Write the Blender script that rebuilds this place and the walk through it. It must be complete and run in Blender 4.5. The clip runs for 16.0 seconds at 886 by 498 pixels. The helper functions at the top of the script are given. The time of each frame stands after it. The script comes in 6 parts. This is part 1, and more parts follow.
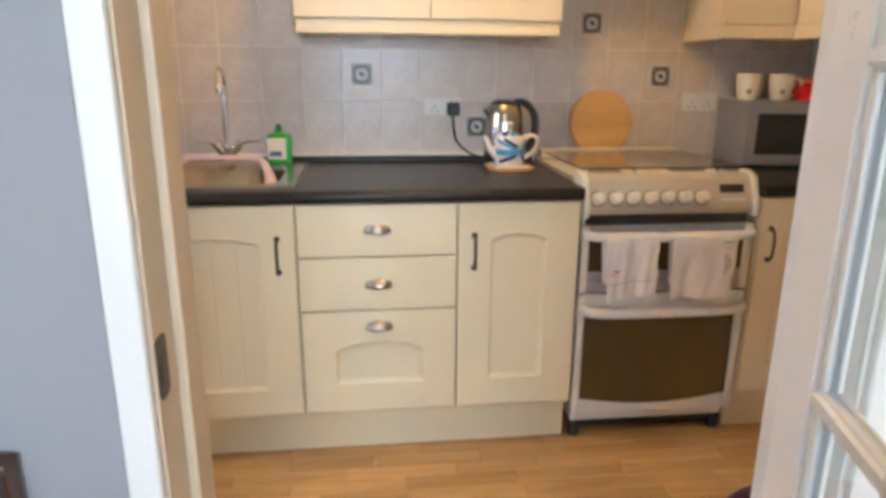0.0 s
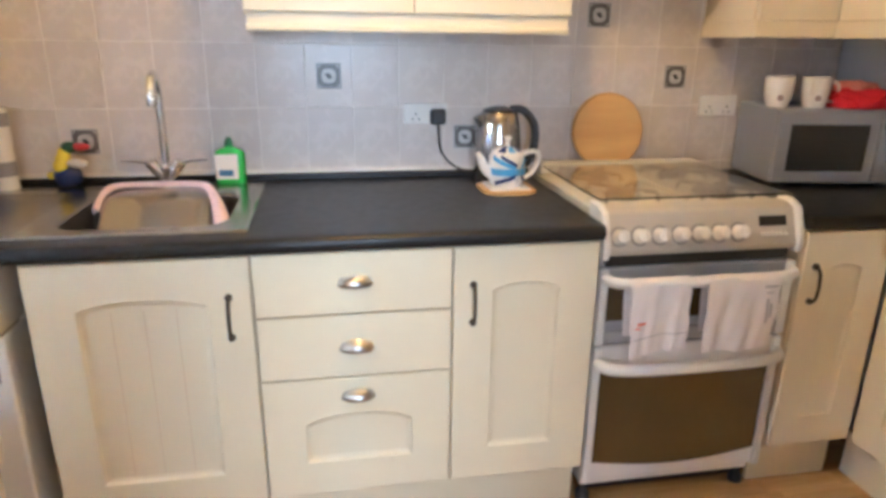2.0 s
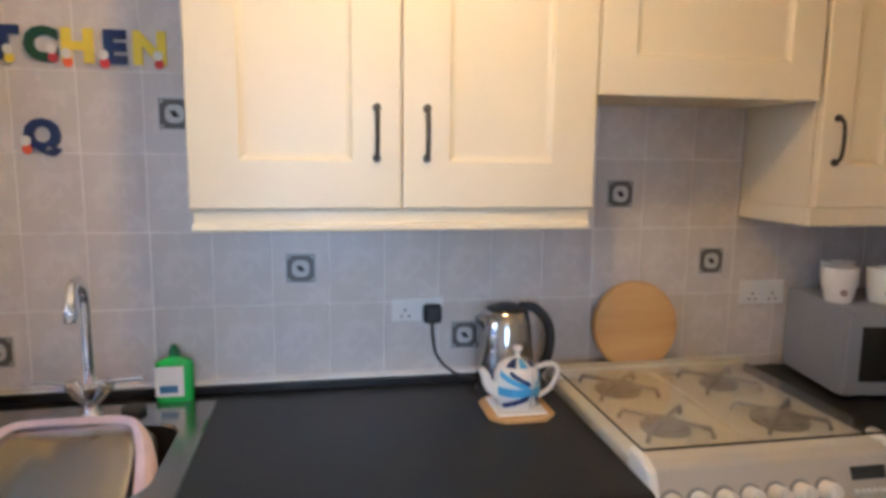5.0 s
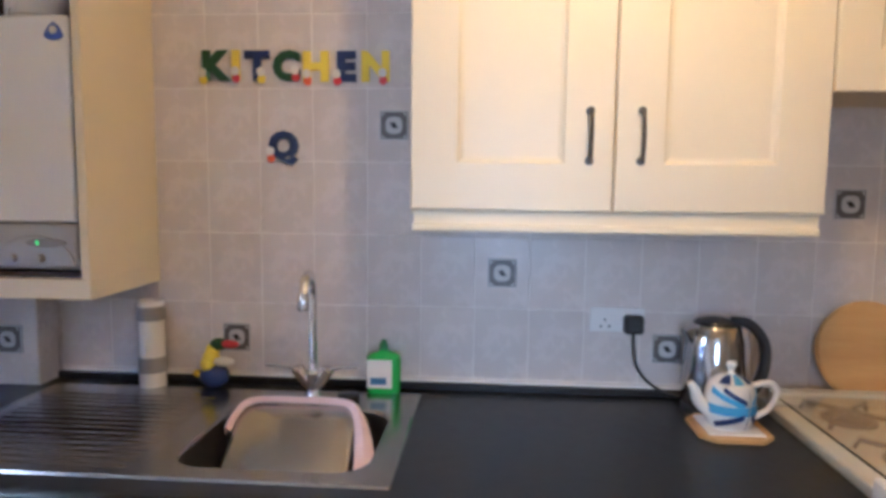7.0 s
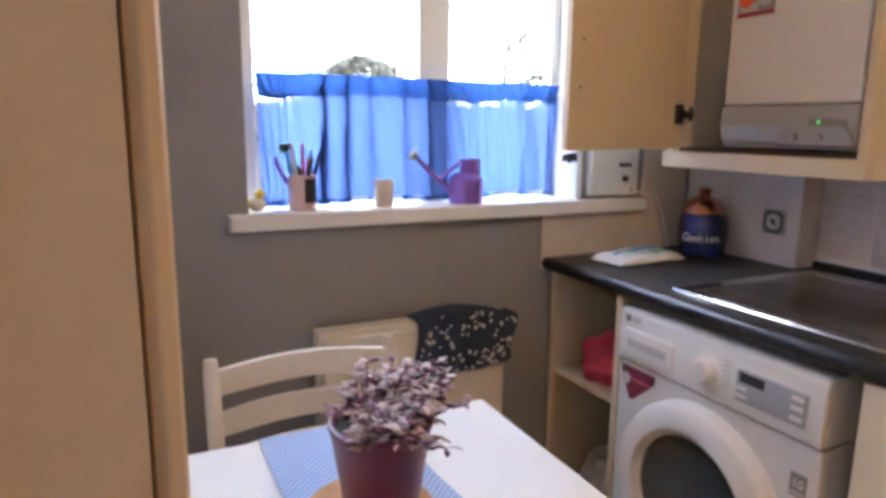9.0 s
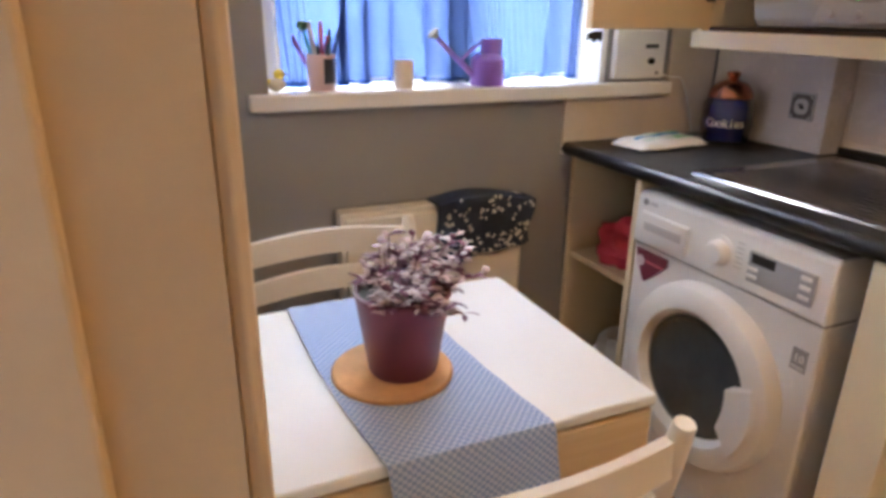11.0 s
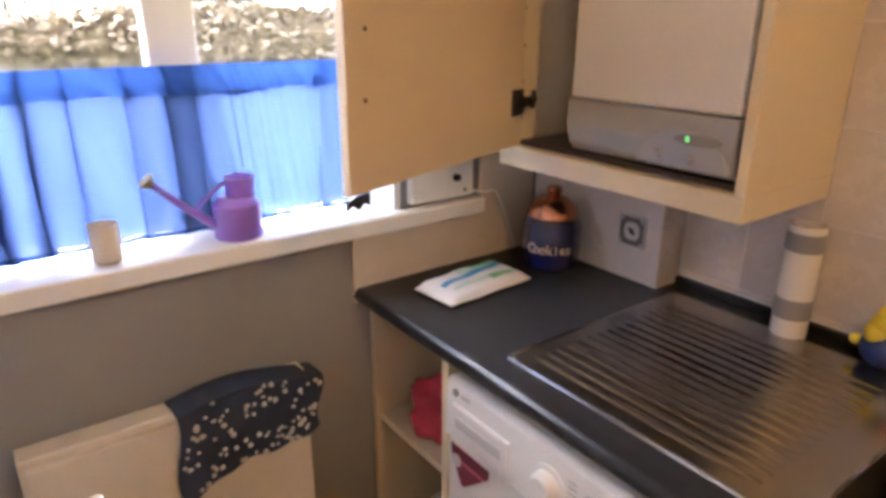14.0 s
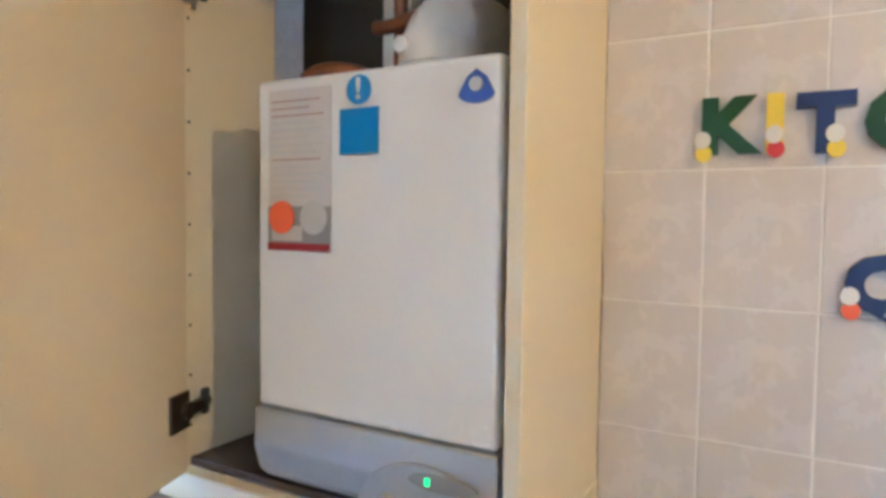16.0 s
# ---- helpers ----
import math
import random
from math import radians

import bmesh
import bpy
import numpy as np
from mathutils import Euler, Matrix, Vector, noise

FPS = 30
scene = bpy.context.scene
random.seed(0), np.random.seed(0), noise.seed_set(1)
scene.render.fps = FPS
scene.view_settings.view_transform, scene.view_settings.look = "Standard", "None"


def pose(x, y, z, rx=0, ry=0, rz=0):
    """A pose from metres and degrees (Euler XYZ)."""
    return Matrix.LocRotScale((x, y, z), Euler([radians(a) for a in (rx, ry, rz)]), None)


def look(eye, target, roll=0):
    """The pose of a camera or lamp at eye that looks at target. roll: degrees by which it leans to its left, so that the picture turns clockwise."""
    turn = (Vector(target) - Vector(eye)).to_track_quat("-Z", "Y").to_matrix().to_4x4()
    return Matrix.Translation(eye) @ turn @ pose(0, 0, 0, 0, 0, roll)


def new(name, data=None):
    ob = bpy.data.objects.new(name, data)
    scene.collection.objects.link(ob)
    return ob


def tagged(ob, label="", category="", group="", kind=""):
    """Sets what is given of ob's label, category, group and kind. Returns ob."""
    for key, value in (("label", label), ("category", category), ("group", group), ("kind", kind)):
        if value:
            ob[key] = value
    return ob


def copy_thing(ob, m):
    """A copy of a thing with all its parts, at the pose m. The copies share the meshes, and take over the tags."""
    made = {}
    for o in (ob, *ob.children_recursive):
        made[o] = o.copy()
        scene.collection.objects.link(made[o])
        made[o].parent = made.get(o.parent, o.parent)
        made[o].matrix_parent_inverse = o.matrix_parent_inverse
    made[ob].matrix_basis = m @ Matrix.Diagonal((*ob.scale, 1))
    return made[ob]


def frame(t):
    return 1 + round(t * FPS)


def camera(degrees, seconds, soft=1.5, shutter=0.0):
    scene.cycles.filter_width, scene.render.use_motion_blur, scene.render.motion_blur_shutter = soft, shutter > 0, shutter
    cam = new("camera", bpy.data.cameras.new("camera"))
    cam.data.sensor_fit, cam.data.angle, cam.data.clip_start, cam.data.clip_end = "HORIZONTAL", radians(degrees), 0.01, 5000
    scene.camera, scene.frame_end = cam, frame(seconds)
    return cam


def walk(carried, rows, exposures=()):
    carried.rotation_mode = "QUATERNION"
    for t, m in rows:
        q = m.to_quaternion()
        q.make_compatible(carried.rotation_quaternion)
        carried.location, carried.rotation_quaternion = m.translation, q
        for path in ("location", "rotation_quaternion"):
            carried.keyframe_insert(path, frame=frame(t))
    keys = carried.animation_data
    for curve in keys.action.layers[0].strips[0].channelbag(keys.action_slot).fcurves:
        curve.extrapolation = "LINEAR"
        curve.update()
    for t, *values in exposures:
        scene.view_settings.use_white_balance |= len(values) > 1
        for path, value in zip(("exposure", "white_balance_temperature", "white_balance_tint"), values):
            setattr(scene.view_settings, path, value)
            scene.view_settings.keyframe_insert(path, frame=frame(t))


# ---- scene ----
cam = camera(68.7, 16.0, soft=3.7)
PATH = [
    (0, (0.123, 0.072, 1.261), (0.349, 1.989, 0.738), 0.4),
    (0.5, (0.121, 0.086, 1.25), (0.367, 1.974, 0.637), 0.6),
    (1, (0.124, 0.173, 1.273), (0.385, 2.055, 0.648), 0.7),
    (1.5, (0.112, 0.349, 1.319), (0.41, 2.229, 0.703), 0.7),
    (2, (0.097, 0.501, 1.374), (0.434, 2.373, 0.758), 0.7),
    (2.5, (0.133, 0.656, 1.413), (0.484, 2.527, 0.798), 0.7),
    (3, (0.194, 0.77, 1.458), (0.553, 2.638, 0.842), 0.8),
    (3.5, (0.198, 0.848, 1.505), (0.568, 2.723, 0.914), 0.7),
    (4, (0.178, 0.906, 1.54), (0.56, 2.813, 1.073), 0.7),
    (4.2, (0.186, 0.928, 1.554), (0.564, 2.846, 1.132), 0.7),
    (6.5, (0.142, 0.945, 1.564), (0.263, 2.934, 1.386), 0.4),
    (7, (0.077, 0.917, 1.497), (-0.07, 2.902, 1.302), 0.6),
    (7.5, (0.055, 0.891, 1.473), (-0.72, 2.723, 1.258), 0.7),
    (8, (0.049, 0.88, 1.408), (-1.244, 2.389, 1.185), 0.8),
    (8.5, (0.079, 0.859, 1.378), (-1.596, 1.92, 1.118), 0.5),
    (9, (0.08, 0.835, 1.325), (-1.694, 1.682, 0.958), 0.7),
    (9.5, (0.127, 0.826, 1.282), (-1.674, 1.552, 0.803), 0.6),
    (9.7, (0.133, 0.816, 1.295), (-1.653, 1.533, 0.75), 0.8),
    (11.8, (0.075, 0.834, 1.313), (-1.638, 1.589, 0.608), 0.6),
    (12, (0.063, 0.853, 1.358), (-1.651, 1.599, 0.648), 0.5),
    (12.5, (0.012, 0.884, 1.404), (-1.697, 1.638, 0.691), 0.6),
    (13, (-0.038, 0.999, 1.452), (-1.749, 1.75, 0.737), 0.5),
    (13.5, (-0.173, 1.162, 1.526), (-1.861, 1.967, 0.817), 0.2),
    (14, (-0.305, 1.305, 1.564), (-1.82, 2.422, 0.889), 0.2),
    (14.5, (-0.397, 1.513, 1.584), (-1.662, 2.975, 1.072), 0.3),
    (15, (-0.505, 1.621, 1.633), (-1.562, 3.269, 1.226), 0.7),
    (15.5, (-0.536, 1.677, 1.667), (-1.555, 3.383, 1.446), 0.8),
    (16, (-0.592, 1.69, 1.687), (-1.577, 3.427, 1.589), 0.7),
]
EXPOSURES = [(0.0, 0.35, 5850, 6), (1.0, 0.5, 5650, 6), (2.0, 0.65, 5200, 5), (3.0, 0.6, 5100, 6), (3.5, 0.5, 4950, 6), (4.2, 0.3, 4850, 6), (6.5, -0.1, 4750, 7), (7.0, 0.1, 4700, 9), (7.5, 0.3, 4650, 8), (8.0, 0.4, 4900, 11), (8.5, 0.1, 5400, 16),
             (9.0, -0.1, 5500, 16), (9.7, -0.05, 5600, 14), (12.0, 0.05, 6100, 13), (13.0, 0.1, 6050, 12), (13.5, 0.15, 6150, 14), (14.0, 0.15, 6100, 18), (14.5, 0.15, 6000, 15), (15.0, 0.55, 4750, 3), (15.5, 0.7, 4500, 0), (16.0, 0.8, 4300, -1)]
walk(cam, [(t, look(eye, target, roll)) for t, eye, target, roll in PATH], exposures=EXPOSURES)

# ---- world, sun, lamps ----
world = bpy.data.worlds.new("sky")
scene.world = world
world.use_nodes = True
wn = world.node_tree.nodes
sky = wn.new("ShaderNodeTexSky")
sky.sky_type, sky.sun_disc = "NISHITA", False
sky.sun_elevation, sky.sun_rotation = radians(45), radians(130)
sky.air_density, sky.dust_density = 1.0, 4.0
world.node_tree.links.new(sky.outputs[0], wn["Background"].inputs[0])
wn["Background"].inputs[1].default_value = 0.15

sun = new("sun", bpy.data.lights.new("sun", "SUN"))
sun.data.energy, sun.data.angle, sun.data.color = 2.5, radians(12), (1.0, 0.95, 0.88)
sun.matrix_world = look((6, -5, 8), (0, 0, 0))

bulb = new("ceiling_bulb", bpy.data.lights.new("ceiling_bulb", "POINT"))
bulb.data.energy, bulb.data.color, bulb.data.shadow_soft_size = 24.0, (1.0, 0.55, 0.18), 0.035
bulb.location = (0.37, 1.77, 2.33)

hall_sky = new("hall_window_light", bpy.data.lights.new("hall_window_light", "AREA"))
hall_sky.data.shape, hall_sky.data.size, hall_sky.data.size_y = "RECTANGLE", 1.4, 1.2
hall_sky.data.energy, hall_sky.data.color = 70, (0.80, 0.89, 1.0)
hall_sky.matrix_world = look((0.18, -2.58, 1.55), (0.05, 0, 1.4))

# ---- materials ----


def mat(name, base, rough=0.5, metal=0.0, vary=0.08, scale=6.0, fine=90.0, bump=0.05, coat=0.0, spec=0.5, random=0.0, island=0.0):
    """A painted, plastic, stone or metal surface with two scales of unevenness in colour, gloss and relief."""
    m = bpy.data.materials.new(name)
    m.use_nodes = True
    n, ln = m.node_tree.nodes, m.node_tree.links.new
    b = n["Principled BSDF"]
    geo = n.new("ShaderNodeTexCoord")
    big, small = n.new("ShaderNodeTexNoise"), n.new("ShaderNodeTexNoise")
    big.inputs["Scale"].default_value, big.inputs["Detail"].default_value = scale, 4
    small.inputs["Scale"].default_value, small.inputs["Detail"].default_value = fine, 3
    for t in (big, small):
        ln(geo.outputs["Object"], t.inputs["Vector"])
    mixn = n.new("ShaderNodeMath")
    mixn.operation = "MULTIPLY_ADD"
    mixn.inputs[1].default_value = 0.35
    ln(small.outputs["Fac"], mixn.inputs[0])
    ln(big.outputs["Fac"], mixn.inputs[2])
    ramp = n.new("ShaderNodeMapRange")
    ramp.inputs["From Min"].default_value, ramp.inputs["From Max"].default_value = 0.35, 1.0
    ramp.inputs["To Min"].default_value, ramp.inputs["To Max"].default_value = 1 - vary, 1 + vary
    ln(mixn.outputs[0], ramp.inputs["Value"])
    col = n.new("ShaderNodeVectorMath")
    col.operation = "SCALE"
    col.inputs[0].default_value = base
    val = ramp.outputs[0]
    if random or island:
        src = n.new("ShaderNodeObjectInfo") if random else n.new("ShaderNodeNewGeometry")
        rr = n.new("ShaderNodeMapRange")
        amt = random or island
        rr.inputs["To Min"].default_value, rr.inputs["To Max"].default_value = 1 - amt, 1 + amt
        ln(src.outputs["Random" if random else "Random Per Island"], rr.inputs["Value"])
        mul = n.new("ShaderNodeMath")
        mul.operation = "MULTIPLY"
        ln(val, mul.inputs[0])
        ln(rr.outputs[0], mul.inputs[1])
        val = mul.outputs[0]
    ln(val, col.inputs["Scale"])
    ln(col.outputs[0], b.inputs["Base Color"])
    rg = n.new("ShaderNodeMapRange")
    rg.inputs["To Min"].default_value, rg.inputs["To Max"].default_value = max(0.02, rough - 0.08), min(1, rough + 0.08)
    ln(mixn.outputs[0], rg.inputs["Value"])
    ln(rg.outputs[0], b.inputs["Roughness"])
    b.inputs["Metallic"].default_value = metal
    b.inputs["Specular IOR Level"].default_value = spec
    b.inputs["Coat Weight"].default_value = coat
    if bump:
        bp = n.new("ShaderNodeBump")
        bp.inputs["Strength"].default_value, bp.inputs["Distance"].default_value = bump, 0.004
        ln(mixn.outputs[0], bp.inputs["Height"])
        ln(bp.outputs[0], b.inputs["Normal"])
    return m


def wood(name, light, dark, rough=0.4, axis=0, grain=26.0, random=0.12, coat=0.0):
    """Wood with long grain streaks along one axis of the object."""
    m = bpy.data.materials.new(name)
    m.use_nodes = True
    n, ln = m.node_tree.nodes, m.node_tree.links.new
    b = n["Principled BSDF"]
    tc, mp, info = n.new("ShaderNodeTexCoord"), n.new("ShaderNodeMapping"), n.new("ShaderNodeObjectInfo")
    stretch = [1.0, 1.0, 1.0]
    stretch[axis] = 0.09
    mp.inputs["Scale"].default_value = stretch
    off = n.new("ShaderNodeVectorMath")
    off.operation = "SCALE"
    off.inputs[0].default_value = (7.3, 3.1, 5.7)
    ln(info.outputs["Random"], off.inputs["Scale"])
    ln(tc.outputs["Object"], mp.inputs["Vector"])
    ln(off.outputs[0], mp.inputs["Location"])
    a, c = n.new("ShaderNodeTexNoise"), n.new("ShaderNodeTexNoise")
    a.inputs["Scale"].default_value, a.inputs["Detail"].default_value, a.inputs["Distortion"].default_value = grain, 6, 0.6
    c.inputs["Scale"].default_value, c.inputs["Detail"].default_value = grain * 6, 2
    for t in (a, c):
        ln(mp.outputs[0], t.inputs["Vector"])
    add = n.new("ShaderNodeMath")
    add.operation = "MULTIPLY_ADD"
    add.inputs[1].default_value = 0.3
    ln(c.outputs["Fac"], add.inputs[0])
    ln(a.outputs["Fac"], add.inputs[2])
    rm = n.new("ShaderNodeValToRGB")
    rm.color_ramp.elements[0].position, rm.color_ramp.elements[0].color = 0.42, (*dark, 1)
    rm.color_ramp.elements[1].position, rm.color_ramp.elements[1].color = 0.85, (*light, 1)
    ln(add.outputs[0], rm.inputs["Fac"])
    rr = n.new("ShaderNodeMapRange")
    rr.inputs["To Min"].default_value, rr.inputs["To Max"].default_value = 1 - random, 1 + random
    ln(info.outputs["Random"], rr.inputs["Value"])
    sc = n.new("ShaderNodeVectorMath")
    sc.operation = "SCALE"
    ln(rm.outputs[0], sc.inputs[0])
    ln(rr.outputs[0], sc.inputs["Scale"])
    ln(sc.outputs[0], b.inputs["Base Color"])
    b.inputs["Roughness"].default_value, b.inputs["Coat Weight"].default_value = rough, coat
    bp = n.new("ShaderNodeBump")
    bp.inputs["Strength"].default_value, bp.inputs["Distance"].default_value = 0.06, 0.002
    ln(add.outputs[0], bp.inputs["Height"])
    ln(bp.outputs[0], b.inputs["Normal"])
    return m


def glass(name, colour=(1, 1, 1), rough=0.0):
    m = bpy.data.materials.new(name)
    m.use_nodes = True
    b = m.node_tree.nodes["Principled BSDF"]
    b.inputs["Base Color"].default_value = (*colour, 1)
    b.inputs["Roughness"].default_value, b.inputs["Transmission Weight"].default_value, b.inputs["IOR"].default_value = rough, 1.0, 1.45
    return m


def cloth(name, base, thin=0.0, weave=260.0, vary=0.15, clear=0.0):
    """Woven cloth; thin lets light through."""
    m = mat(name, base, 0.9, vary=vary, scale=9, fine=weave, bump=0.25, spec=0.2)
    if thin:
        n, ln = m.node_tree.nodes, m.node_tree.links.new
        out = n["Material Output"]
        tr, mx = n.new("ShaderNodeBsdfTranslucent"), n.new("ShaderNodeMixShader")
        tr.inputs["Color"].default_value = (*[min(1, c * 1.5) for c in base], 1)
        mx.inputs[0].default_value = thin
        ln(n["Principled BSDF"].outputs[0], mx.inputs[1])
        ln(tr.outputs[0], mx.inputs[2])
        last = mx
        if clear:
            tp, m2 = n.new("ShaderNodeBsdfTransparent"), n.new("ShaderNodeMixShader")
            tp.inputs["Color"].default_value = (0.92, 0.95, 1.0, 1)
            m2.inputs[0].default_value = clear
            ln(mx.outputs[0], m2.inputs[1])
            ln(tp.outputs[0], m2.inputs[2])
            last = m2
        ln(last.outputs[0], out.inputs["Surface"])
    return m


def glow(name, colour, strength):
    m = bpy.data.materials.new(name)
    m.use_nodes = True
    b = m.node_tree.nodes["Principled BSDF"]
    b.inputs["Base Color"].default_value = (*colour, 1)
    b.inputs["Emission Color"].default_value = (*colour, 1)
    b.inputs["Emission Strength"].default_value = strength
    return m


CREAM = mat("cream_vinyl", (0.80, 0.70, 0.495), 0.38, vary=0.03, scale=3, fine=160, bump=0.03)
CARCASS = mat("cream_board", (0.72, 0.60, 0.40), 0.5, vary=0.04, scale=4, fine=120, bump=0.03)
WORKTOP = mat("black_laminate", (0.013, 0.0125, 0.0125), 0.30, vary=0.25, scale=30, fine=420, bump=0.06, spec=0.35)
TILE = mat("glazed_tile", (0.66, 0.60, 0.555), 0.24, vary=0.055, scale=9, fine=60, bump=0.05, spec=0.38, random=0.03)
GROUT = mat("grout", (0.80, 0.76, 0.70), 0.9, vary=0.1, scale=20, fine=200, bump=0.2)
GREY_WALL = mat("grey_wall_paint", (0.275, 0.265, 0.26), 0.85, vary=0.05, scale=2.5, fine=220, bump=0.10)
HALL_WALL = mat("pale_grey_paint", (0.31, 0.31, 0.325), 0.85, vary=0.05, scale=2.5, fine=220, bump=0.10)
WHITE_WALL = mat("white_wall_paint", (0.60, 0.585, 0.57), 0.8, vary=0.04, scale=2.5, fine=220, bump=0.10)
CEIL = mat("ceiling_paint", (0.80, 0.78, 0.74), 0.9, vary=0.04, scale=3, fine=180, bump=0.1)
BEIGE = mat("beige_tile", (0.62, 0.53, 0.43), 0.35, vary=0.10, scale=8, fine=80, bump=0.05)
GLOSS = mat("white_gloss_paint", (0.80, 0.79, 0.76), 0.28, vary=0.04, scale=5, fine=140, bump=0.06)
OAK = wood("oak_laminate", (0.56, 0.335, 0.135), (0.40, 0.215, 0.075), 0.22, axis=0, grain=20, random=0.13)
PINE = wood("pale_wood", (0.66, 0.50, 0.30), (0.54, 0.37, 0.19), 0.5, axis=1, grain=18, random=0.05)
BOARDWOOD = wood("beech_board", (0.62, 0.37, 0.13), (0.50, 0.27, 0.08), 0.55, axis=0, grain=14, random=0.03)
CORK = mat("cork_mat", (0.50, 0.27, 0.11), 0.85, vary=0.2, scale=40, fine=300, bump=0.4)
CHAIRPAINT = mat("cream_chair_paint", (0.76, 0.70, 0.60), 0.45, vary=0.05, scale=6, fine=150, bump=0.05)
TABLEWHITE = mat("white_table_top", (0.78, 0.78, 0.74), 0.34, vary=0.02, scale=5, fine=160, bump=0.0)
STEEL = mat("brushed_steel", (0.40, 0.385, 0.365), 0.26, 1.0, vary=0.05, scale=10, fine=260, bump=0.0)
for lk0 in list(STEEL.node_tree.nodes["Principled BSDF"].inputs["Roughness"].links):
    STEEL.node_tree.links.remove(lk0)
STEEL.node_tree.nodes["Principled BSDF"].inputs["Roughness"].default_value = 0.21
# Darker copy of the sink steel; the bowl's inner shade is in its colour.
SHADED_STEEL = mat("shaded_sink_steel", (0.20, 0.19, 0.185), 0.38, 1.0, vary=0.12, scale=12, fine=200, bump=0.0)
CHROME = mat("chrome", (0.80, 0.80, 0.80), 0.07, 1.0, vary=0.03, scale=8, fine=90, bump=0.0)
PEWTER = mat("dark_pewter", (0.10, 0.085, 0.07), 0.38, 0.9, vary=0.2, scale=30, fine=200, bump=0.1)
NICKEL = mat("brushed_nickel", (0.50, 0.47, 0.43), 0.28, 1.0, vary=0.08, scale=20, fine=200, bump=0.04)
WHITE_ENAMEL = mat("white_enamel", (0.80, 0.79, 0.77), 0.22, vary=0.03, scale=4, fine=120, bump=0.02)
WHITE_PLASTIC = mat("white_plastic", (0.79, 0.78, 0.75), 0.38, vary=0.03, scale=8, fine=140, bump=0.02)
GREY_PLASTIC = mat("grey_plastic", (0.34, 0.35, 0.37), 0.42, vary=0.05, scale=8, fine=140, bump=0.03)
SILVER_PLASTIC = mat("silver_grey_paint", (0.42, 0.43, 0.45), 0.36, 0.35, vary=0.05, scale=6, fine=200, bump=0.03)
BLACK_PLASTIC = mat("black_plastic", (0.018, 0.018, 0.019), 0.35, vary=0.15, scale=10, fine=160, bump=0.04)
BLACK_GLASS = mat("dark_oven_glass", (0.085, 0.055, 0.022), 0.07, vary=0.1, scale=4, fine=60, bump=0.0, coat=0.4)
SMOKED = mat("smoked_glass", (0.018, 0.016, 0.015), 0.08, vary=0.1, scale=4, fine=60, bump=0.0)
DARK = mat("shade_and_soil_dark", (0.03, 0.025, 0.022), 0.8, vary=0.2, scale=8, fine=90, bump=0.1)
CERAMIC = mat("white_ceramic", (0.80, 0.77, 0.71), 0.15, vary=0.03, scale=12, fine=90, bump=0.02)
PANE = glass("window_glass")


def paint(name, c, rough=0.4, **k):
    return mat(name, c, rough, vary=k.pop("vary", 0.06), scale=12, fine=150, bump=k.pop("bump", 0.04), **k)


RED, YELLOW = paint("red_paint", (0.55, 0.03, 0.03)), paint("yellow_paint", (0.80, 0.62, 0.03))
NAVY, DGREEN = paint("navy_paint", (0.012, 0.028, 0.12)), paint("dark_green_paint", (0.012, 0.065, 0.02))
BLUE, ORANGE = paint("bright_blue_paint", (0.02, 0.22, 0.55)), paint("orange_paint", (0.75, 0.12, 0.03))
PALEBLUE, PURPLE = paint("pale_blue_paint", (0.10, 0.36, 0.62)), paint("purple_paint", (0.25, 0.09, 0.42))
LGREY, MGREY = paint("light_grey_print", (0.55, 0.54, 0.52)), paint("mid_grey_print", (0.28, 0.27, 0.26))
COPPER = mat("copper", (0.50, 0.21, 0.12), 0.20, 1.0, vary=0.08, scale=14, fine=120, bump=0.03)
PINK = cloth("pink_cloth", (0.80, 0.60, 0.57))

# ---- mesh helpers ----
ORIGIN = {}


def thing(name, at, label, category, group="", turn=0.0, kind=""):
    """An Empty at the base of a thing. Its parts are given in the world, or about the base if the thing is turned."""
    ob = new(name)
    ob.empty_display_size = 0.05
    ob.matrix_basis = pose(*at, 0, 0, turn)
    ORIGIN[ob] = Matrix.Translation(at) if not turn else Matrix.Identity(4)
    return tagged(ob, label, category, group, kind)


def part(name, bm, material, parent=None, label="", smooth=False, kind=""):
    if parent is not None:
        bm.transform(ORIGIN[parent].inverted())
    bmesh.ops.recalc_face_normals(bm, faces=bm.faces)
    me = bpy.data.meshes.new(name)
    if smooth:
        for f in bm.faces:
            f.smooth = True
        for e in bm.edges:
            if len(e.link_faces) == 2 and e.calc_face_angle(0) > radians(38):
                e.smooth = False
    bm.to_mesh(me)
    bm.free()
    me.materials.append(material)
    ob = new(name, me)
    if parent is not None:
        ob.parent = parent
        ORIGIN[ob] = ORIGIN[parent]
    else:
        ORIGIN[ob] = Matrix.Identity(4)
    return tagged(ob, label, kind=kind)


def box(x0, y0, z0, x1, y1, z1, bevel=0.0, seg=2, bm=None):
    b2 = bmesh.new()
    bmesh.ops.create_cube(b2, size=1.0, matrix=Matrix.LocRotScale(((x0 + x1) / 2, (y0 + y1) / 2, (z0 + z1) / 2), None, (abs(x1 - x0), abs(y1 - y0), abs(z1 - z0))))
    if bevel:
        bmesh.ops.bevel(b2, geom=b2.edges[:], offset=bevel, segments=seg, profile=0.5, affect="EDGES")
    return join(bm, b2)


def join(bm, b2):
    if bm is None:
        return b2
    me = bpy.data.meshes.new("tmp")
    b2.to_mesh(me)
    b2.free()
    bm.from_mesh(me)
    bpy.data.meshes.remove(me)
    return bm


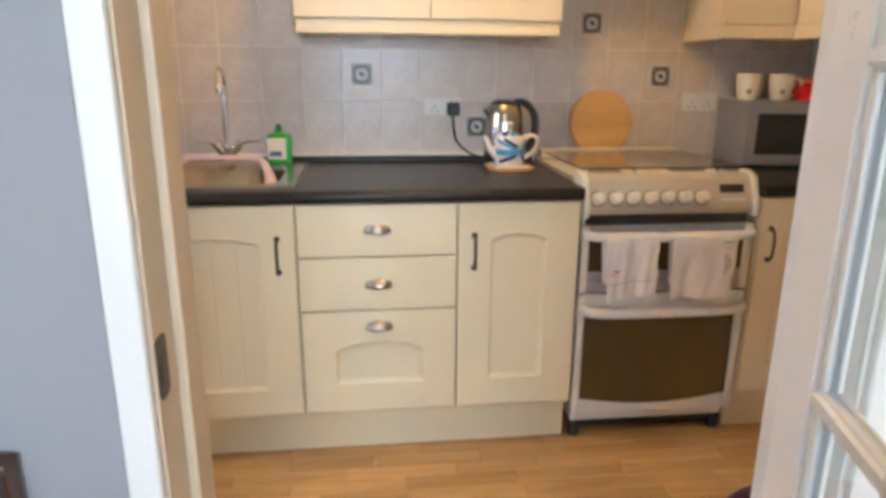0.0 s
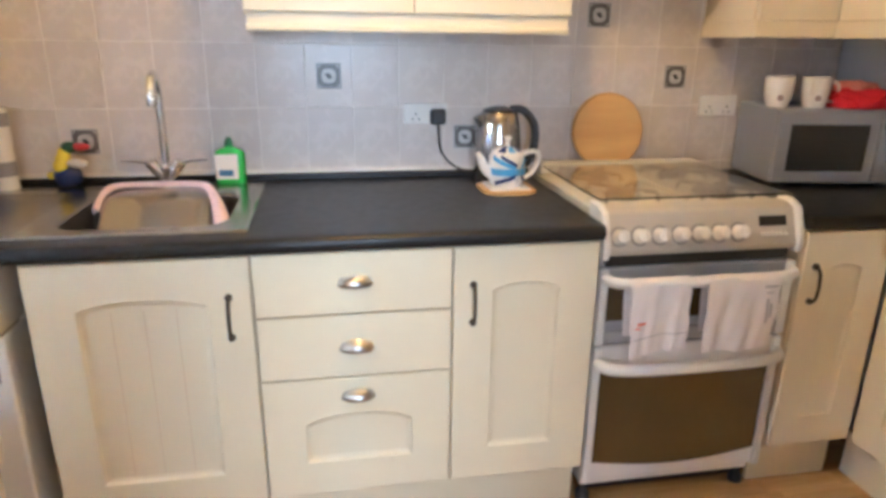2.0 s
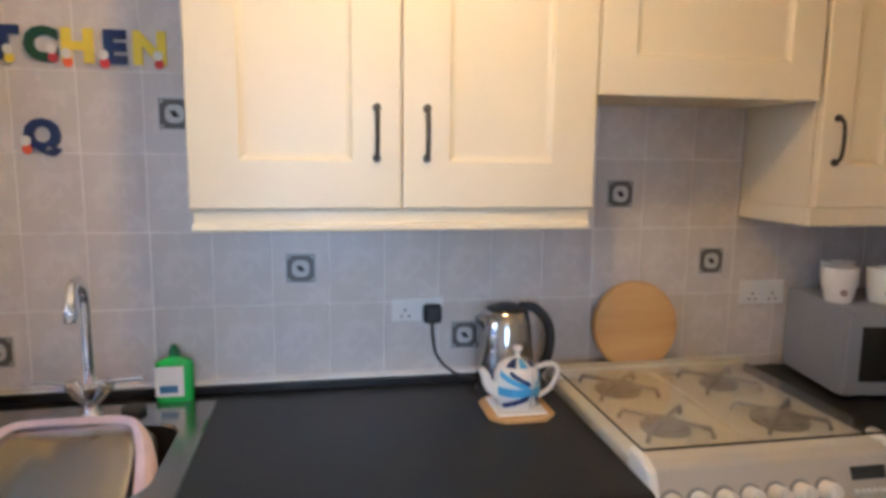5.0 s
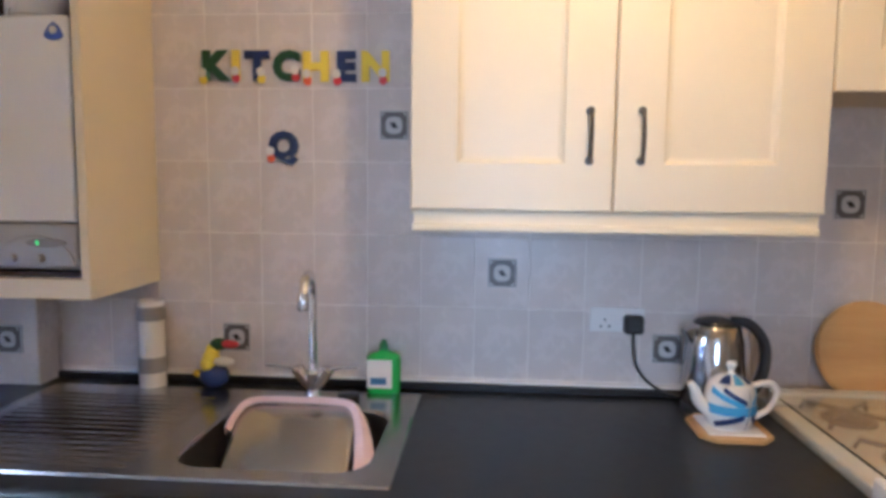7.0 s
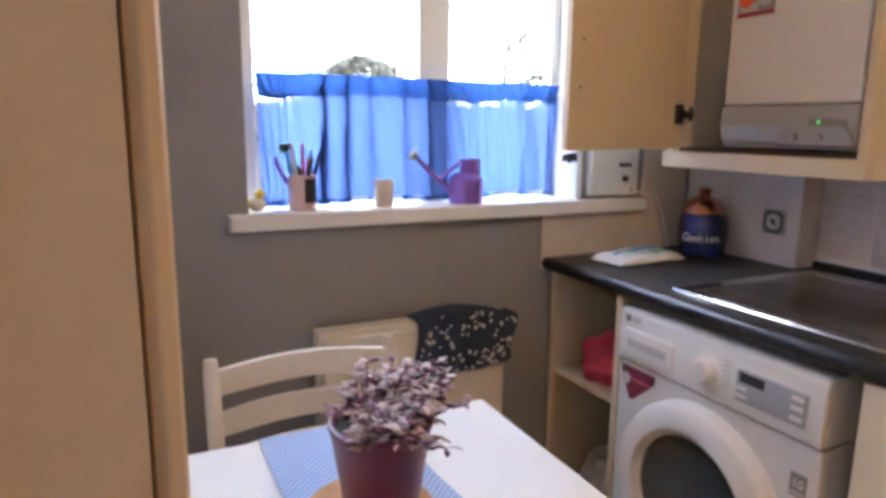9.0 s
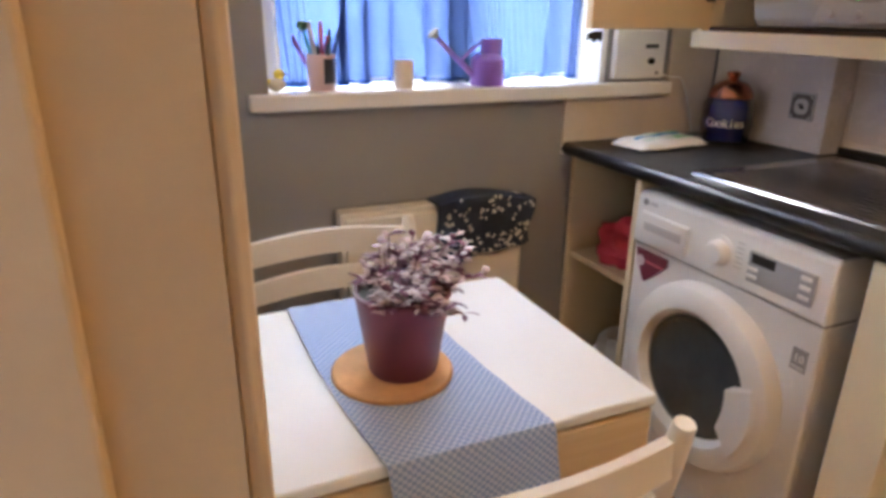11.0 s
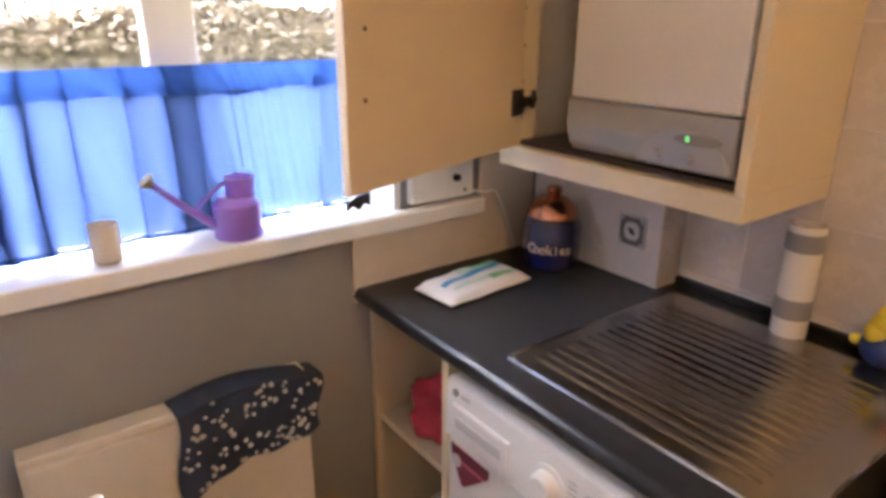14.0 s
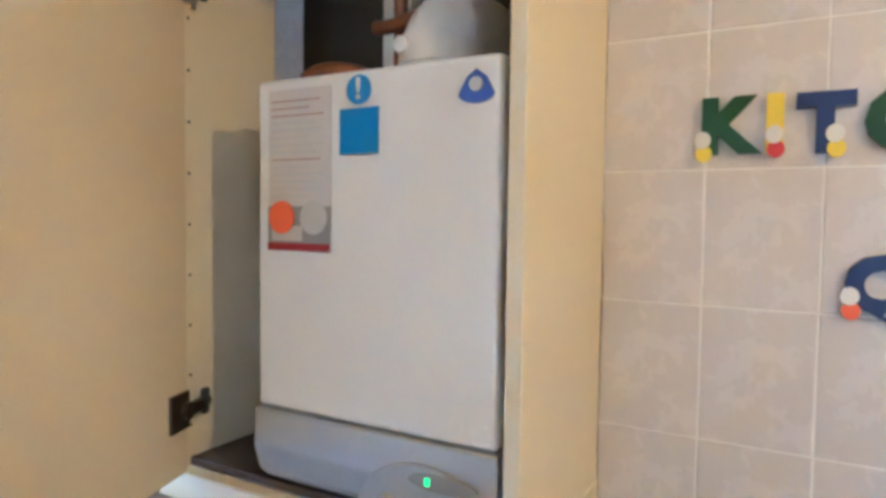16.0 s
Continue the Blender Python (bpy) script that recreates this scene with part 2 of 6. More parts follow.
def lathe(profile, at=(0, 0, 0), seg=32, axis="Z", bm=None):
    """A turned solid from (radius, height) pairs."""
    b2 = bmesh.new()
    rings = []
    for r, h in profile:
        if r < 1e-5:
            rings.append([b2.verts.new((0, 0, h))])
        else:
            rings.append([b2.verts.new((r * math.cos(2 * math.pi * i / seg), r * math.sin(2 * math.pi * i / seg), h)) for i in range(seg)])
    for a, c in zip(rings, rings[1:]):
        for i in range(seg):
            j = (i + 1) % seg
            q = [a[i % len(a)], a[j % len(a)], c[j % len(c)], c[i % len(c)]]
            q = [v for k, v in enumerate(q) if v not in q[:k]]
            if len(q) > 2:
                b2.faces.new(q)
    for ring in (rings[0], rings[-1]):
        if len(ring) > 2:
            b2.faces.new(ring)
    rot = {"Z": Matrix.Identity(4), "Y": pose(0, 0, 0, -90), "X": pose(0, 0, 0, 0, 90)}[axis]
    b2.transform(Matrix.Translation(at) @ rot)
    return join(bm, b2)


def tube(points, r, seg=10, bm=None, closed=False, flat=1.0):
    """A round bar along points; r may be one radius or one for each point."""
    b2 = bmesh.new()
    p = [Vector(q) for q in points]
    n = len(p)
    rr = r if isinstance(r, (list, tuple)) else [r] * n
    up = None
    rings = []
    for i in range(n):
        d = (p[(i + 1) % n] - p[i - 1]) if closed or 0 < i < n - 1 else (p[1] - p[0] if i == 0 else p[-1] - p[-2])
        d.normalize()
        if up is None:
            up = d.orthogonal().normalized()
        up = (up - d * up.dot(d)).normalized()
        side = d.cross(up)
        rings.append([b2.verts.new(p[i] + rr[i] * (math.cos(2 * math.pi * k / seg) * up + flat * math.sin(2 * math.pi * k / seg) * side)) for k in range(seg)])
    pairs = list(zip(rings, rings[1:])) + ([(rings[-1], rings[0])] if closed else [])
    for a, c in pairs:
        for k in range(seg):
            b2.faces.new((a[k], a[(k + 1) % seg], c[(k + 1) % seg], c[k]))
    if not closed:
        b2.faces.new(rings[0])
        b2.faces.new(rings[-1])
    return join(bm, b2)


def curve_points(ctrl, n=8):
    """Catmull-Rom points through ctrl."""
    c = [Vector(q) for q in ctrl]
    c = [2 * c[0] - c[1]] + c + [2 * c[-1] - c[-2]]
    out = []
    for i in range(1, len(c) - 2):
        for k in range(n):
            t = k / n
            out.append(0.5 * (2 * c[i] + (c[i + 1] - c[i - 1]) * t + (2 * c[i - 1] - 5 * c[i] + 4 * c[i + 1] - c[i + 2]) * t * t + (3 * c[i] - c[i - 1] - 3 * c[i + 1] + c[i + 2]) * t ** 3))
    return out + [c[-2]]


def prism(poly, d0, d1, axis="Y", bevel=0.0, bm=None):
    """A flat outline in two coordinates, drawn out along the third."""
    b2 = bmesh.new()

    def put(u, v, d):
        return {"Y": (u, d, v), "X": (d, u, v), "Z": (u, v, d)}[axis]
    lo = [b2.verts.new(put(u, v, d0)) for u, v in poly]
    hi = [b2.verts.new(put(u, v, d1)) for u, v in poly]
    b2.faces.new(lo)
    b2.faces.new(hi)
    for i in range(len(poly)):
        j = (i + 1) % len(poly)
        b2.faces.new((lo[i], lo[j], hi[j], hi[i]))
    if bevel:
        bmesh.ops.recalc_face_normals(b2, faces=b2.faces)
        bmesh.ops.bevel(b2, geom=b2.edges[:], offset=bevel, segments=1, affect="EDGES")
    return join(bm, b2)


def rounded(u0, v0, u1, v1, r, seg=6):
    out = []
    for cu, cv, a0 in ((u1 - r, v1 - r, 0), (u0 + r, v1 - r, 90), (u0 + r, v0 + r, 180), (u1 - r, v0 + r, 270)):
        for k in range(seg + 1):
            a = radians(a0 + 90 * k / seg)
            out.append((cu + r * math.cos(a), cv + r * math.sin(a)))
    return out


def wall_with_hole(name, axis, d0, d1, u0, u1, z0, z1, hole, material):
    """A wall from d0 to d1 thick, u0 to u1 long, with one opening (u, z, u, z) through it."""
    hu0, hz0, hu1, hz1 = hole
    bm = None
    for a0, b0, a1, b1 in ((u0, z0, hu0, z1), (hu1, z0, u1, z1), (hu0, z0, hu1, hz0), (hu0, hz1, hu1, z1)):
        if a1 - a0 > 1e-4 and b1 - b0 > 1e-4:
            bm = box(d0, a0, b0, d1, a1, b1, bm=bm) if axis == "X" else box(a0, d0, b0, a1, d1, b1, bm=bm)
    return tagged(part(name, bm, material), kind="structure")


def shaker(x0, z0, x1, z1, y, thick=0.02, stile=0.09, rail=0.10, arch=0.0, recess=0.010, top=None, grooves=0):
    """A panelled door in the plane y, looking towards -y: frame, sloped moulding, sunk panel with a straight or arched top."""
    bm = bmesh.new()
    top = rail if top is None else top
    n = 12
    px0, px1, pz0, pz1 = x0 + stile, x1 - stile, z0 + rail, z1 - top

    def ring(e, yy, sc=0.0):
        """Panel outline drawn in by e."""
        out = [(px0 + e, yy, pz0 + e), (px1 - e, yy, pz0 + e)]
        for k in range(n + 1):
            t = k / n
            u = px1 - e + (px0 - px1 + 2 * e) * t
            out.append((u, yy, pz1 - e - arch + arch * (1 - (2 * t - 1) ** 2) ** 0.75))
        return [bm.verts.new(q) for q in out]
    outer = [(x0, y, z0), (x1, y, z0)]
    for k in range(n + 1):
        outer.append((x1 + (x0 - x1) * k / n, y, z1))
    c = 0.003
    def edge(q, inn, yy):
        return (min(max(q[0], x0 + inn), x1 - inn), yy, min(max(q[2], z0 + inn), z1 - inn))
    back = [bm.verts.new((q[0], y + thick, q[2])) for q in outer]
    side = [bm.verts.new(edge(q, 0, y + c)) for q in outer]
    front = [bm.verts.new(edge(q, c, y)) for q in outer]
    r1, r2, r3 = ring(0, y), ring(0.007, y + recess * 0.75), ring(0.015, y + recess)
    loops = [back, side, front, r1, r2, r3]
    m = len(outer)
    for a, b in zip(loops, loops[1:]):
        for i in range(m):
            j = (i + 1) % m
            bm.faces.new((a[i], a[j], b[j], b[i]))
    bm.faces.new(r3)
    bm.faces.new(back)
    for k in range(grooves):
        u = px0 + (px1 - px0) * (k + 1) / (grooves + 1)
        for s in (-1, 1):
            bm = box(u + s * 0.0022 - 0.0012, y + recess - 0.0012, pz0 + 0.014, u + s * 0.0022 + 0.0012, y + recess + 0.001, pz1 - arch - 0.002, bm=bm)
    return bm


def bow_handle(x, z0, z1, y, parent, proud=0.028):
    """A dark bow handle with flattened ends, upright on a door in the plane y."""
    zc = (z0 + z1) / 2
    bm = tube(curve_points([(x, y - 0.004, z0), (x, y - proud * 0.8, z0 + 0.012), (x, y - proud, zc), (x, y - proud * 0.8, z1 - 0.012), (x, y - 0.004, z1)], 6), 0.0048, 8)
    for z in (z0, z1):
        lathe([(0.0, -0.008), (0.008, -0.007), (0.0095, -0.002), (0.0095, 0.002)], (x, y - 0.002, z), 12, "Y", bm)
    return part("handle", bm, PEWTER, parent, "dark pewter bow handle", smooth=True)


def cup_handle(x, z, y, parent):
    """A shell-shaped cup pull."""
    b2 = bmesh.new()
    bmesh.ops.create_uvsphere(b2, u_segments=20, v_segments=12, radius=1.0)
    bmesh.ops.bisect_plane(b2, geom=b2.verts[:] + b2.edges[:] + b2.faces[:], plane_co=(0, 0, -0.35), plane_no=(0, 0, -1), clear_outer=True)
    bmesh.ops.bisect_plane(b2, geom=b2.verts[:] + b2.edges[:] + b2.faces[:], plane_co=(0, 0, 0), plane_no=(0, 1, 0), clear_outer=True)
    b2.transform(Matrix.Translation((x, y, z)) @ Matrix.Diagonal((0.044, 0.026, 0.021, 1)))
    bm = tube([(x - 0.043, y - 0.002, z - 0.006), (x - 0.036, y - 0.0045, z + 0.014), (x, y - 0.005, z + 0.022), (x + 0.036, y - 0.0045, z + 0.014), (x + 0.043, y - 0.002, z - 0.006)], 0.003, 8, b2)
    return part("handle", bm, NICKEL, parent, "brushed nickel cup pull", smooth=True)


# ---- the plan ----
XW, XE, YN, YS, YH = -1.66, 1.99, 2.725, 0.834, 0.675
CEILING, TOP, UNDER = 2.42, 0.915, 0.877
JL, JR, HEAD = -0.085, 0.668, 2.0

# ---- large structure ----
tagged(part("floor", box(XW - 0.3, -2.7, -0.12, XE + 0.3, YN + 0.12, -0.012), GROUT), "oak laminate floor in short staggered strips", "floor", kind="structure")
tagged(part("ceiling", box(XW - 0.2, -2.7, CEILING, XE + 0.3, YN + 0.12, CEILING + 0.1), CEIL), "plain white painted ceiling", "ceiling", kind="structure")
wall_n = tagged(part("wall_north", box(XW - 0.2, YN + 0.0006, -0.05, XE + 0.2, YN + 0.12, CEILING), GROUT), "wall clad in pale glazed tiles", "wall", kind="structure")
wall_w = wall_with_hole("wall_west", "X", XW - 0.2, XW, -2.7, YN, -0.05, CEILING, (1.10, 1.055, 2.17, 2.08), GREY_WALL)
tagged(wall_w, "grey painted wall with the window opening", "wall")
wall_e = tagged(part("wall_east", box(XE, -2.7, -0.05, XE + 0.12, YN, CEILING), WHITE_WALL), "pale painted wall", "wall", kind="structure")
wall_s = wall_with_hole("wall_south", "Y", YH, YS, XW, XE, -0.05, CEILING, (JL - 0.03, -0.05, JR + 0.03, HEAD + 0.03), WHITE_WALL)
tagged(wall_s, "white wall with the doorway", "wall")
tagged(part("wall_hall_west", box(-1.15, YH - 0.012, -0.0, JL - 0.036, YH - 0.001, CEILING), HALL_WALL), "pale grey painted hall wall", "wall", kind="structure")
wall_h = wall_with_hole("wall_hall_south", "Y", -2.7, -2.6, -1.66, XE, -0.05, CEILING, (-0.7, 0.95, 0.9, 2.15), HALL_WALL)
tagged(wall_h, "pale grey hall wall with a window opening", "wall")
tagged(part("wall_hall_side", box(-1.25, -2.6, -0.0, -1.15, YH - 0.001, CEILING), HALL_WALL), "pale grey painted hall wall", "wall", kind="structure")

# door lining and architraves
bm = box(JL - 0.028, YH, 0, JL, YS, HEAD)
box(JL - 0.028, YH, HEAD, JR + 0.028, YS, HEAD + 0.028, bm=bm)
# White paint toned tan: its warm, shaded look is put into the colour.
LINING = mat("shade_toned_lining", (0.58, 0.465, 0.325), 0.4, vary=0.06, scale=5, fine=140, bump=0.08)
lining = tagged(part("door_lining", bm, LINING), "white door lining, toned tan for warm light and shade", "door frame", kind="structure")
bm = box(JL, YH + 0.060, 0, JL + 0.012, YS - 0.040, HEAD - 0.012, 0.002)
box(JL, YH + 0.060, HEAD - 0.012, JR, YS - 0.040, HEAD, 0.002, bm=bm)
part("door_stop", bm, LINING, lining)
part("jamb", box(JR, YH, 0, JR + 0.028, YS, HEAD), GLOSS, lining, "white painted jamb")
part("door_stop", box(JR - 0.002, YH + 0.042, 0, JR, YH + 0.09, HEAD - 0.012), GLOSS, lining)
# The kitchen-side architrave shares the tan with the shade in it.
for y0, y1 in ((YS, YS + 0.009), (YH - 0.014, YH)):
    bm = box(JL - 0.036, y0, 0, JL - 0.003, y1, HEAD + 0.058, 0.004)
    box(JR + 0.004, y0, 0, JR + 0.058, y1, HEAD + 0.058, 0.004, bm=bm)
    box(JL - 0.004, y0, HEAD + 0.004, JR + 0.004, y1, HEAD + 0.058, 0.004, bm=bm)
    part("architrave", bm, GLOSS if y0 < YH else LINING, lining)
bm = prism(rounded(YH + 0.003, 0.945, YH + 0.032, 1.010, 0.008), JL, JL + 0.002, "X")
box(JL + 0.001, YH + 0.008, 0.962, JL + 0.003, YH + 0.022, 0.992, bm=bm)
part("strike_plate", bm, PEWTER, lining, "worn dark metal strike plate")

# window
win = tagged(new("window_1"), "white plastic window with one upright bar", "window", kind="structure")
ORIGIN[win] = Matrix.Identity(4)
xg = XW - 0.16
bm = box(xg - 0.03, 1.10, 1.055, xg + 0.03, 1.15, 2.08, 0.004)
box(xg - 0.03, 2.12, 1.055, xg + 0.03, 2.17, 2.08, 0.004, bm=bm)
box(xg - 0.03, 1.15, 1.055, xg + 0.03, 2.12, 1.105, 0.004, bm=bm)
box(xg - 0.03, 1.15, 2.03, xg + 0.03, 2.12, 2.08, 0.004, bm=bm)
part("window_frame", bm, WHITE_PLASTIC, win)
bm = box(xg - 0.03, 1.64, 1.105, xg + 0.03, 1.745, 2.03, 0.006)
part("mullion", bm, WHITE_PLASTIC, win)
for y0, y1 in ((1.15, 1.64), (1.745, 2.12)):
    p = part("pane", box(xg - 0.012, y0, 1.105, xg + 0.012, y1, 2.03), PANE, win)
    p.visible_shadow = False
bm = box(XW - 0.19, 1.104, 1.056, XW + 0.004, 2.166, 1.098, 0.002)
box(XW + 0.002, 1.046, 1.055, XW + 0.040, 2.42, 1.099, 0.006, bm=bm)
tagged(part("window_sill", bm, GLOSS), "white gloss painted window board", "window sill", kind="structure")
bm = box(XW - 0.17, 2.150, 1.10, XW, 2.168, 2.08)
box(XW - 0.17, 1.102, 2.062, XW, 2.15, 2.078, bm=bm)
tagged(part("trim", bm, GLOSS), "white lining of the window opening", "trim", kind="structure")
# beige tiled strip between worktop and sill
bm = box(XW + 0.001, 2.02, TOP - 0.04, XW + 0.010, YN - 0.1, 1.054)
box(XW + 0.001, 2.425, 1.054, XW + 0.010, YN - 0.1, 1.40, bm=bm)
tagged(part("wall_strip", bm, BEIGE), "beige tiled strip of wall beside the sill", "wall", kind="structure")

# ---- kitchen units along the tiled wall ----
YD = 2.035


def base_unit(name, x0, x1, label, group="cream base units"):
    u = thing(name, ((x0 + x1) / 2, 2.3, 0), label, "cabinet", group)
    high = 0.70 if name == "sink_cabinet" else UNDER - 0.002
    bm = box(x0 + 0.001, YD + 0.022, 0.155, x1 - 0.001, 2.64, high)
    if high < 0.8:
        box(x0 + 0.001, YD + 0.022, high, x0 + 0.012, 2.64, UNDER - 0.002, bm=bm)
        box(x1 - 0.017, YD + 0.022, high, x1 - 0.001, 2.64, UNDER - 0.002, bm=bm)
        box(x0 + 0.012, YD + 0.022, high, x1 - 0.017, YD + 0.034, UNDER - 0.002, bm=bm)
    part("body", bm, CARCASS, u)
    part("plinth", box(x0, 2.105, 0.0, x1, 2.123, 0.154), CREAM, u)
    return u


sink_unit = base_unit("sink_cabinet", -0.615, -0.100, "cream base cabinet with an arched panel door under the sink")
d = part("door", shaker(-0.612, 0.172, -0.103, UNDER - 0.006, YD, stile=0.105, rail=0.09, top=0.10, arch=0.022), CREAM, sink_unit)
for k in range(1, 4):
    gx = -0.507 + 0.299 * k / 4
    part("panel_groove", box(gx - 0.0016, YD + 0.0090, 0.278, gx + 0.0016, YD + 0.011, 0.742), CARCASS, d)
bow_handle(-0.157, 0.662, 0.768, YD, d)

drawers = base_unit("drawer_cabinet", -0.100, 0.400, "cream base cabinet of three drawers with cup pulls")
for z0, z1, zc in ((0.708, UNDER - 0.006, 0.790), (0.530, 0.703, 0.612), (0.172, 0.525, 0.470)):
    if z0 > 0.3:
        f = part("drawer_front", box(-0.097, YD, z0, 0.397, YD + 0.02, z1, 0.0025), CREAM, drawers)
    else:
        f = part("drawer_front", shaker(-0.097, z0, 0.397, z1, YD, stile=0.105, rail=0.10, top=0.105, arch=0.030), CREAM, drawers)
    cup_handle(0.150, zc, YD, f)

door_unit = base_unit("door_cabinet", 0.400, 0.800, "cream base cabinet with an arched panel door beside the cooker")
d = part("door", shaker(0.403, 0.172, 0.797, UNDER - 0.006, YD, stile=0.105, rail=0.10, top=0.10, arch=0.022), CREAM, door_unit)
bow_handle(0.455, 0.662, 0.768, YD, d)

corner_unit = base_unit("corner_cabinet", 1.412, 1.700, "cream corner base cabinet beside the cooker")
d = part("door", shaker(1.415, 0.172, 1.697, UNDER - 0.006, YD, stile=0.085, rail=0.10, top=0.10, arch=0.015), CREAM, corner_unit)
bow_handle(1.455, 0.662, 0.768, YD, d)

side_run = thing("side_cabinet", (1.85, 1.6, 0), "cream base cabinet on the side wall", "cabinet", "cream base units")
part("body", box(1.722, 1.10, 0.155, XE - 0.003, 2.03, UNDER - 0.002), CARCASS, side_run)
part("plinth", box(1.76, 1.10, 0.0, 1.778, 2.10, 0.154), CREAM, side_run)
for y0, y1 in ((1.10, 1.565), (1.569, 2.028)):
    bm = shaker(y0, 0.172, y1, UNDER - 0.006, 0, stile=0.09, rail=0.10, arch=0.02)
    bm.transform(Matrix(((0, 1, 0, 1.70), (1, 0, 0, 0), (0, 0, 1, 0), (0, 0, 0, 1))))
    part("door", bm, CREAM, side_run)

# worktops
SX0, SX1, SY0, SY1 = -1.165, -0.105, 2.095, 2.655
BX0, BX1, BY0, BY1 = -0.585, -0.165, 2.150, 2.525


def nosed(x0, x1, y0, y1):
    """Cross-section of a worktop with a rounded front edge."""
    r = 0.016
    pr = [(y1, UNDER), (y0 + r * 0.6, UNDER), (y0 + 0.003, UNDER + 0.006), (y0, UNDER + 0.014)]
    for k in range(6):
        a = radians(180 - 18 * k)
        pr.append((y0 + r + r * math.cos(a), TOP - r + r * math.sin(a)))
    pr += [(y1, TOP)]
    return prism(pr, x0, x1, "X")


wt = thing("worktop", (-0.4, 2.37, UNDER), "black speckled laminate worktop with a rounded edge", "worktop")
EDGE = 2.066
part("front_edge", nosed(XW + 0.003, 0.803, 2.02, EDGE), WORKTOP, wt, smooth=True)
bm = box(XW + 0.003, EDGE, UNDER, BX0 - 0.004, YN, TOP)
box(BX1 + 0.004, EDGE, UNDER, 0.803, YN, TOP, bm=bm)
box(BX0 - 0.004, EDGE, UNDER, BX1 + 0.004, BY0 - 0.002, TOP, bm=bm)
box(BX0 - 0.004, BY1 + 0.002, UNDER, BX1 + 0.004, YN, TOP, bm=bm)
part("slab", bm, WORKTOP, wt)
wt = thing("worktop", (1.7, 2.3, UNDER), "black laminate corner worktop under the microwave", "worktop")
part("front_edge", nosed(1.412, 1.69, 2.02, EDGE), WORKTOP, wt, smooth=True)
bm = box(1.412, EDGE, UNDER, 1.69, YN, TOP)
box(1.69, 1.10, UNDER, XE - 0.002, YN, TOP, bm=bm)
part("slab", bm, WORKTOP, wt)
tagged(part("upstand", box(-1.198, YN - 0.018, TOP + 0.0005, 0.803, YN - 0.0015, TOP + 0.022, 0.003), WORKTOP), "black laminate upstand along the worktop", "upstand")
tagged(part("trim", box(-1.19, YN - 0.010, TOP + 0.0225, 0.803, YN - 0.0015, TOP + 0.031, 0.003), WHITE_PLASTIC), "white sealing strip along the worktop", "trim", kind="structure")

# sink
sink = thing("sink", ((SX0 + SX1) / 2, 2.38, TOP), "stainless steel sink with a ribbed drainer", "sink")
z = TOP + 0.004
hole = [(u, v) for u, v in rounded(BX0, BY0, BX1, BY1, 0.075, 8)]
bm = bmesh.new()
out = rounded(SX0, SY0, SX1, SY1, 0.012, 8)
n = len(hole)
lo = [bm.verts.new((u, v, TOP + 0.0005)) for u, v in out]
rim = [bm.verts.new((u, v, z + 0.0016)) for u, v in rounded(SX0 + 0.003, SY0 + 0.003, SX1 - 0.003, SY1 - 0.003, 0.010, 8)]
rim2 = [bm.verts.new((u, v, z)) for u, v in rounded(SX0 + 0.009, SY0 + 0.009, SX1 - 0.009, SY1 - 0.009, 0.010, 8)]
inn = [bm.verts.new((u, v, z)) for u, v in hole]
wallr = []
for dz, e in ((-0.006, 0.004), (-0.02, 0.007), (-0.13, 0.014), (-0.155, 0.03), (-0.16, 0.06)):
    wallr.append([bm.verts.new((u, v, z + dz)) for u, v in rounded(BX0 + e, BY0 + e, BX1 - e, BY1 - e, 0.075, 8)])
loops = [lo, rim, rim2, inn, wallr[0]]
for a, b in zip(loops, loops[1:]):
    for i in range(n):
        bm.faces.new((a[i], a[(i + 1) % n], b[(i + 1) % n], b[i]))
deep = bmesh.new()
wl = [[deep.verts.new(v.co) for v in w] for w in wallr]
for w in wallr[1:]:
    for v in w:
        bm.verts.remove(v)
for a, b in zip(wl, wl[1:]):
    for i in range(n):
        deep.faces.new((a[i], a[(i + 1) % n], b[(i + 1) % n], b[i]))
deep.faces.new(wl[-1])
basin = part("basin", bm, STEEL, sink, smooth=True)
part("bowl", deep, SHADED_STEEL, sink, "steel inside of the sink, darkened for its shade", smooth=True)
for f in basin.data.polygons:
    f.use_smooth = abs(f.normal.z) < 0.995
def ridge(x0, x1, y, h=0.0025, w=0.0105):
    """A low pressed ridge with sloped sides and tapered ends."""
    bm = bmesh.new()
    rows = []
    for x, f in ((x0, 0.0), (x0 + 0.004, 0.75), (x0 + 0.010, 1.0), (x1 - 0.05, 1.0), (x1 - 0.02, 0.6), (x1, 0.0)):
        rows.append([bm.verts.new((x, y + w * u * (0.75 + 0.25 * f), z + 0.0003 + h * v * f)) for u, v in ((-1, 0), (-0.75, 0.45), (-0.40, 0.92), (0, 1), (0.40, 0.92), (0.75, 0.45), (1, 0))])
    for p, q in zip(rows, rows[1:]):
        for i in range(6):
            bm.faces.new((p[i], p[i + 1], q[i + 1], q[i]))
    return bm


for k in range(15):
    part("drainer_rib", ridge(-1.122, -0.655, 2.145 + k * 0.0305), STEEL, sink, smooth=True)
bm = lathe([(0.0, 0.0), (0.042, 0.0), (0.045, 0.003), (0.03, 0.004), (0.0, 0.002)], (-0.375, 2.34, z - 0.160), 24)
part("plug_hole", bm, CHROME, sink, smooth=True)
bm = lathe([(0.0, 0.0), (0.030, 0.0), (0.030, 0.012), (0.02, 0.018), (0.0, 0.018)], (-0.30, 2.60, z), 20)
part("plug", bm, BLACK_PLASTIC, sink, "black rubber plug on the rim", smooth=True)

